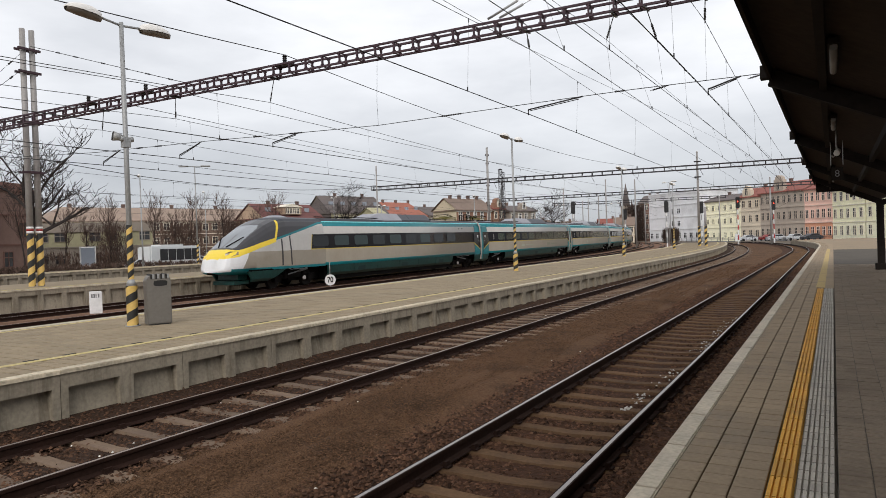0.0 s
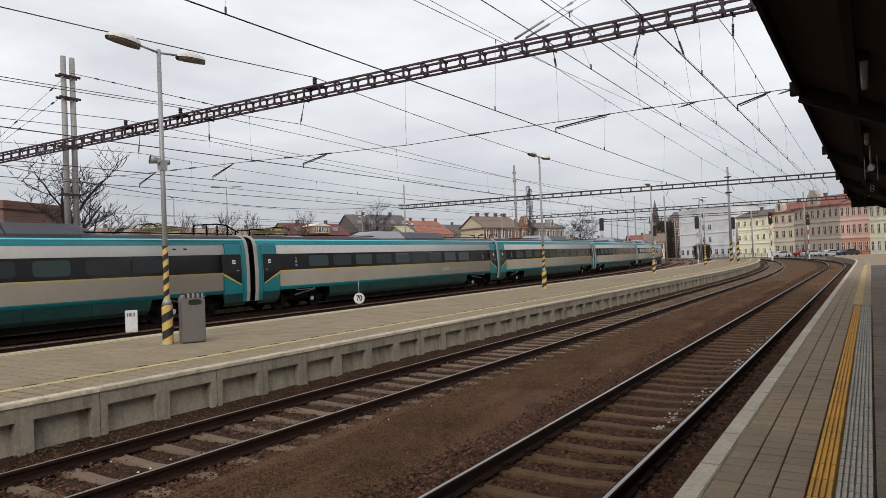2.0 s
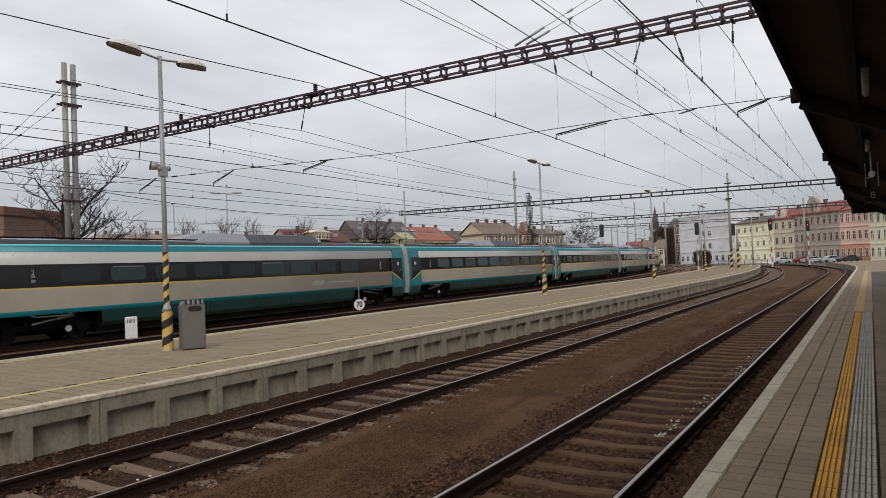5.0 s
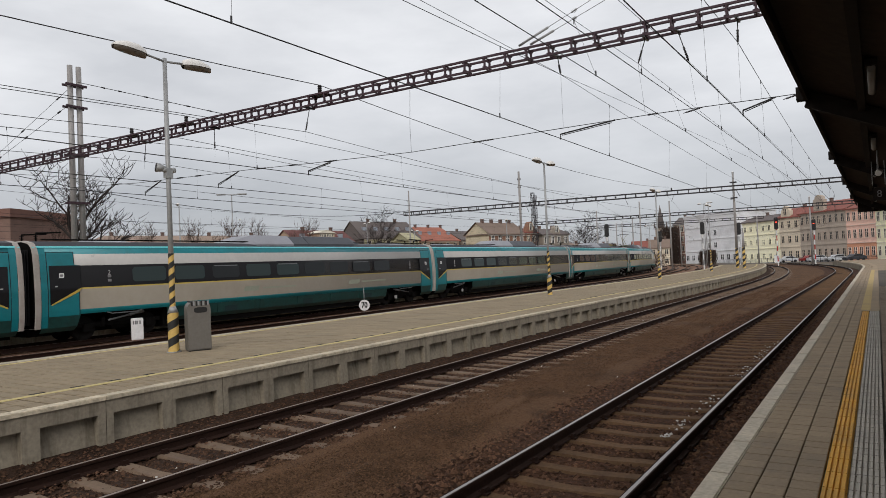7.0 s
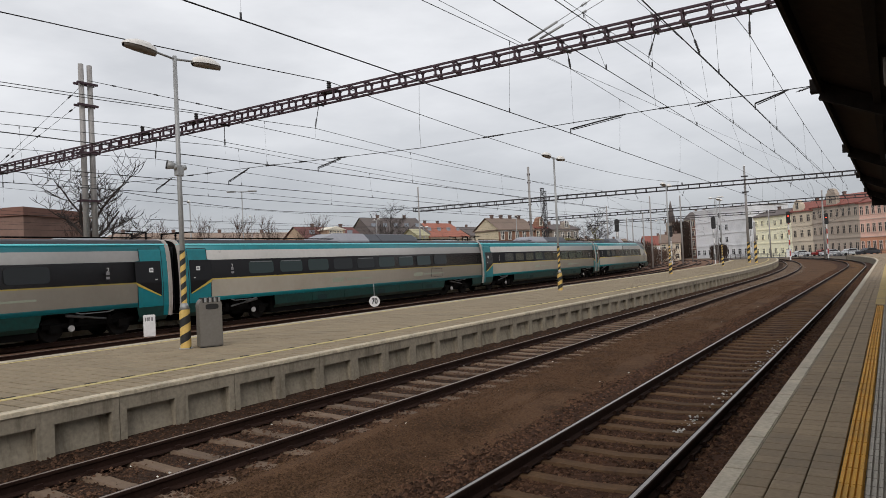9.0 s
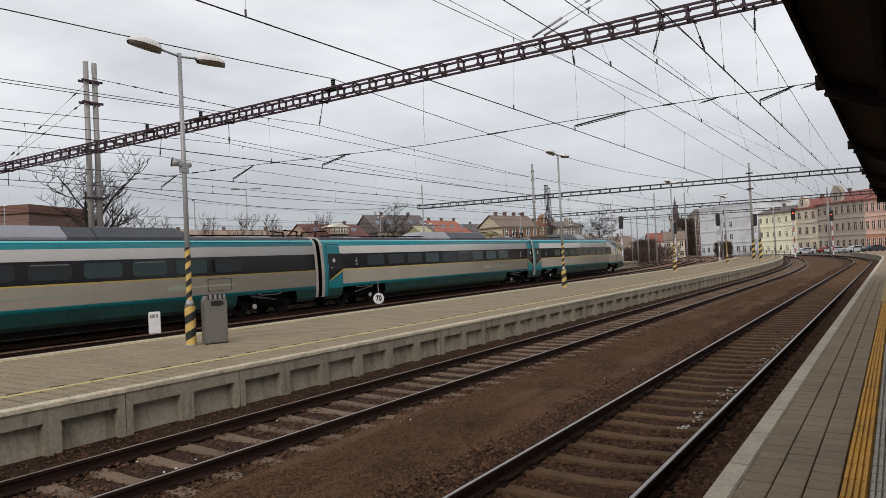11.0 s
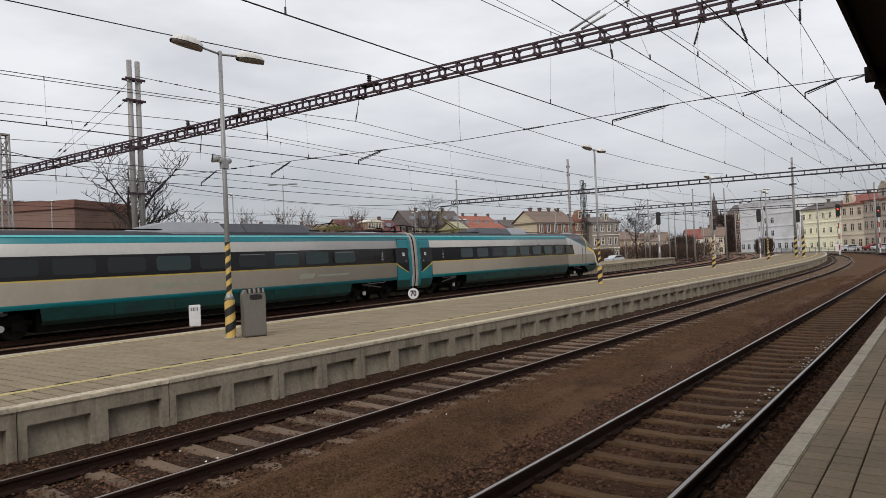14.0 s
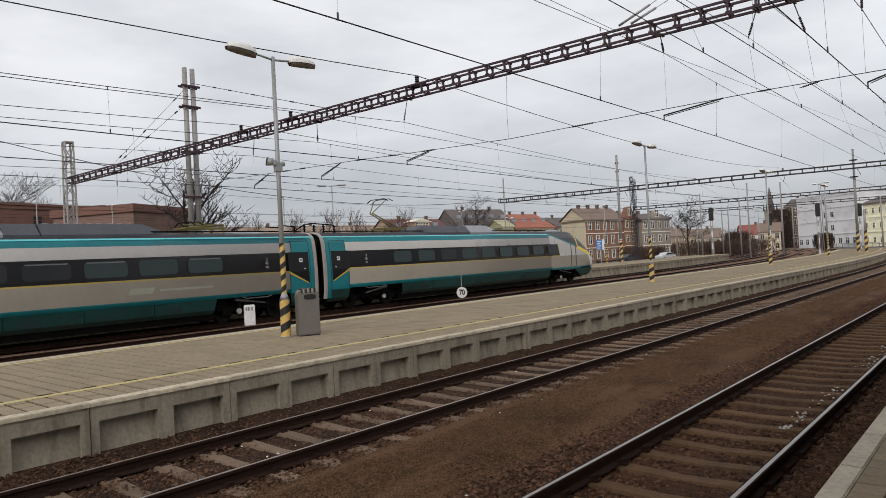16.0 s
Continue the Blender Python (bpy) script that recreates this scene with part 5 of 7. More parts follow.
def side_panel(name, poly, eps, material, owner, sides=(1, -1), label=""):
    """A thin panel on the car's flank, cut to a shape of (y, z) and lying eps proud of it."""
    made = []
    for k in sides:
        bm = bmesh.new()
        bm.faces.new([bm.verts.new((0, y, z)) for y, z in poly])
        for _, z in SIDE:
            g = list(bm.verts) + list(bm.edges) + list(bm.faces)
            bmesh.ops.bisect_plane(bm, geom=g, plane_co=(0, 0, z), plane_no=(0, 0, 1))
        for v in bm.verts:
            v.co.x = k * (side_x(v.co.z) + eps)
        ret = bmesh.ops.extrude_face_region(bm, geom=list(bm.faces))
        for v in ret["geom"]:
            if isinstance(v, bmesh.types.BMVert):
                v.co.x -= k * (eps + 0.02)
        made.append(part(name, bm, material, owner, label))
    return made


def tube_body(owner, y0, y1):
    """The car body above the floor between two cross-sections, in painted bands."""
    bm = bmesh.new()
    body = SIDE[2:]
    prof = [(x, z) for x, z in body] + [(-x, z) for x, z in body[::-1][1:]]
    rings = [[bm.verts.new((x, y, z)) for x, z in prof] for y in (y0, y1)]
    n = len(prof)
    for i in range(n):
        j = (i + 1) % n
        f = bm.faces.new((rings[0][i], rings[0][j], rings[1][j], rings[1][i]))
        z = (prof[i][1] + prof[j][1]) / 2
        f.material_index = 0 if i == n - 1 else band_of(z)
        f.smooth = i != n - 1
    for r in rings:
        bm.faces.new(r).material_index = 0
    # painted highlight: a pale strip where the roof curve mirrors the sky
    side_panel("roof_edge_glint", [(y0, 3.485), (y0, 3.545), (y1, 3.545), (y1, 3.485)], 0.016, M_ROOF_GLINT, owner, label="bright teal strip painted as the sky's reflection on the roof edge")
    return part("body", bm, BANDS, owner, "silver and beige body with teal bands and a black window band")


def bogie(owner, y, hub_y):
    m = pose(0, y, 0)
    bm = bmesh.new()
    for k in (-1, 1):
        box_into(bm, k * 1.02 - 0.07, k * 1.02 + 0.07, -1.75, 1.75, 0.50, 0.66)
        box_into(bm, k * 1.05 - 0.12, k * 1.05 + 0.12, -0.45, 0.45, 0.62, 0.90)
        for w in (-1.3, 1.3):
            box_into(bm, k * 1.03 - 0.13, k * 1.03 + 0.13, w - 0.2, w + 0.2, 0.33, 0.62)
            tube_into(bm, (k * 1.1, w * 0.55, 0.45), (k * 1.1, w * 0.55, 0.85), 0.09, n=8)
    box_into(bm, -0.95, 0.95, -0.3, 0.3, 0.35, 0.8)
    b = part("bogie", bm, M_UNDER, owner, "black dusty bogie", m=m)
    me = WHEELSET
    for w in (-1.3, 1.3):
        part("wheelset", me, M_WHEEL, b, m=pose(0, w, 0.445))
    d = 1 if hub_y > 0 else -1
    for k in (-1, 1):
        bm = bmesh.new()
        tube_into(bm, (k * 1.13, 0, 0), (k * 1.20, 0, 0), 0.115, n=14)
        part("axle_cover", bm, M_HUB, b, "pale round axle cover", m=pose(0, 0.75 * d, 0.45))
        bm = bmesh.new()
        tube_into(bm, (k * 1.20, -0.55 * d, 0.70), (k * 1.20, 0.95 * d, 0.94), 0.035, n=8)
        tube_into(bm, (k * 1.20, 0.3 * d, 0.836), (k * 1.20, 0.95 * d, 0.94), 0.06, n=8)
        part("damper", bm, M_DAMPER, b, "grey damper")
        bm = bmesh.new()
        for a, c in (((-0.7, 1.02), (-0.5, 0.96)), ((-0.5, 0.96), (0.55, 0.96)), ((0.55, 0.96), (0.75, 1.02))):
            bar_into(bm, (k * 1.41, a[0], a[1]), (k * 1.41, c[0], c[1]), 0.035)
        part("step_bracket", bm, M_DAMPER, b)
    return b


def wheelset_mesh():
    bm = bmesh.new()
    for k in (-1, 1):
        tube_into(bm, (k * 0.69, 0, 0), (k * 0.82, 0, 0), 0.445, 0.43, n=28)
        tube_into(bm, (k * 0.66, 0, 0), (k * 0.69, 0, 0), 0.475, n=28)
    tube_into(bm, (-0.95, 0, 0), (0.95, 0, 0), 0.08, n=10)
    return finish(bm, "wheelset")


WHEELSET = wheelset_mesh()


def roof_box(owner, name, y0, y1, w, z0, z1, ramp0, ramp1, material, label="", hip=0.45):
    """A roof fairing with hipped ends and leaning flanks."""
    bm = bmesh.new()
    secs = [(y0, 0.02, hip), (y0 + ramp0, 1.0, 0), (y1 - ramp1, 1.0, 0), (y1, 0.02, hip if ramp1 > 0.3 else 0)]
    rings = []
    for y, k, h in secs:
        zt = z0 + (z1 - z0) * k
        v = w - h
        rings.append([bm.verts.new(c) for c in ((-v, y, z0 - 0.15), (-v, y, z0), (-v + 0.42 * k, y, zt), (v - 0.42 * k, y, zt), (v, y, z0), (v, y, z0 - 0.15))])
    for a, b in zip(rings, rings[1:]):
        for i in range(5):
            bm.faces.new((a[i], a[i + 1], b[i + 1], b[i]))
    bm.faces.new(rings[0])
    bm.faces.new(rings[-1][::-1])
    return part(name, bm, material, owner, label)


def pantograph(owner, y, up, toward=1):
    """A single-arm pantograph on the roof; folded flat or raised to the wire."""
    bm = bmesh.new()
    for k in (-1, 1):
        bar_into(bm, (k * 0.5, y - 0.9, 3.98), (k * 0.5, y + 0.9, 3.98), 0.06)
        for q in (-0.8, 0.8):
            insulator_into(bm, (k * 0.5, y + q, 3.72), (k * 0.5, y + q, 3.96), 0.08, 4)
    for q in (-0.9, 0.9):
        bar_into(bm, (-0.5, y + q, 3.98), (0.5, y + q, 3.98), 0.06)
    base = part("pantograph", bm, M_PANTO, owner, "raised yellow-green pantograph" if up else "folded yellow-green pantograph")
    knee = (0, y - toward * 1.25, 4.80) if up else (0, y - toward * 1.1, 4.12)
    head = (0, y - toward * 0.55, 5.50) if up else (0, y + toward * 0.5, 4.17)
    foot = (0, y + toward * 0.6, 4.02)
    bm = bmesh.new()
    for k in (-0.16, 0.16):
        tube_into(bm, (k, *foot[1:]), (k * 0.6, *knee[1:]), 0.035, n=6)
    part("lower_arm", bm, M_PANTO, base)
    bm = bmesh.new()
    for k in (-1, 1):
        tube_into(bm, (k * 0.08, *knee[1:]), (k * 0.45, *head[1:]), 0.024, n=6)
    part("upper_arm", bm, M_PANTO, base)
    bm = bmesh.new()
    for q in (-0.18, 0.18):
        h = Vector(head) + Vector((0, q, 0.06))
        for a, b in (((-0.5, 0), (0.5, 0)), ((0.5, 0), (0.8, -0.14)), ((-0.5, 0), (-0.8, -0.14))):
            bar_into(bm, h + Vector((a[0], 0, a[1])), h + Vector((b[0], 0, b[1])), 0.035)
    part("contact_strip", bm, M_UNDER, base)
    return base


def end_treatment(car, y, d, number, door=True):
    """Doorway, gangway and rim at the end y of a car; d points into the car."""
    e = lambda q: y + d * q
    bm = bmesh.new()
    body = SIDE[1:]
    rings = []
    for q, grow in ((0.17, -0.03), (0.19, 0.012), (0.34, 0.018), (0.37, 0.004)):
        prof = [(x + grow, z) for x, z in body[:-1]] + [(-x - grow, z) for x, z in body[:-1][::-1]]
        rings.append([bm.verts.new((x, e(q), z + (grow if z > 3.6 else 0))) for x, z in prof])
    n = len(rings[0])
    for a, b in zip(rings, rings[1:]):
        for i in range(n):
            f = bm.faces.new((a[i], a[(i + 1) % n], b[(i + 1) % n], b[i]))
    part("end_rim", bm, M_END_RIM, car, "pale rim at the car's end")
    bm = bmesh.new()
    for i in range(4):
        q0, q1 = sorted((e(0.01 + 0.05 * i), e(0.01 + 0.05 * i + 0.035)))
        w = 0.98 if i % 2 else 1.06
        box_into(bm, -w, w, q0, q1, 0.75, 3.35 if i % 2 else 3.42)
    part("gangway", bm, M_BELLOWS, car, "black folded rubber gangway")
    side_panel("end_skirt", [(e(0.40), 0.44), (e(0.40), 1.03), (e(1.78), 1.03), (e(1.62), 0.44)], 0.004, M_TEAL_DARK, car)
    if not door:
        return
    side_panel("door_frame", [(e(0.38), 0.62), (e(0.38), 3.46), (e(0.60), 3.46), (e(0.60), 0.62)], 0.006, M_TEAL, car)
    side_panel("door", [(e(0.625), 1.0), (e(0.625), 3.31), (e(1.58), 3.31), (e(1.58), 2.84), (e(1.72), 2.84), (e(1.72), 1.0)], 0.008, M_TEAL, car, label="teal entrance door")
    side_panel("door_window", [(e(0.68), 1.42), (e(0.68), 2.83), (e(1.80), 2.83), (e(1.80), 2.0)], 0.013, M_BAND, car)
    side_panel("door_stripe", [(e(0.72), 1.39), (e(0.72), 1.44), (e(1.80), 2.0), (e(1.80), 1.95), (e(1.72), 1.85)], 0.017, M_CAR_LINE, car)
    for a, b in ((0.605, 0.625), (1.72, 1.745)):
        side_panel("door_seal", [(e(a), 1.0), (e(a), 3.33 if a < 1 else 2.0), (e(b), 3.33 if a < 1 else 2.0), (e(b), 1.0)], 0.010, M_BELLOWS, car)
    side_panel("door_seal", [(e(0.61), 3.31), (e(0.61), 3.335), (e(1.60), 3.335), (e(1.60), 3.31)], 0.010, M_BELLOWS, car)
    side_panel("door_seal", [(e(1.58), 2.84), (e(1.58), 3.31), (e(1.605), 3.31), (e(1.605), 2.84)], 0.010, M_BELLOWS, car)
    side_panel("door_notice", [(e(1.02), 2.38), (e(1.02), 2.56), (e(1.20), 2.56), (e(1.20), 2.38)], 0.018, M_WHITE, car)
    side_panel("notice_print", [(e(1.05), 2.43), (e(1.05), 2.51), (e(1.17), 2.51), (e(1.17), 2.43)], 0.020, M_GREY_TEXT, car)
    side_panel("push_button", [(e(0.86), 2.06), (e(0.86), 2.10), (e(0.96), 2.10), (e(0.96), 2.06)], 0.018, M_HUB, car)
    if number:
        me = text_mesh(number, 0.25)
        for k in (1, -1):
            part("class_figure", me, M_HUB, car, "pale class figure", m=pose(k * 1.405, e(2.92), 2.52, 0, 0, 90 * k))
        side_panel("notice", [(e(2.86), 2.34), (e(2.86), 2.44), (e(3.0), 2.44), (e(3.0), 2.34)], 0.016, M_GREY_TEXT, car)
        side_panel("notice", [(e(2.86), 2.18), (e(2.86), 2.28), (e(3.0), 2.28), (e(3.0), 2.18)], 0.016, M_GREY_TEXT, car)
    for q in (() if number else (3.6, 4.15)):
        side_panel("flank_vent", [(e(q), 3.06), (e(q), 3.12), (e(q + 0.16), 3.12), (e(q + 0.16), 3.06)], 0.006, M_UNDER, car)


def middle_windows(car, y0, y1, pitch=1.93, width=1.5, seed=1):
    """Window panes with rounded corners in the black band."""
    rnd = random.Random(seed)
    y = y0
    while y + width <= y1:
        a, b, c, d, r = y, y + width, 2.14, 2.72, 0.09
        poly = [(a + r, c), (b - r, c), (b, c + r), (b, d - r), (b - r, d), (a + r, d), (a, d - r), (a, c + r)]
        # panes picked at random get the reflection tint, the rest stay dark
        side_panel("window", poly, 0.006, M_WINDOW if rnd.random() < 0.6 else M_WINDOW_DIM, car)
        if rnd.random() < 0.25:
            side_panel("blind", [(a + r, 2.66), (a + r, 2.70), (b - r, 2.70), (b - r, 2.66)], 0.009, M_DAMPER, car)
        y += pitch


def skirts(car, y0, y1):
    n = 6
    for i in range(n):
        a, b = y0 + (y1 - y0) * i / n + 0.01, y0 + (y1 - y0) * (i + 1) / n - 0.01
        c, d = (a - 0.12 if i == 0 else a), (b + 0.12 if i == n - 1 else b)
        side_panel("skirt_panel", [(a, 0.44), (c, 1.028), (d, 1.028), (b, 0.44)], 0.004, M_TEAL_DARK, car)
        if i % 2:
            side_panel("skirt_hatch", [(a + 0.4, 0.62), (a + 0.4, 0.86), (a + 1.1, 0.86), (a + 1.1, 0.62)], 0.008, M_SKIRT_HATCH, car)


def underframe(car, y0, y1, f0, f1):
    """The dark floor, keel and equipment boxes under the car."""
    bm = bmesh.new()
    box_into(bm, -1.36, 1.36, f0, f1, 0.99, 1.07)
    box_into(bm, -0.60, 0.60, f0, f1, 0.30, 1.0)
    box_into(bm, -1.12, 1.12, y0, y1, 0.20, 1.0)
    part("underframe", bm, M_UNDER, car, "black underframe")


def roof_details(car, y0, y1, seed):
    rnd = random.Random(seed)
    mid = (y0 + y1) / 2
    roof_box(car, "roof_pod", mid - 3.9, mid + 0.2, 1.08, 3.70, 4.13, 1.6, 0.05, M_ROOF_POD, "pale grey air-conditioning pod")
    roof_box(car, "roof_grille", mid + 1.3, mid + 6.2, 1.06, 3.70, 4.11, 0.05, 1.2, M_ROOF_GRILLE, "dark ribbed roof grille")
    bm = bmesh.new()
    for i in range(9):
        box_into(bm, -0.62, 0.62, mid + 1.6 + i * 0.36, mid + 1.72 + i * 0.36, 4.09, 4.135)
    part("grille_rib", bm, M_ROOF_POD, car)
    if seed == 2:
        for k in (1, -1):
            part("class_figure", text_mesh("2", 0.42), M_WHITE, car, "white class figure on the roof", m=pose(k * 0.90, mid + 5.2, 3.88, -45, 0, 90 * k))
    roof_box(car, "roof_hatch", mid + 0.2, mid + 1.3, 1.06, 3.70, 4.10, 0.03, 0.03, M_ROOF_GRILLE, "dark grey roof hatch cover", 0)
    for q in (y0 + 3.4, y1 - 3.4):
        roof_box(car, "roof_cover", q - 0.9, q + 0.9, 0.7, 3.73, 3.86, 0.3, 0.3, M_ROOF_POD)
    bm = bmesh.new()
    for k in (-0.85, 0.85):
        tube_into(bm, (k, y0 + 0.7, 3.80), (k, y1 - 0.7, 3.80), 0.03, n=6)
    part("roof_cable", bm, M_UNDER, car)
    for q in (y0 + 0.7, y1 - 0.7):
        bm = bmesh.new()
        for k in (-0.5, 0.5):
            insulator_into(bm, (k, q, 3.74), (k, q, 4.05), 0.09, 4)
            tube_into(bm, (k, q, 4.05), (k, q + (0.9 if q < mid else -0.9), 4.1), 0.03, n=6)
        part("roof_insulator", bm, M_UNDER, car)


CARS = []


def middle_car(i, number):
    length = 25.9
    car = thing("rail_car", "silver and beige passenger car with teal bands", "rail car", "cars of the express train")
    y0, y1 = -length / 2, length / 2
    tube_body(car, y0 + 0.20, y1 - 0.20)
    end_treatment(car, y0, 1, number)
    end_treatment(car, y1, -1, number, i != 4)
    middle_windows(car, y0 + 3.9, y1 - 3.6, seed=i)
    skirts(car, y0 + 5.5, y1 - 5.5)
    underframe(car, y0 + 5.4, y1 - 5.4, y0 + 0.3, y1 - 0.3)
    for y, h in ((y0 + 3.5, 0.7), (y1 - 3.5, -0.7)):
        bogie(car, y, h)
    for k in (-3.5, 4.0):
        side_panel("lettering_bar", [(k + 1.2, 1.52), (k + 1.2, 1.60), (k + 3.4, 1.60), (k + 3.4, 1.52)], 0.004, M_LOGO, car)
        side_panel("logo", [(k, 1.45), (k + 0.1, 1.68), (k + 1.0, 1.68), (k + 0.9, 1.45)], 0.004, M_LOGO, car)
    roof_details(car, y0, y1, i)
    if i == 4:
        for a, b, c, d in ((-7.0, -6.96, 1.32, 1.86), (-5.74, -5.7, 1.32, 1.86), (-7.0, -5.7, 1.32, 1.345), (-7.0, -5.7, 1.835, 1.86)):
            side_panel("hatch_seam", [(y1 + a, c), (y1 + a, d), (y1 + b, d), (y1 + b, c)], 0.004, M_CAB_DARK, car)
    if i == 1:
        pantograph(car, y0 + 2.4, False)
    if i == 5:
        pantograph(car, y1 - 5.2, False, -1)
    CARS.append((car, length, 0))


NOSE = [(0.0, 0.42, 1.60, 1.00), (0.05, 0.64, 1.76, 0.95), (0.14, 0.84, 1.92, 0.91), (0.28, 0.98, 2.04, 0.88), (0.52, 1.10, 2.18, 0.86), (1.05, 1.24, 2.52, 0.85),
        (1.55, 1.31, 2.85, 0.84), (1.75, 1.33, 2.98, 0.42), (2.55, 1.38, 3.42, 0.42), (3.15, 1.41, 3.66, 0.42), (3.75, 1.42, 3.77, 0.42), (4.95, 1.42, 3.79, 0.42), (6.75, 1.42, 3.78, 0.42)]
NOSE = [(y + 0.42, w, top, low) for y, w, top, low in NOSE]


def nose_band(y, z, x):
    """Which paint lies at a point of the cab: yellow hood and sweep, dark side glass, windscreen paled for reflected
    sky, silver flank, teal foot.
    """
    low = float(np.interp(y, [0.42, 1.05, 1.25, 2.27, 3.3], [1.66, 1.74, 1.82, 2.13, 2.40]))
    high = float(np.interp(y, [0.42, 0.78, 1.0, 1.25, 2.28, 3.3], [2.4, 2.16, 2.06, 2.10, 2.38, 2.64]))
    pillar = 3.22 + (z - 2.44) * 0.36
    teal = float(np.interp(y, [3.3, 6.8, 7.2], [2.50, 3.36, 3.40]))
    if z < 1.02:
        return 2 if y < 2.0 else 1
    if z < 1.15 and y > 0.62:
        return 2
    if y < pillar:
        if z > high:
            glass = float(np.interp(y, [0.95, 1.15, 2.6, 2.9], [0.70, 0.84, 0.80, 0.6]))
            if 1.0 < y < 2.85 and 0.025 < abs(x) < glass:
                return 10
            return 9 if z < 3.62 else 7
        if z > low:
            return 8
        return 11 if y < 1.25 + (z - 1.2) * 0.5 else (3 if z < 1.96 else 6)
    if y < pillar + 0.14 and z > 2.40 and z < 3.56:
        return 8
    if z > teal + 0.11:
        return 9 if z < 3.52 else 7
    if z > teal:
        return 2
    band = 6.0 + (z - 1.96) * 0.2
    if y > band and 1.95 < z < 2.81:
        return 4 if z < 2.0 or y < band + 0.05 else 5
    return 3 if z < 1.96 else 6


def end_car(i, number, turned):
    length = 27.657
    car = thing("rail_car", "end car with a sloping dark-glazed cab and yellow sweep", "rail car", "cars of the express train")
    y0, y1 = -length / 2, length / 2
    bm = bmesh.new()
    ys = [0.42, 0.44] + [0.47 + 0.02 * k for k in range(338)]
    prof = [(x / 1.42, (z - 0.42) / 3.36) for x, z in SIDE]
    fine = []
    for a, b in zip(prof, prof[1:]):
        n = max(1, round(abs(b[1] - a[1]) * 3.36 / 0.02 + abs(b[0] - a[0]) * 1.42 / 0.06))
        fine += [(a[0] + (b[0] - a[0]) * q / n, a[1] + (b[1] - a[1]) * q / n) for q in range(n)]
    fine.append(prof[-1])
    ring_p = fine + [(-x, z) for x, z in fine[::-1][1:]]
    rings = []
    cols = list(zip(*NOSE))
    for y in ys:
        w, zt, zb = (float(np.interp(y, cols[0], cols[q])) for q in (1, 2, 3))
        k = float(np.interp(y, [0, 1.0, 4.0], [1.0, 0.45, 0.0]))
        ring = []
        for x, z in ring_p:
            r = w * (x * (1 - k) + k * math.copysign(math.sqrt(max(0, 1 - (2 * z - 1) ** 4 * 0.9)), x) * min(1, abs(x) * 3))
            zv = zb + (zt - zb) * z
            chin = 0.26 * min(1.0, max(0.0, (2.0 - zv) / 0.9)) * max(0.0, 1 - (y - 0.42) / 1.3)
            ring.append(bm.verts.new((r, y0 + y - chin, zv)))
        rings.append(ring)
    n = len(ring_p)
    for j, (a, b) in enumerate(zip(rings, rings[1:])):
        for q in range(n):
            c = (a[q].co + b[q].co) / 2
            if c.z < 1.0 and c.y - y0 > 1.9 + (c.z - 0.42) * 0.2:
                continue
            f = bm.faces.new((a[q], a[(q + 1) % n], b[(q + 1) % n], b[q]))
            c = f.calc_center_median()
            f.material_index = 0 if q == n - 1 else nose_band(c.y - y0, c.z, c.x)
            f.smooth = True
    bm.faces.new(rings[0]).material_index = 11
    part("cab", bm, BANDS, car, "streamlined cab with dark windscreen and yellow sweep")
    tube_body(car, y0 + ys[-1], y1 - 0.20)
    end_treatment(car, y1, -1, number)
    side_panel("cab_door_gap", [(y0 + 3.74, 1.2), (y0 + 3.72, 2.58), (y0 + 3.80, 2.60), (y0 + 3.82, 1.2)], 0.012, M_CAB_DARK, car)
    side_panel("cab_door_gap", [(y0 + 4.42, 1.2), (y0 + 4.34, 2.74), (y0 + 4.42, 2.76), (y0 + 4.50, 1.2)], 0.012, M_CAB_DARK, car)
    side_panel("flank_seam", [(y0 + 7.19, 1.20), (y0 + 7.19, 1.95), (y0 + 7.25, 1.95), (y0 + 7.25, 1.20)], 0.002, M_BEIGE, car)
    middle_windows(car, y0 + 6.22, y1 - 3.3, pitch=1.9, width=1.34, seed=i)
    skirts(car, y0 + 7.5, y1 - 5.5)
    for k in (-1, 1):
        bm = bmesh.new()
        ring = [bm.verts.new(c) for c in ((k * 0.70, y0 + 0.54, 1.80), (k * 0.95, y0 + 0.70, 1.76), (k * 1.10, y0 + 1.02, 1.86), (k * 1.05, y0 + 1.08, 2.0), (k * 0.84, y0 + 0.74, 2.02), (k * 0.68, y0 + 0.58, 1.94))]
        inner = [bm.verts.new(v.co + Vector((-k * 0.14, 0.2, -0.05))) for v in ring]
        for v in ring:
            v.co += Vector((k * 0.01, -0.02, 0.0))
        bm.faces.new(ring)
        bm.faces.new(inner[::-1])
        for i in range(6):
            bm.faces.new((ring[i], inner[i], inner[(i + 1) % 6], ring[(i + 1) % 6]))
        part("headlight", bm, M_LENS, car, "clear headlight set in the yellow hood")
        bm = bmesh.new()
        bar_into(bm, (k * 0.25, y0 + 1.0, 2.24), (k * 0.80, y0 + 1.70, 2.72), 0.045, 0.05)
        part("wiper", bm, M_UNDER, car)
    bm = bmesh.new()
    box_into(bm, -0.72, 0.72, y0 + 1.0, y0 + 2.0, 0.36, 0.54)
    box_into(bm, -0.7, 0.7, y0 + 1.3, y0 + 1.9, 0.58, 1.0)
    part("snow_plough", bm, M_TEAL_DARK, car)
    side_panel("valance", [(y0 + 1.75, 0.46), (y0 + 1.35, 0.99), (y0 + 4.0, 0.99), (y0 + 3.5, 0.72), (y0 + 2.9, 0.46)], -0.13, M_TEAL_DARK, car, label="dark teal valance under the cab")
    bm = bmesh.new()
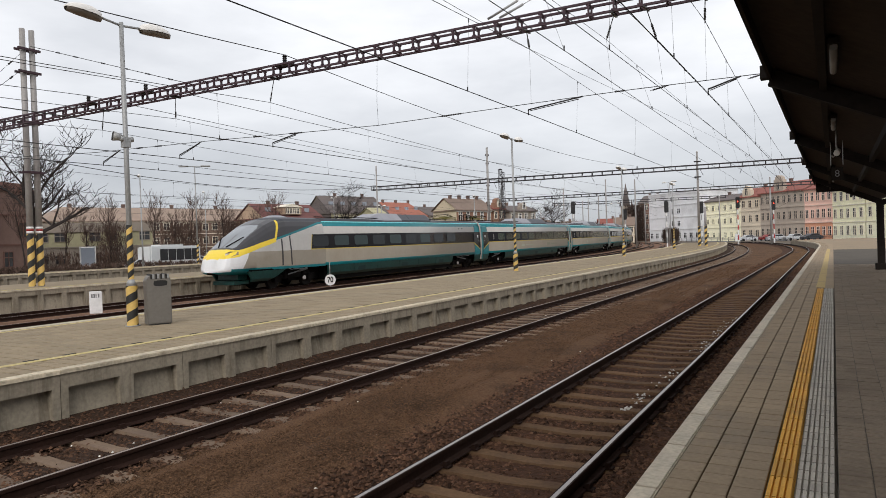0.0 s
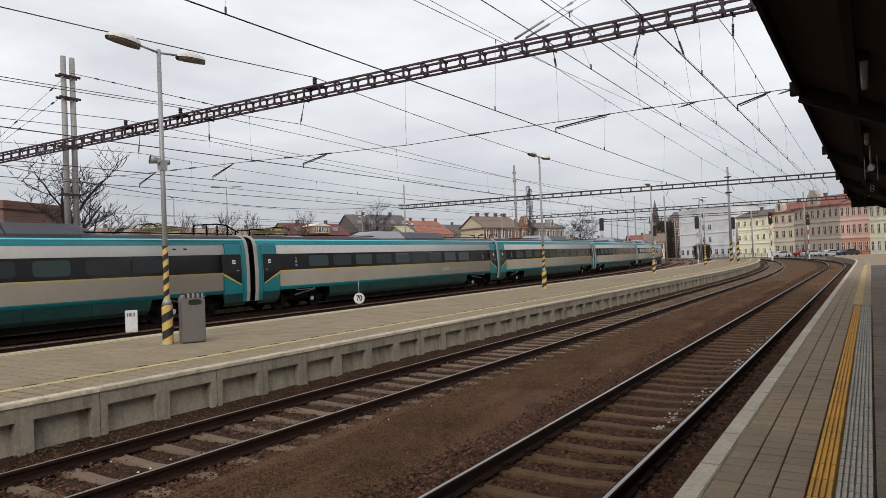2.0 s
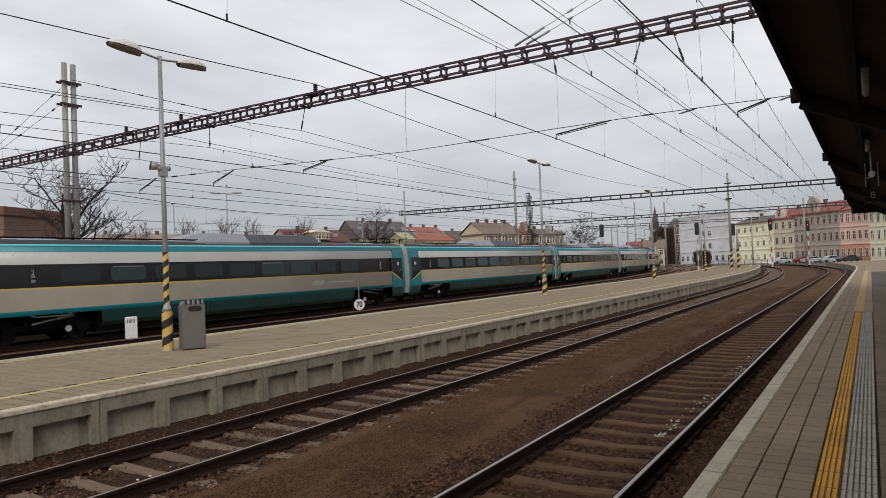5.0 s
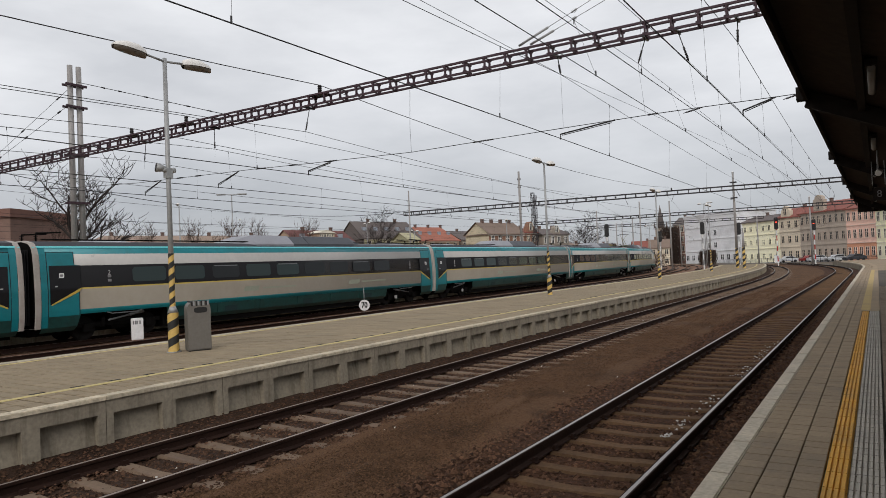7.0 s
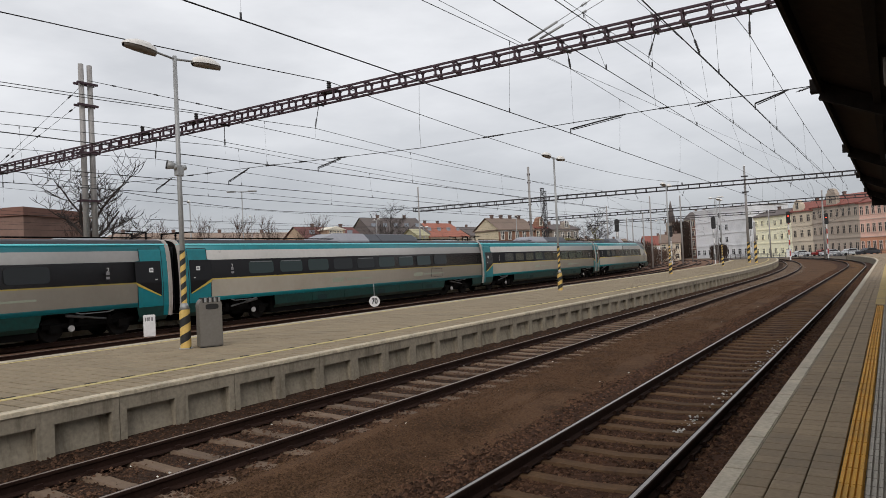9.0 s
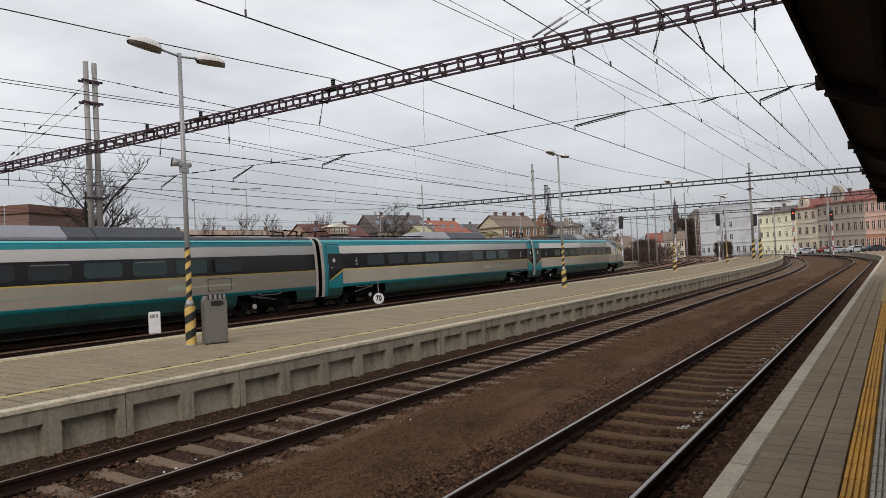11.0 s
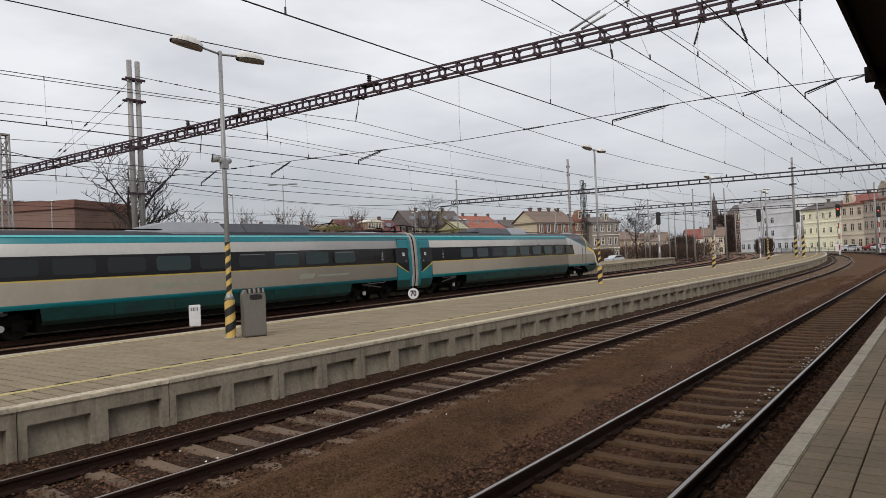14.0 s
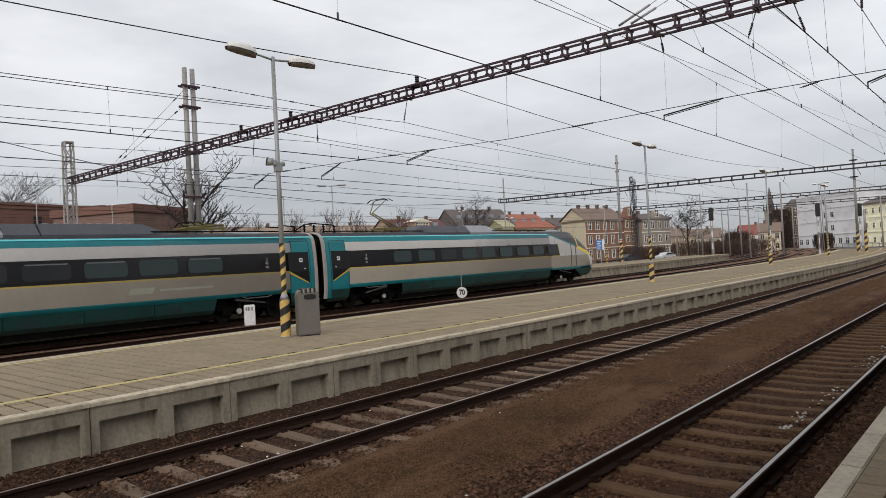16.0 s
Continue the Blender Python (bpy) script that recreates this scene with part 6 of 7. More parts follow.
    box_into(bm, 0.10, 0.24, y0 + 0.44, y0 + 0.7, 0.98, 1.09)
    part("coupler_cover", bm, M_UNDER, car)
    underframe(car, y0 + 7.5, y1 - 5.4, y0 + 1.6, y1 - 0.3)
    for y, h in ((y0 + 4.9, 0.75), (y1 - 3.5, -0.7)):
        bogie(car, y, h)
    roof_box(car, "roof_cover", y0 + 4.0, y0 + 5.8, 0.6, 3.76, 3.88, 0.5, 0.8, M_ROOF_POD)
    roof_box(car, "roof_pod", y0 + 12.0, y0 + 15.8, 1.08, 3.70, 4.14, 1.7, 0.05, M_ROOF_POD, "pale grey air-conditioning pod")
    roof_box(car, "roof_grille", y0 + 16.9, y0 + 20.6, 1.06, 3.70, 4.12, 0.05, 1.0, M_ROOF_GRILLE, "dark ribbed roof grille")
    roof_box(car, "roof_hatch", y0 + 15.8, y0 + 16.9, 1.06, 3.70, 4.11, 0.03, 0.03, M_ROOF_GRILLE, "dark grey roof hatch cover", 0)
    bm = bmesh.new()
    for k in (-0.85, 0.85):
        tube_into(bm, (k, y0 + 7.0, 3.80), (k, y1 - 0.7, 3.80), 0.03, n=6)
    part("roof_cable", bm, M_UNDER, car)
    pantograph(car, y1 - (6.0 if turned else 4.0), turned, -1)
    for q in (0.7, 1.3, 1.9, 2.6):
        bm = bmesh.new()
        insulator_into(bm, (0.55, y1 - q, 3.72), (0.55, y1 - q, 4.22), 0.10, 5)
        part("roof_insulator", bm, M_UNDER, car, "black roof insulator")
    bm = bmesh.new()
    wire_into(bm, [Vector((0.55, y1 - 2.6, 4.2)), Vector((0.55, y1 - 1.3, 4.28)), Vector((0.55, y1 - 0.7, 4.22)), Vector((0.55, y1 - 0.2, 3.95)), Vector((0.55, y1 - 0.02, 3.9))], 0.03)
    part("roof_busbar", bm, M_UNDER, car)
    CARS.append((car, length, 180 if turned else 0))


end_car(0, "", False)
for i, num in ((1, "2"), (2, "2"), (3, "2"), (4, "2"), (5, "1")):
    middle_car(i, num)
end_car(6, "2", True)


def train_head(t):
    """Where the train's nose is along its track at t seconds; it slows down all the way."""
    u = t / 16
    return 100 * (0.21206 - 2.18001 * u - 0.10069 * u ** 2 + 1.15052 * u ** 3 - 0.46104 * u ** 4)

# ---- the town behind the tracks ----
def wallmat(name, c, s=None):
    return mat(name, lin(*c), 0.9, var=0.10, big=0.15, fine=3.0, bump=0.1, stain=lin(*(s or [q * 0.82 for q in c])), stain_scale=0.25, stain_amount=0.6)


W_WHITE, W_CREAM, W_BEIGE = wallmat("white_grey_render", (222, 222, 224)), wallmat("cream_render", (248, 242, 212)), wallmat("beige_render", (208, 194, 174))
W_BROWN, W_SALMON, W_ORANGE = wallmat("grey_brown_render", (178, 164, 150)), wallmat("salmon_render", (238, 196, 178)), wallmat("orange_render", (210, 150, 118))
W_YELLOW, W_BRICK, W_GREY = wallmat("pale_yellow_render", (246, 241, 206)), wallmat("red_brick", (118, 86, 70)), wallmat("grey_render", (152, 141, 129))
W_LOWBROWN = wallmat("dull_brown_render", (122, 102, 90))
W_TAN, W_OLIVE, W_DKBRICK = wallmat("tan_render", (177, 152, 129)), wallmat("olive_yellow_render", (174, 168, 136)), wallmat("dark_brown_brick", (122, 88, 77))
R_RED, R_ORANGE, R_DARK = wallmat("red_tile_roof", (140, 84, 74)), wallmat("orange_tile_roof", (160, 102, 85)), wallmat("dark_slate_roof", (102, 93, 90))
R_BROWN = wallmat("brown_grey_tile_roof", (128, 110, 98))
R_MAROON, R_TAN = wallmat("maroon_tile_roof", (112, 72, 68)), wallmat("pale_tan_tile_roof", (152, 132, 117))
W_UMBER, W_SALMON_TRIM, W_CHIMNEY = wallmat("umber_render", (132, 105, 94)), wallmat("pale_pink_trim", (232, 206, 190)), wallmat("dull_brown_chimney_brick", (112, 92, 84))
W_ORANGE_BRICK, W_SAND, M_WHITE_TRIM = wallmat("orange_brown_brick", (142, 106, 86)), wallmat("sand_render", (196, 182, 156)), wallmat("white_painted_trim", (236, 232, 224))
M_TRIM = wallmat("pale_stone_trim", (229, 220, 202))
M_PANE = glass_mat("house_window_glass", lin(58, 58, 60), 0.08)
M_PANE_SKY = glass_mat("roof_window_glass", lin(150, 156, 164), 0.1)


def window_mesh(w, h):
    bm = bmesh.new()
    t = 0.10
    xs, zs = (-w / 2 - t, -w / 2, -0.04, 0.04, w / 2, w / 2 + t), (-t, 0, h * 0.62, h * 0.62 + 0.08, h, h + t)
    v = [[bm.verts.new((x, -0.10, z)) for z in zs] for x in xs]
    for i in range(5):
        for j in range(5):
            if i % 2 == 0 or j % 2 == 0:
                bm.faces.new((v[i][j], v[i + 1][j], v[i + 1][j + 1], v[i][j + 1]))
    ret = bmesh.ops.extrude_face_region(bm, geom=list(bm.faces))
    for q in ret["geom"]:
        if isinstance(q, bmesh.types.BMVert):
            q.co.y += 0.12
    fr = finish(bm, "window")
    bm = bmesh.new()
    box_into(bm, -w / 2, w / 2, -0.035, 0.0, 0, h)
    return fr, finish(bm, "pane")


def house(label, a, b, depth, z0, eave, ridge, floors, cols, wall, roof, win=(1.1, 1.7), ground_wall=None, dormers=0, gable=None, chimneys=2, hip=0.0, trim=M_TRIM, end_wall=None, flat=False, skip=None, fascia=0.35):
    """A house whose front runs from a to b; the front faces the right-hand side of that line."""
    a, b = Vector((*a, 0)), Vector((*b, 0))
    L = (b - a).length
    ang = math.atan2(b.y - a.y, b.x - a.x)
    ob = thing("town_house", label, "house", "town houses", m=Matrix.Translation((a.x, a.y, 0)) @ Matrix.Rotation(ang, 4, "Z"))
    bm = bmesh.new()
    box_into(bm, 0, L, 0, depth, z0, eave)
    if not flat:
        for x in (0, L):
            if hip == 0:
                bm.faces.new([bm.verts.new(c) for c in ((x, 0, eave), (x, depth, eave), (x, depth / 2, ridge))])
    part("wall", bm, wall, ob)
    if end_wall:
        bm = bmesh.new()
        box_into(bm, -0.03, 0.0, 0.0, depth, z0, eave)
        bm.faces.new([bm.verts.new(c) for c in ((-0.02, 0, eave), (-0.02, depth, eave), (-0.02, depth / 2, ridge - 0.2))])
        part("end_wall", bm, end_wall, ob)
    o = 0.45
    bm = bmesh.new()
    if flat:
        box_into(bm, -0.3, L + 0.3, -0.3, depth + 0.3, eave + 0.35 - fascia, eave + 0.35)
    else:
        v = [bm.verts.new(c) for c in ((-o, -o, eave - 0.1), (L + o, -o, eave - 0.1), (L + o, depth + o, eave - 0.1), (-o, depth + o, eave - 0.1), (-o + hip, depth / 2, ridge), (L + o - hip, depth / 2, ridge))]
        for f in ((0, 1, 5, 4), (2, 3, 4, 5)) + (((0, 4, 3), (1, 2, 5)) if hip else ()):
            bm.faces.new([v[i] for i in f])
        w = [bm.verts.new(c.co - Vector((0, 0, 0.22))) for c in v[:4]]
        for i in range(4):
            bm.faces.new((v[i], w[i], w[(i + 1) % 4], v[(i + 1) % 4]))
        bm.faces.new(w)
    part("roof", bm, roof, ob)
    h = (eave - z0) / max(floors, 1)
    if ground_wall:
        bm = bmesh.new()
        box_into(bm, -0.02, L + 0.02, -0.05, 0, z0, z0 + h * 0.95)
        part("ground_floor", bm, ground_wall, ob)
    for z in [eave - 0.45] + [z0 + h * k for k in range(1, floors)]:
        bm = bmesh.new()
        box_into(bm, -0.06, L + 0.06, -0.16, 0, z - 0.1, z + (0.35 if z > eave - 1 else 0.08))
        part("cornice", bm, trim, ob)
    fr, pane = window_mesh(*win)
    for j in range(floors):
        for i in range(cols):
            if skip and skip(i, j):
                continue
            x = L * (i + 0.5) / cols
            m = pose(x, -0.03 - (0.05 if ground_wall and j == 0 else 0), z0 + h * j + h * 0.27)
            w = part("window", fr, trim, ob, m=m)
            part("pane", pane, M_PANE, w)
    for i in range(dormers):
        x = L * (i + 0.5) / dormers
        y = depth * 0.2
        zr = eave + (ridge - eave) * 0.42
        bm = bmesh.new()
        box_into(bm, x - 0.55, x + 0.55, y - 0.06, y + 0.5, zr - 0.1, zr + 0.95)
        part("roof_window", bm, M_PANE_SKY, ob)
    if gable:
        x, w, top = gable
        bm = bmesh.new()
        pts = [(x - w / 2, eave - 0.3), (x - w / 2, top - 1.1), (x - w * 0.36, top - 1.0), (x - w * 0.32, top - 0.45), (x - w * 0.15, top - 0.1), (x, top), (x + w * 0.15, top - 0.1), (x + w * 0.32, top - 0.45), (x + w * 0.36, top - 1.0), (x + w / 2, top - 1.1), (x + w / 2, eave - 0.3)]
        f0 = [bm.verts.new((p, -0.2, q)) for p, q in pts]
        f1 = [bm.verts.new((p, 0.9, q)) for p, q in pts]
        bm.faces.new(f0)
        bm.faces.new(f1[::-1])
        for i in range(len(pts)):
            bm.faces.new((f0[i], f1[i], f1[(i + 1) % len(pts)], f0[(i + 1) % len(pts)]))
        part("gable", bm, wall, ob)
        w2 = part("window", fr, trim, ob, m=pose(x, -0.24, eave + 0.4))
        part("pane", pane, M_PANE, w2)
    for i in range(chimneys):
        x = L * (i + 0.6) / max(chimneys, 1)
        bm = bmesh.new()
        zt = (eave if flat else ridge)
        box_into(bm, x - 0.32, x + 0.32, depth / 2 - 0.28, depth / 2 + 0.28, zt - 1.0, zt + 0.75)
        box_into(bm, x - 0.40, x + 0.40, depth / 2 - 0.36, depth / 2 + 0.36, zt + 0.55, zt + 0.68)
        part("chimney", bm, W_CHIMNEY, ob)
    return ob


# the row of town houses at the end of the tracks
house("long white-grey office building with a flat roof", (-58.4, 227.7), (-39.3, 211.5), 14, -0.3, 14.8, 15, 4, 9, W_WHITE, W_WHITE, (1.3, 1.5), flat=True, chimneys=0, trim=W_WHITE, skip=lambda i, j: j > 0 and (i not in (4, 5) or j == 3 and i == 5))
house("cream rendered house with a dark roof", (-35.3, 196.9), (-25.1, 188.4), 10, -0.3, 10.6, 12.2, 3, 6, W_CREAM, R_DARK, (0.75, 1.25), trim=W_CREAM)
house("beige house with a curved gable and red roof", (-25.1, 188.4), (-20.1, 185.0), 10, -0.3, 10.9, 13.2, 3, 3, W_BEIGE, R_RED, (0.85, 1.6), gable=(2.2, 2.6, 13.6), chimneys=1, trim=W_BEIGE)
house("grey-brown corner house with a tall gable and red roof", (-20.1, 185.0), (-9.8, 174.8), 11, -0.3, 11.4, 13.9, 3, 8, W_BROWN, R_RED, (0.8, 1.7), gable=(6.6, 3.0, 15.2), trim=W_BROWN)
house("salmon house with an orange ground floor", (-9.8, 174.8), (-4.1, 168.0), 11, -0.3, 11.2, 13.4, 3, 5, W_SALMON, R_RED, (0.9, 1.8), ground_wall=W_ORANGE, trim=W_SALMON_TRIM)
house("pale yellow house with white trim", (-4.1, 168.0), (1.7, 158.1), 11, -0.3, 10.4, 13.0, 3, 5, W_YELLOW, R_RED, (0.9, 1.8), ground_wall=W_CREAM)
house("pale yellow house beside the station square", (1.9, 157.8), (9.0, 146.0), 11, -0.3, 10.4, 13.0, 3, 5, W_YELLOW, R_RED, (0.9, 1.8), ground_wall=W_CREAM)
house("narrow dark brick house", (-68.1, 251.0), (-62.0, 249.4), 10, -0.3, 13.8, 16.5, 4, 3, W_DKBRICK, R_DARK)
house("small white house with a red roof", (-58.8, 191.2), (-53.7, 192.7), 7, -0.3, 5.0, 7.4, 2, 3, W_BEIGE, R_BROWN, (0.9, 1.3))
house("low far house with a brown roof", (-84.0, 208.0), (-76.0, 212.0), 8, -0.3, 4.6, 7.4, 2, 4, W_BEIGE, R_BROWN, (0.9, 1.2), chimneys=1)
house("low far house with a red roof", (-73.0, 222.0), (-66.0, 226.0), 8, -0.3, 5.0, 8.0, 2, 4, W_WHITE, R_RED, (0.9, 1.2), chimneys=1)
house("low far house with a dark roof", (-96.0, 200.0), (-88.0, 203.0), 8, -0.3, 5.2, 8.4, 2, 4, W_TAN, R_DARK, (0.9, 1.2), chimneys=2)
# beyond the outer platform
house("small olive gabled house", (-84.4, 111.8), (-83.7, 114.3), 5, -0.3, 8.3, 9.7, 2, 2, W_OLIVE, W_OLIVE, (0.9, 1.3), chimneys=0)
house("narrow orange-brown house with an ornate gable and white trim", (-72.9, 142.4), (-72.0, 146.3), 7, -0.3, 9.6, 10.6, 3, 2, W_ORANGE_BRICK, R_RED, (0.9, 1.5), chimneys=1, gable=(1.9, 2.8, 12.0))
house("low house with a maroon roof and white gable", (-108.3, 103.9), (-106.0, 119.9), 10, -0.3, 8.6, 11.9, 2, 6, W_TAN, R_MAROON, dormers=3)
house("house with a steep dark slate roof", (-112.0, 130.1), (-107.2, 147.0), 12, -0.3, 10.4, 15.0, 3, 6, W_OLIVE, R_DARK, dormers=5, end_wall=R_DARK)
house("house with a bright orange tile roof", (-112.9, 155.6), (-110.0, 171.0), 11, -0.3, 10.0, 14.2, 3, 5, W_TAN, R_ORANGE, dormers=4, chimneys=3, hip=2.5)
house("grey-roofed house behind the yard", (-110.3, 173.0), (-107.3, 195.0), 11, -0.3, 10.2, 13.2, 3, 7, W_GREY, R_DARK, chimneys=3)
house("brick and stone town house with a blank cream end wall", (-75.6, 130.0), (-72.95, 142.1), 7.2, -0.3, 9.2, 11.9, 3, 5, W_ORANGE_BRICK, R_BROWN, (0.95, 1.75), chimneys=4, end_wall=W_SAND, trim=M_WHITE_TRIM)
house("dark grey town house with white windows", (-71.2, 148.0), (-67.9, 155.8), 8, -0.3, 9.1, 10.5, 3, 4, W_GREY, R_DARK, (0.85, 1.5), gable=(4.4, 2.4, 11.0), chimneys=2, trim=M_WHITE_TRIM)
house("low far house behind the grey house", (-78.0, 176.0), (-74.0, 186.0), 8, -0.3, 5.2, 7.4, 2, 4, W_TAN, R_BROWN, (0.9, 1.2), chimneys=2)
house("long low building with a pale tan roof", (-132.4, 71.0), (-120.6, 123.0), 14, -0.3, 8.8, 11.8, 3, 24, W_LOWBROWN, R_TAN, (1.2, 1.4), chimneys=5, hip=5.0)
house("flat olive-yellow depot building", (-112.4, 55.4), (-102.0, 72.4), 9, -0.3, 6.8, 7, 2, 8, W_OLIVE, W_GREY, (1.5, 1.3), flat=True, chimneys=0, trim=W_GREY, fascia=1.5, ground_wall=W_GREY, skip=lambda i, j: i in (3, 6))
house("dark brown brick warehouse", (-93.0, 40.0), (-97.8, 50.3), 14, -0.3, 11.6, 12, 3, 4, W_UMBER, W_DKBRICK, (1.5, 1.9), flat=True, chimneys=1, trim=W_DKBRICK, fascia=1.1, skip=lambda i, j: j == 2 or (i + j) % 2)
house("long dark brown brick warehouse with a flat roof", (-106.4, 20.0), (-112.5, 42.0), 14, -0.3, 13.0, 13, 3, 9, W_DKBRICK, W_DKBRICK, (1.3, 1.7), flat=True, chimneys=0, trim=W_DKBRICK, skip=lambda i, j: (i * 3 + j) % 4 != 1)
house("long dark brown brick shed with a flat roof", (-114.0, 44.0), (-124.5, 64.9), 14, -0.3, 13.4, 14, 3, 8, W_DKBRICK, W_LOWBROWN, (1.3, 1.7), flat=True, chimneys=0, trim=W_DKBRICK, skip=lambda i, j: (i * 3 + j) % 4 != 1)


def church():
    ob = thing("church_spire", "dark pointed church spire far behind the town", "church", m=Matrix.Translation((-83.6, 288.2, 0)))
    bm = bmesh.new()
    box_into(bm, -1.8, 1.8, -1.8, 1.8, -0.3, 14.5)
    part("tower", bm, W_GREY, ob)
    bm = bmesh.new()
    tube_into(bm, (0, 0, 14.5), (0, 0, 24.2), 1.9, 0.05, n=8)
    for k in (-1, 1):
        for q in (-1, 1):
            tube_into(bm, (k * 1.9, q * 1.9, 14.5), (k * 1.9, q * 1.9, 17.4), 0.5, 0.03, n=6)
    part("spire", bm, R_DARK, ob)


church()

def wide_dormer(x, y, turn, w, z):
    ob = thing("roof_dormer", "wide pale dormer with a white pediment on a maroon roof", "dormer", m=Matrix.Translation((x, y, 0)) @ Matrix.Rotation(radians(turn), 4, "Z"))
    bm = bmesh.new()
    box_into(bm, -w / 2, w / 2, 0, 3.5, z - 1.6, z)
    part("front", bm, W_TAN, ob)
    bm = bmesh.new()
    v = [bm.verts.new(c) for c in ((-w / 2 - 0.4, -0.3, z), (w / 2 + 0.4, -0.3, z), (0, -0.3, z + 0.8), (-w / 2 - 0.4, 4.5, z), (w / 2 + 0.4, 4.5, z), (0, 4.5, z + 0.8))]
    for f in ((0, 1, 2), (3, 5, 4), (0, 2, 5, 3), (1, 4, 5, 2), (0, 3, 4, 1)):
        bm.faces.new([v[i] for i in f])
    part("pediment", bm, M_TRIM, ob)
    fr, pane = window_mesh(0.7, 1.1)
    for k in (-1.4, -0.45, 0.5, 1.45):
        q = part("window", fr, M_TRIM, ob, m=pose(k, -0.02, z - 1.35))
        part("pane", pane, M_PANE, q)


wide_dormer(-107.2, 111.5, 82, 5.0, 10.9)

# ---- trees, bare in winter ----
M_BARK = mat("dark_wet_bark", lin(46, 37, 33), 0.9, var=0.3, big=1.5, fine=10, bump=0.4)
M_TWIG = mat("brown_bare_twigs", lin(84, 66, 58), 0.9, var=0.3, big=1.0, fine=6, bump=0)


def bare_tree(name, label, x, y, h, spread, seed, upright=False, levels=5, thick=0.32, z0=-0.3, lift=0.10, bole=0.55):
    rnd = random.Random(seed)
    trunk, crown = bmesh.new(), bmesh.new()

    def grow(p, d, ln, r, lv):
        """One limb in short, slightly bent lengths, with side limbs that turn upwards."""
        steps = 4
        q, pts = p.copy(), [p.copy()]
        for i in range(steps):
            e = q + d * ln / steps
            tube_into(trunk if lv == 0 else crown, q, e, r * (1 - 0.55 * i / steps), r * (1 - 0.55 * (i + 1) / steps), n=8 if lv == 0 else (5 if lv < 3 else 3), caps=False)
            q = e
            pts.append(q.copy())
            bend = 0.10 if upright else 0.26
            d = (d + Vector((rnd.uniform(-1, 1), rnd.uniform(-1, 1), rnd.uniform(-0.5, 0.8))) * bend + Vector((0, 0, lift if lv else 0))).normalized()
        if lv >= levels:
            return
        n = (8 if not upright else 12) if lv == 0 else rnd.choice((4, 5)) if lv < 3 else rnd.choice((3, 4))
        for i in range(n):
            f = (0.38 + 0.62 * (i + 0.6) / n) if lv == 0 else rnd.uniform(0.25, 1.0)
            k = min(steps - 1, int(f * steps))
            start = pts[k].lerp(pts[k + 1], f * steps - k)
            side = Vector((math.cos(i * 2.4 + rnd.random()), math.sin(i * 2.4 + rnd.random()), rnd.uniform(-0.2, 0.2)))
            nd = (d * rnd.uniform(0.5, 1.0) + side * spread * rnd.uniform(0.7, 1.1)).normalized()
            grow(start, nd, ln * rnd.uniform(0.48, 0.72) * (0.55 if upright and lv == 0 else 1), max(r * (1 - 0.5 * f) * rnd.uniform(0.45, 0.65), 0.032 if upright else 0.038), lv + 1)

    grow(Vector((0, 0, 0)), Vector((0, 0, 1)), h * (bole if not upright else 0.85), thick, 0)
    zmax = max(v.co.z for v in crown.verts)
    ob = thing(name, label, "tree", "bare trees", m=Matrix.Translation((x, y, z0)))
    for b in (trunk, crown):
        bmesh.ops.scale(b, vec=(h / zmax,) * 3, verts=b.verts)
    part("trunk", trunk, M_BARK, ob)
    part("crown", crown, M_TWIG if upright else M_BARK, ob, "crown of bare twigs")
    return ob


bare_tree("bare_tree", "large bare spreading tree behind the tracks", -84.5, 43.6, 19.6, 1.05, 3, thick=0.58, levels=4, lift=0.12, bole=0.52)
bare_tree("bare_tree", "bare spreading tree before the houses", -104.8, 126.2, 18.0, 0.9, 5, thick=0.3, levels=4)
bare_tree("bare_tree", "bare spreading tree beside the grey house", -64.5, 158.0, 15.0, 1.1, 8, thick=0.26, levels=4)
bare_tree("bare_tree", "bare spreading tree by the yard", -129.0, 36.0, 23.0, 1.0, 9, thick=0.36, levels=4)
k = 0
for x, y, h in ((-104.6, 58.9, 11.6), (-101.3, 64.3, 12.4), (-103.0, 61.5, 9.0), (-99.5, 70.6, 13.0), (-98.4, 77.1, 13.2), (-99.4, 74.6, 10.5), (-97.1, 83.4, 13.2), (-98.5, 86.0, 10.8), (-106.0, 106.2, 15.4), (-136.0, 136.0, 18.8), (-101.0, 95.0, 12.0), (-93.0, 47.0, 12.5), (-101.0, 90.5, 10.0)):
    bare_tree("bare_poplar", "slim bare upright tree", x, y, h, 0.40, 20 + k, upright=True, levels=3, thick=0.16)
    k += 1


def brush(name, label, pts, width, height, count, seed, lo=-0.3):
    """A dense band of brown twigs."""
    rnd = random.Random(seed)
    bm = bmesh.new()
    for _ in range(count):
        i = rnd.randrange(len(pts) - 1)
        a, b = Vector((*pts[i], 0)), Vector((*pts[i + 1], 0))
        p = a.lerp(b, rnd.random()) + Vector((rnd.uniform(-width, width), rnd.uniform(-width, width), lo + rnd.random() * (height * 0.7 if height < 5 else height - 1.0)))
        q = p + Vector((rnd.uniform(-0.5, 0.5), rnd.uniform(-0.5, 0.5), rnd.uniform(0.2, 0.45) * min(height, 3.0)))
        w = Vector((rnd.uniform(-1, 1), rnd.uniform(-1, 1), 0)).normalized() * (rnd.uniform(0.03, 0.09) if height < 5 else rnd.uniform(0.03, 0.06))
        bm.faces.new([bm.verts.new(c) for c in (p - w, p + w, q)])
    ob = part(name, bm, M_HEDGE)
    return tagged(ob, label, "hedge", kind="stuff")


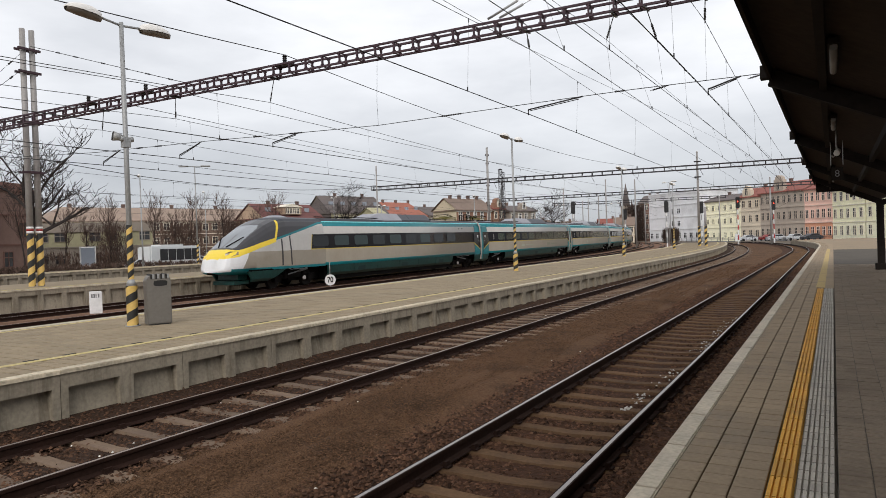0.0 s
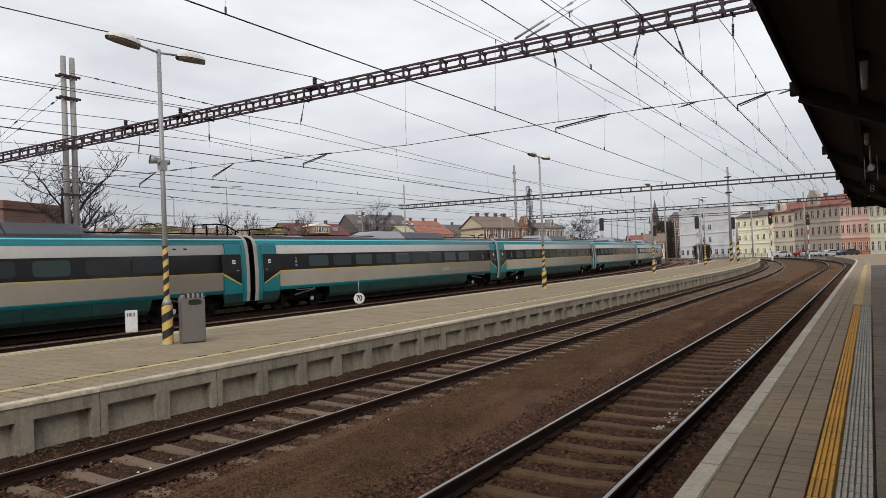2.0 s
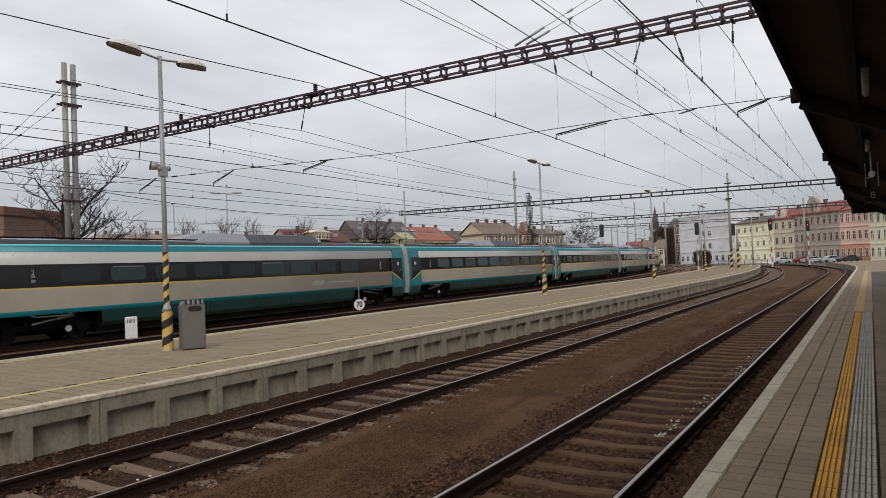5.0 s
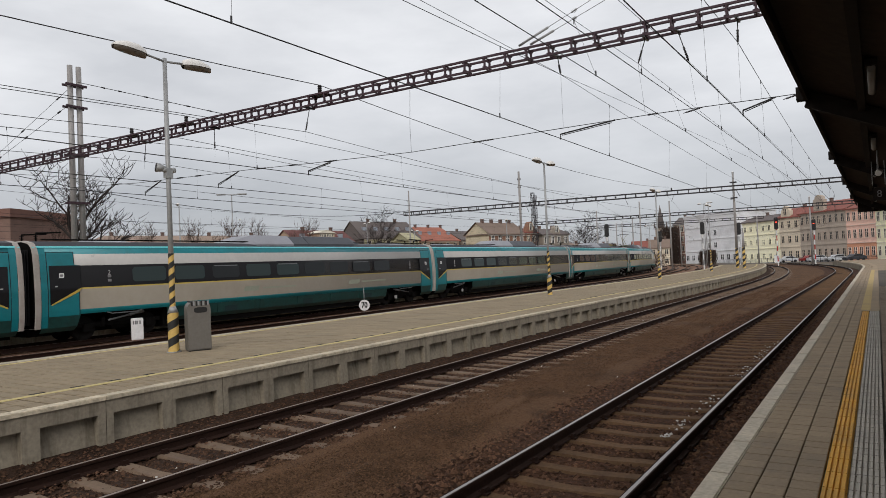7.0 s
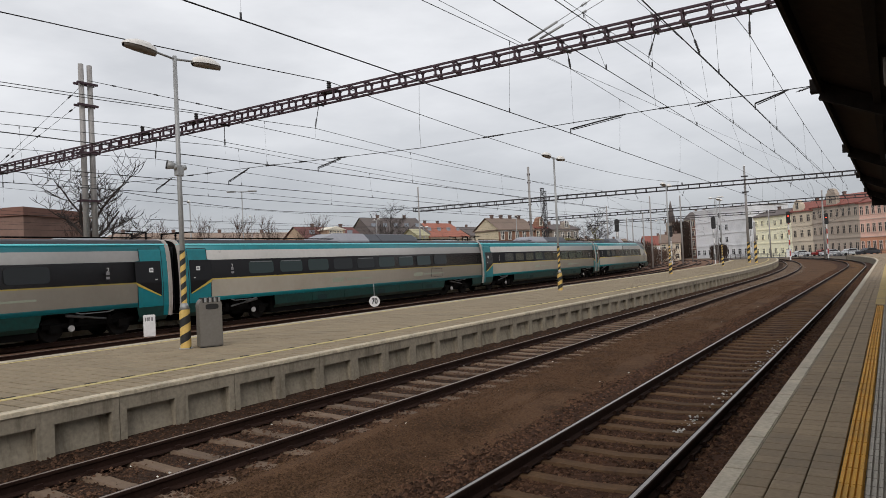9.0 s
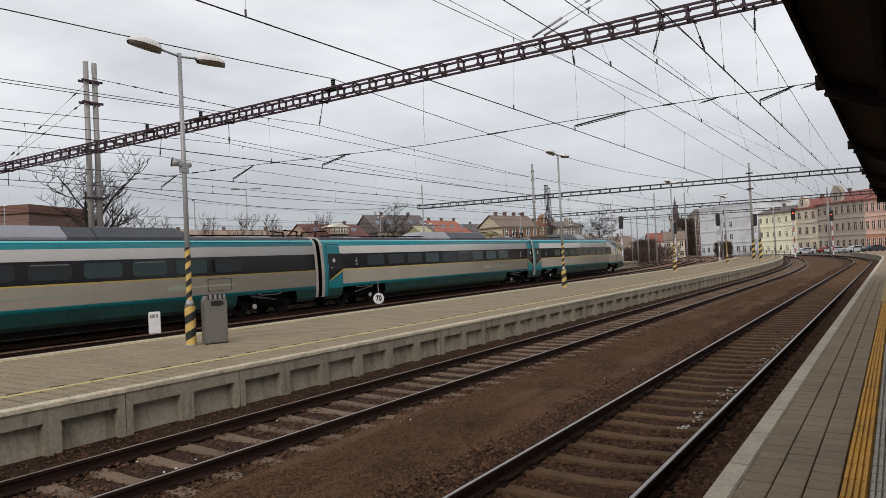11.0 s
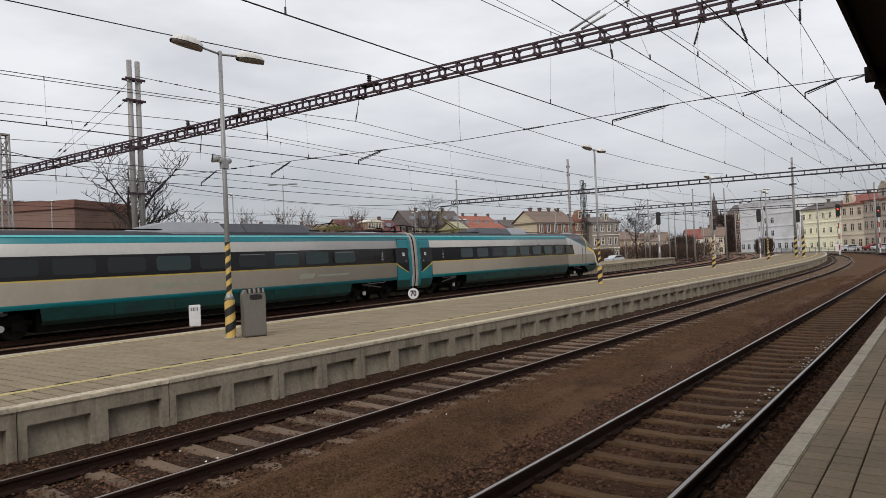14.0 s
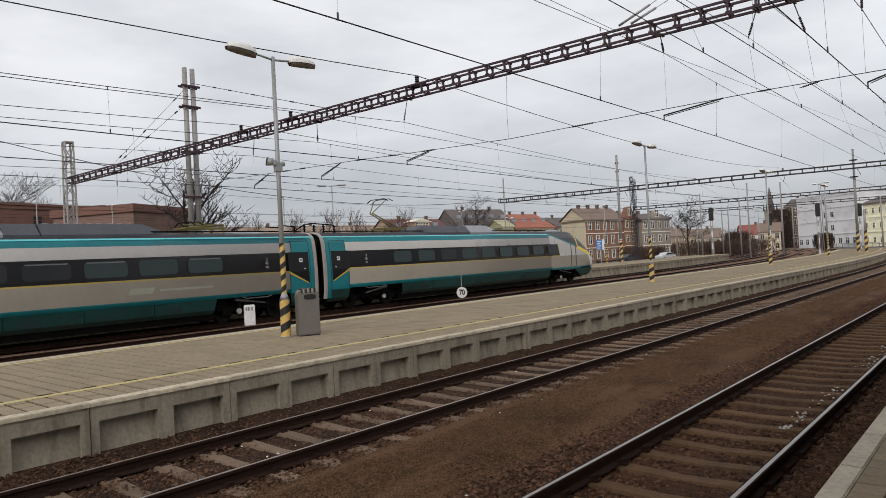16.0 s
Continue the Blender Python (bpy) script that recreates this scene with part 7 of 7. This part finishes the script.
M_HEDGE = mat("brown_winter_hedge", lin(78, 60, 50), 0.95, var=0.35, big=0.5, fine=4, bump=0, piece=0.35)
brush("hedge", "long brown leafless hedge along the yard", [(-95.0, 18.0), (-85.9, 40.7), (-74.7, 58.8), (-68.0, 76.0), (-62.0, 100.0)], 0.9, 1.3, 13000, 4)
brush("bushes", "brown leafless bushes before the houses", [(-96.0, 50.0), (-100.0, 62.0), (-96.0, 84.0), (-92.0, 96.0)], 2.4, 3.2, 2000, 5)
brush("bushes", "brown leafless shrubs before the brick house", [(-66.0, 128.0), (-63.5, 141.0)], 1.2, 3.2, 2600, 15)
brush("bushes", "brown leafless bushes beyond the yard", [(-59.6, 153.6), (-52.2, 156.4)], 2.6, 3.8, 2600, 6)

brush("bushes", "rounded brown leafless trees behind the street", [(-101.5, 63.0), (-101.0, 66.0)], 1.6, 7.5, 1500, 7)
brush("bushes", "rounded brown leafless trees before the long roof", [(-100.0, 73.0), (-98.0, 79.0)], 1.6, 7.5, 2300, 8)
brush("bushes", "rounded brown leafless trees beside the maroon house", [(-98.0, 84.0), (-99.0, 96.0)], 2.0, 8.0, 3300, 9)
brush("bushes", "dense dark brown treetop beside the spire", [(-67.5, 240.0), (-65.5, 241.0)], 2.6, 13.5, 12000, 10)

brush("bushes", "brown leafless thicket between the houses and the yard", [(-74.0, 165.0), (-66.0, 172.0), (-58.0, 176.0), (-53.0, 178.0)], 3.0, 4.2, 5000, 12)
brush("bushes", "dense rounded brown tree at the yard's end", [(-55.5, 161.0), (-53.5, 162.0)], 2.4, 5.6, 4000, 13)
brush("bushes", "dark dense bush beside the pale office", [(-46.0, 200.0), (-44.6, 200.6)], 1.6, 4.6, 5000, 14)
brush("bushes", "far brown leafless trees along the yard's end", [(-116.0, 196.0), (-92.0, 226.0), (-70.0, 246.0)], 3.0, 8.0, 6500, 11)

# ---- street: bus, cars, road ----
M_ROAD = mat("wet_street_asphalt", lin(96, 96, 98), 0.7, var=0.15, big=0.3, fine=8, bump=0.1)
M_BUS = mat("white_bus_paint", lin(206, 208, 208), 0.4, var=0.06, big=1.0, bump=0)
M_CAR_WHITE = mat("white_car_paint", lin(200, 202, 206), 0.3, var=0.05, bump=0)
M_CAR_DARK = mat("dark_car_paint", lin(60, 62, 70), 0.3, var=0.05, bump=0)
M_CAR_RED = mat("red_car_paint", lin(140, 40, 38), 0.3, var=0.05, bump=0)
M_TYRE = mat("black_tyre", lin(26, 26, 27), 0.8, var=0.1, bump=0)


def road():
    bm = bmesh.new()
    v = [bm.verts.new(c) for c in ((-45, 196, -0.29), (12, 140, -0.29), (18, 150, -0.29), (-30, 198, -0.29))]
    bm.faces.new(v)
    ob = part("road", bm, M_ROAD)
    tagged(ob, "grey wet street before the town houses", "road", kind="structure")


road()


def street_railing():
    """A grey railing along the pavement before the houses."""
    ob = thing("street_railing", "grey metal railing along the street before the houses", "railing")
    a, b = Vector((-40.0, 189.0, -0.3)), Vector((-4.0, 157.0, -0.3))
    n = 24
    for i in range(n + 1):
        bm = bmesh.new()
        q = a.lerp(b, i / n)
        tube_into(bm, q, q + Vector((0, 0, 1.15)), 0.05, n=6)
        part("post", bm, M_GANTRY_GREY, ob)
    for z in (0.5, 0.8, 1.1):
        bm = bmesh.new()
        bar_into(bm, a + Vector((0, 0, z)), b + Vector((0, 0, z)), 0.06)
        part("rail", bm, M_GANTRY_GREY, ob)


street_railing()


def bus(x, y, turn):
    ob = thing("city_bus", "white city bus with dark windows on the street behind the hedge", "bus", m=Matrix.Translation((x, y, -0.3)) @ Matrix.Rotation(radians(turn), 4, "Z"))
    bm = bmesh.new()
    box_into(bm, -4.6, 4.6, -1.25, 1.25, 0.35, 3.1)
    bmesh.ops.bevel(bm, geom=list(bm.edges), offset=0.18, segments=2, affect="EDGES")
    part("body", bm, M_BUS, ob)
    for q in range(5):
        bm = bmesh.new()
        box_into(bm, -3.0 + 1.45 * q, -3.0 + 1.45 * q + 1.36, -1.27, -1.2, 1.15, 2.7)
        part("window", bm, M_PANE, ob)
    for q in (-3.0, 2.4):
        bm = bmesh.new()
        tube_into(bm, (q, -1.3, 0.48), (q, -1.0, 0.48), 0.48, n=18)
        part("wheel", bm, M_TYRE, ob)
    bm = bmesh.new()
    box_into(bm, -2.5, 1.5, -0.9, 0.9, 3.0, 3.3)
    part("roof_unit", bm, M_BUS, ob)


bus(-81.6, 60.6, 98)


def billboard(x, y, turn):
    ob = thing("billboard", "framed pale street billboard on two posts", "sign", m=Matrix.Translation((x, y, -0.3)) @ Matrix.Rotation(radians(turn), 4, "Z"))
    bm = bmesh.new()
    for k in (-0.85, 0.85):
        bar_into(bm, (k, 0, 0), (k, 0, 3.3), 0.12)
    part("post", bm, M_GALV, ob)
    bm = bmesh.new()
    box_into(bm, -0.95, 0.95, -0.05, 0.05, 0.75, 3.35)
    part("frame", bm, M_WHITE, ob)
    bm = bmesh.new()
    box_into(bm, -0.8, 0.8, -0.07, -0.052, 0.9, 3.2)
    part("poster", bm, mat("grey_blue_poster", lin(120, 126, 136), 0.6, var=0.1, big=0.8, bump=0), ob)


billboard(-86.7, 51.8, 58)


def parked_car(x, y, turn, paint, label):
    ob = thing("parked_car", label, "car", "cars in the street", m=Matrix.Translation((x, y, -0.29)) @ Matrix.Rotation(radians(turn), 4, "Z"))
    bm = bmesh.new()
    prof = [(-2.1, 0.3), (-2.15, 0.75), (-1.9, 0.92), (-1.1, 0.98), (-0.5, 1.42), (0.9, 1.46), (1.6, 1.02), (2.1, 0.9), (2.15, 0.5), (2.1, 0.3)]
    f0 = [bm.verts.new((p, -0.85, q)) for p, q in prof]
    f1 = [bm.verts.new((p, 0.85, q)) for p, q in prof]
    bm.faces.new(f0)
    bm.faces.new(f1[::-1])
    for i in range(len(prof)):
        bm.faces.new((f0[i], f1[i], f1[(i + 1) % len(prof)], f0[(i + 1) % len(prof)]))
    part("body", bm, paint, ob)
    for sy in (-0.87, 0.87):
        bm = bmesh.new()
        bm.faces.new([bm.verts.new((p, sy, q)) for p, q in ((-0.95, 1.0), (-0.45, 1.36), (0.85, 1.39), (1.4, 1.02))])
        part("side_window", bm, M_PANE, ob)
        for q in (-1.3, 1.35):
            bm = bmesh.new()
            tube_into(bm, (q, sy * 0.9, 0.31), (q, sy * 1.02, 0.31), 0.31, n=16)
            part("wheel", bm, M_TYRE, ob)


for x, y, tn, pt, lb in ((-22.0, 175.5, 30, M_CAR_WHITE, "white parked car in the street"), (-15.5, 171.5, 30, M_CAR_WHITE, "white parked car in the street"),
                         (-17.6, 176.5, 40, M_CAR_RED, "red parked car in the street"), (-11.5, 166.5, 35, M_CAR_WHITE, "white parked car in the street"),
                         (-8.0, 163.0, 40, M_CAR_DARK, "dark parked car in the street"), (-82.0, 56.5, 58, M_CAR_WHITE, "white parked car behind the hedge"),
                         (-90.0, 71.5, 58, M_CAR_WHITE, "white parked car behind the hedge"), (-57.0, 128.0, 75, M_CAR_WHITE, "white parked car by the yard"), (-62.0, 122.0, 75, M_CAR_DARK, "dark parked car by the yard")):
    parked_car(x, y, tn, pt, lb)


def street_lamp(x, y, h, double, label="slim grey lamp post in the yard"):
    ob = thing("street_lamp", label, "street lamp", "yard lamps", m=Matrix.Translation((x, y, -0.3)) @ Matrix.Rotation(radians(60), 4, "Z"))
    bm = bmesh.new()
    tube_into(bm, (0, 0, 0), (0, 0, h), 0.08, 0.05, n=8)
    part("post", bm, M_GALV, ob)
    for k in ((-1, 1) if double else (1,)):
        bm = bmesh.new()
        tube_into(bm, (0, 0, h - 0.05), (0, k * 0.9, h + 0.1), 0.03, n=6)
        part("arm", bm, M_GALV, ob)
        head = part("lamp_head", HEAD_TOP, M_LAMP_WHITE, ob, m=pose(0, k * 0.8, h + 0.08, 0, 0, 90 * k))
        part("diffuser", HEAD_LOW, M_LAMP_GLASS, head)


for x, y, h, dbl in ((-57.6, 39.8, 9.6, False), (-85.1, 69.7, 11.2, False), (-77.9, 91.3, 10.6, True), (-52.0, 132.0, 9.0, True), (-46.0, 150.0, 9.5, True), (-33.4, 146.2, 13.2, True), (-26.5, 117.0, 11.0, True), (-99.0, 30.0, 15.5, False), (-90.0, 36.0, 11.6, False)):
    street_lamp(x, y, h, dbl)


def blue_board():
    ob = thing("information_board", "blue board with white bars beside the far platform", "sign", m=Matrix.Translation((-43.7, 78.6, 0)) @ Matrix.Rotation(radians(25), 4, "Z"))
    bm = bmesh.new()
    box_into(bm, -0.55, 0.40, -0.05, 0.05, 2.35, 3.6)
    part("panel", bm, mat("blue_sign_paint", lin(66, 122, 186), 0.5, var=0.08, bump=0), ob)
    bm = bmesh.new()
    for i in range(4):
        box_into(bm, -0.45, -0.05 + 0.12 * (i % 2), -0.06, -0.05, 2.48 + 0.28 * i, 2.58 + 0.28 * i)
    box_into(bm, 0.20, 0.46, -0.065, -0.055, 2.30, 3.65)
    part("bars", bm, M_WHITE, ob)
    bm = bmesh.new()
    tube_into(bm, (0, 0, -0.3), (0, 0, 2.36), 0.05, n=8)
    part("post", bm, M_GALV, ob)


blue_board()

# ---- paving, piece by piece ----
tactile("yellow_tile", M_YELLOW_TILE, 0.402, 0.238, 4, -8.1, 21.3, 0.4)
tactile("grey_tile", M_GREY_TILE, 0.236, 0.0, 6, -8.1, 21.3, 0.2)
paved(platform_1, "paver", M_PAVER_NEAR, 0.404, 1.01, -8, P1_END, 0.2, 0.2, P1_TOP, (3.5, 22, 0, 2), 0.009, 0.006)
paved(platform_2, "deck_slab", M_PAVER, 10.40, P2_FAR - 0.36, -8, P2_END, 0.25, 0.5, P2_TOP, (4, 11, 9, 15), 0.006, 0.034)
paved(platform_2, "edge_paver", M_PAVER, P2_NEAR + 0.205, 10.40, -8, P2_END, 0.25, 0.33, P2_TOP, (4, 22, 9, 15), 0.022, 0.038)
stripe(platform_1, "faded_strip", M_FADED, 0.33, 0.22, 21.8, 62, P1_TOP + 0.001)
stripe(platform_2, "yellow_line", M_YELLOW_LINE, 10.30, 0.15, -8, P2_END, P2_TOP + 0.002)
stripe(platform_2, "far_yellow_line", M_YELLOW_LINE, 14.95, 0.12, -8, P2_END, P2_TOP + 0.002)
bm = bmesh.new()
box_into(bm, -0.035, 0.035, -0.10, 0.10, -0.004, 0.004)
DRAIN = finish(bm, "drain_slot")
for i in range(90):
    part("drain_slot", DRAIN, M_JOINT, platform_2, "dark drain slot beside the yellow line" if i == 0 else "", m=at(1.5 + 0.6 * i, 10.44, P2_TOP + 0.002))
# block paving in the shade tone, laid only as far as the canopy
paved(platform_1, "shade_paver", M_SHADE_PAVER, -3.006, -0.006, 2.5, 35.5, 0.1, 0.2, P1_TOP + 0.006, (3.4, 6.5, -1.2, 0), 0.005, 0.004, True)
# ---- loose ballast stones and pale chips ----
def stones(name, label, count, offs, s0, s1, size, level, material, seed, parent_kind="stuff", keep=None, plan=plan_a, heights=None):
    rnd = random.Random(seed)
    verts, faces = [], []
    for _ in range(count):
        k = rnd.random() ** 1.6
        s = s0 + (s1 - s0) * k
        o = rnd.uniform(*offs)
        if keep and not keep(s, o, rnd):
            continue
        x, y, _ = plan(s, o)
        r = rnd.uniform(*size)
        z = float(np.interp(o, heights[0], heights[1])) if heights else level
        n0 = len(verts)
        a = rnd.uniform(0, 6.28)
        for i in range(4):
            b = a + i * 1.571 + rnd.uniform(-0.4, 0.4)
            q = r * rnd.uniform(0.7, 1.15)
            verts.append((x + q * math.cos(b), y + q * math.sin(b), z + rnd.uniform(-0.25, 0.35) * r))
        verts.append((x + rnd.uniform(-0.3, 0.3) * r, y + rnd.uniform(-0.3, 0.3) * r, z + r * rnd.uniform(0.45, 0.9)))
        for i in range(4):
            faces.append((n0 + i, n0 + (i + 1) % 4, n0 + 4))
    me = bpy.data.meshes.new(name)
    me.from_pydata(verts, [], faces)
    me.update()
    ob = part(name, me, material)
    return tagged(ob, label, "stones", kind=parent_kind)


stones("ballast_stones", "loose dark brown ballast stones of the near track", 52000, (1.2, 4.6), 3.0, 70, (0.018, 0.042), -0.225, M_STONE, 1, heights=((1.2, 1.85, 2.02, 2.8, 3.6, 3.78, 4.4), (-0.19, -0.15, -0.20, -0.22, -0.20, -0.15, -0.18)))
stones("ballast_stones", "loose brown stones along the second track", 36000, (6.3, 9.16), 2.0, 70, (0.014, 0.038), -0.205, M_STONE_DULL, 2, heights=((6.25, 6.6, 6.8, 8.2, 8.6, 8.95, 9.3), (-0.16, -0.175, -0.195, -0.195, -0.18, -0.115, -0.055)))
stones("ballast_stones", "brown stones heaped over the ends and edges of the pale sleepers", 15000, (6.35, 9.0), 2.0, 60, (0.014, 0.034), -0.15, M_STONE_DULL, 8, keep=lambda s, o, r: math.sin(o * 5.1 + s * 3.7) + math.sin(s * 1.9 - o * 2.3) + r.uniform(-0.8, 0.8) > 0.5 or o < 6.75 or o > 8.75)
stones("gravel", "fine rust-brown gravel between the tracks", 80000, (4.25, 6.5), 3.0, 50, (0.007, 0.019), -0.15, M_GRAVEL, 3, heights=((4.25, 4.45, 5.0, 5.9, 6.25, 6.6), (-0.20, -0.19, -0.115, -0.125, -0.16, -0.175)))
stones("pale_chips", "scattered pale stone chips between the rails", 170, (2.2, 2.75), 9.0, 12.0, (0.012, 0.035), -0.17, M_PALE_STONE, 4, keep=lambda s, o, r: abs(o - 2.42 + (s - 10.2) * 0.02) < 0.09 * r.random() + 0.03)
stones("pale_chips", "scattered pale stone chips farther along the rails", 150, (2.0, 2.6), 14.0, 20.0, (0.012, 0.032), -0.17, M_PALE_STONE, 5, keep=lambda s, o, r: abs(o - 2.3) < 0.18 * r.random() + 0.05)
stones("pale_chips", "few pale stones and litter on the gravel", 60, (4.3, 8.9), 4.0, 30.0, (0.010, 0.026), -0.15, M_PALE_STONE, 6)
# ---- what moves ----
def motions():
    start = 0.0
    for ob, length, turn in CARS:
        rows = []
        for i in range(33):
            t = i * 0.5
            mid = train_head(t) + (1.65 if i == 0 else 0.85) + start + length / 2
            a = Vector(plan_b(mid - 9.5, T4)[:2])
            b = Vector(plan_b(mid + 9.5, T4)[:2])
            d = b - a
            yaw = math.degrees(math.atan2(d.y, d.x)) - 90 + turn
            c = (a + b) / 2
            rows.append((t, pose(c.x, c.y, 0, 0, 0, yaw)))
        walk(ob, rows)
        start += length


motions()
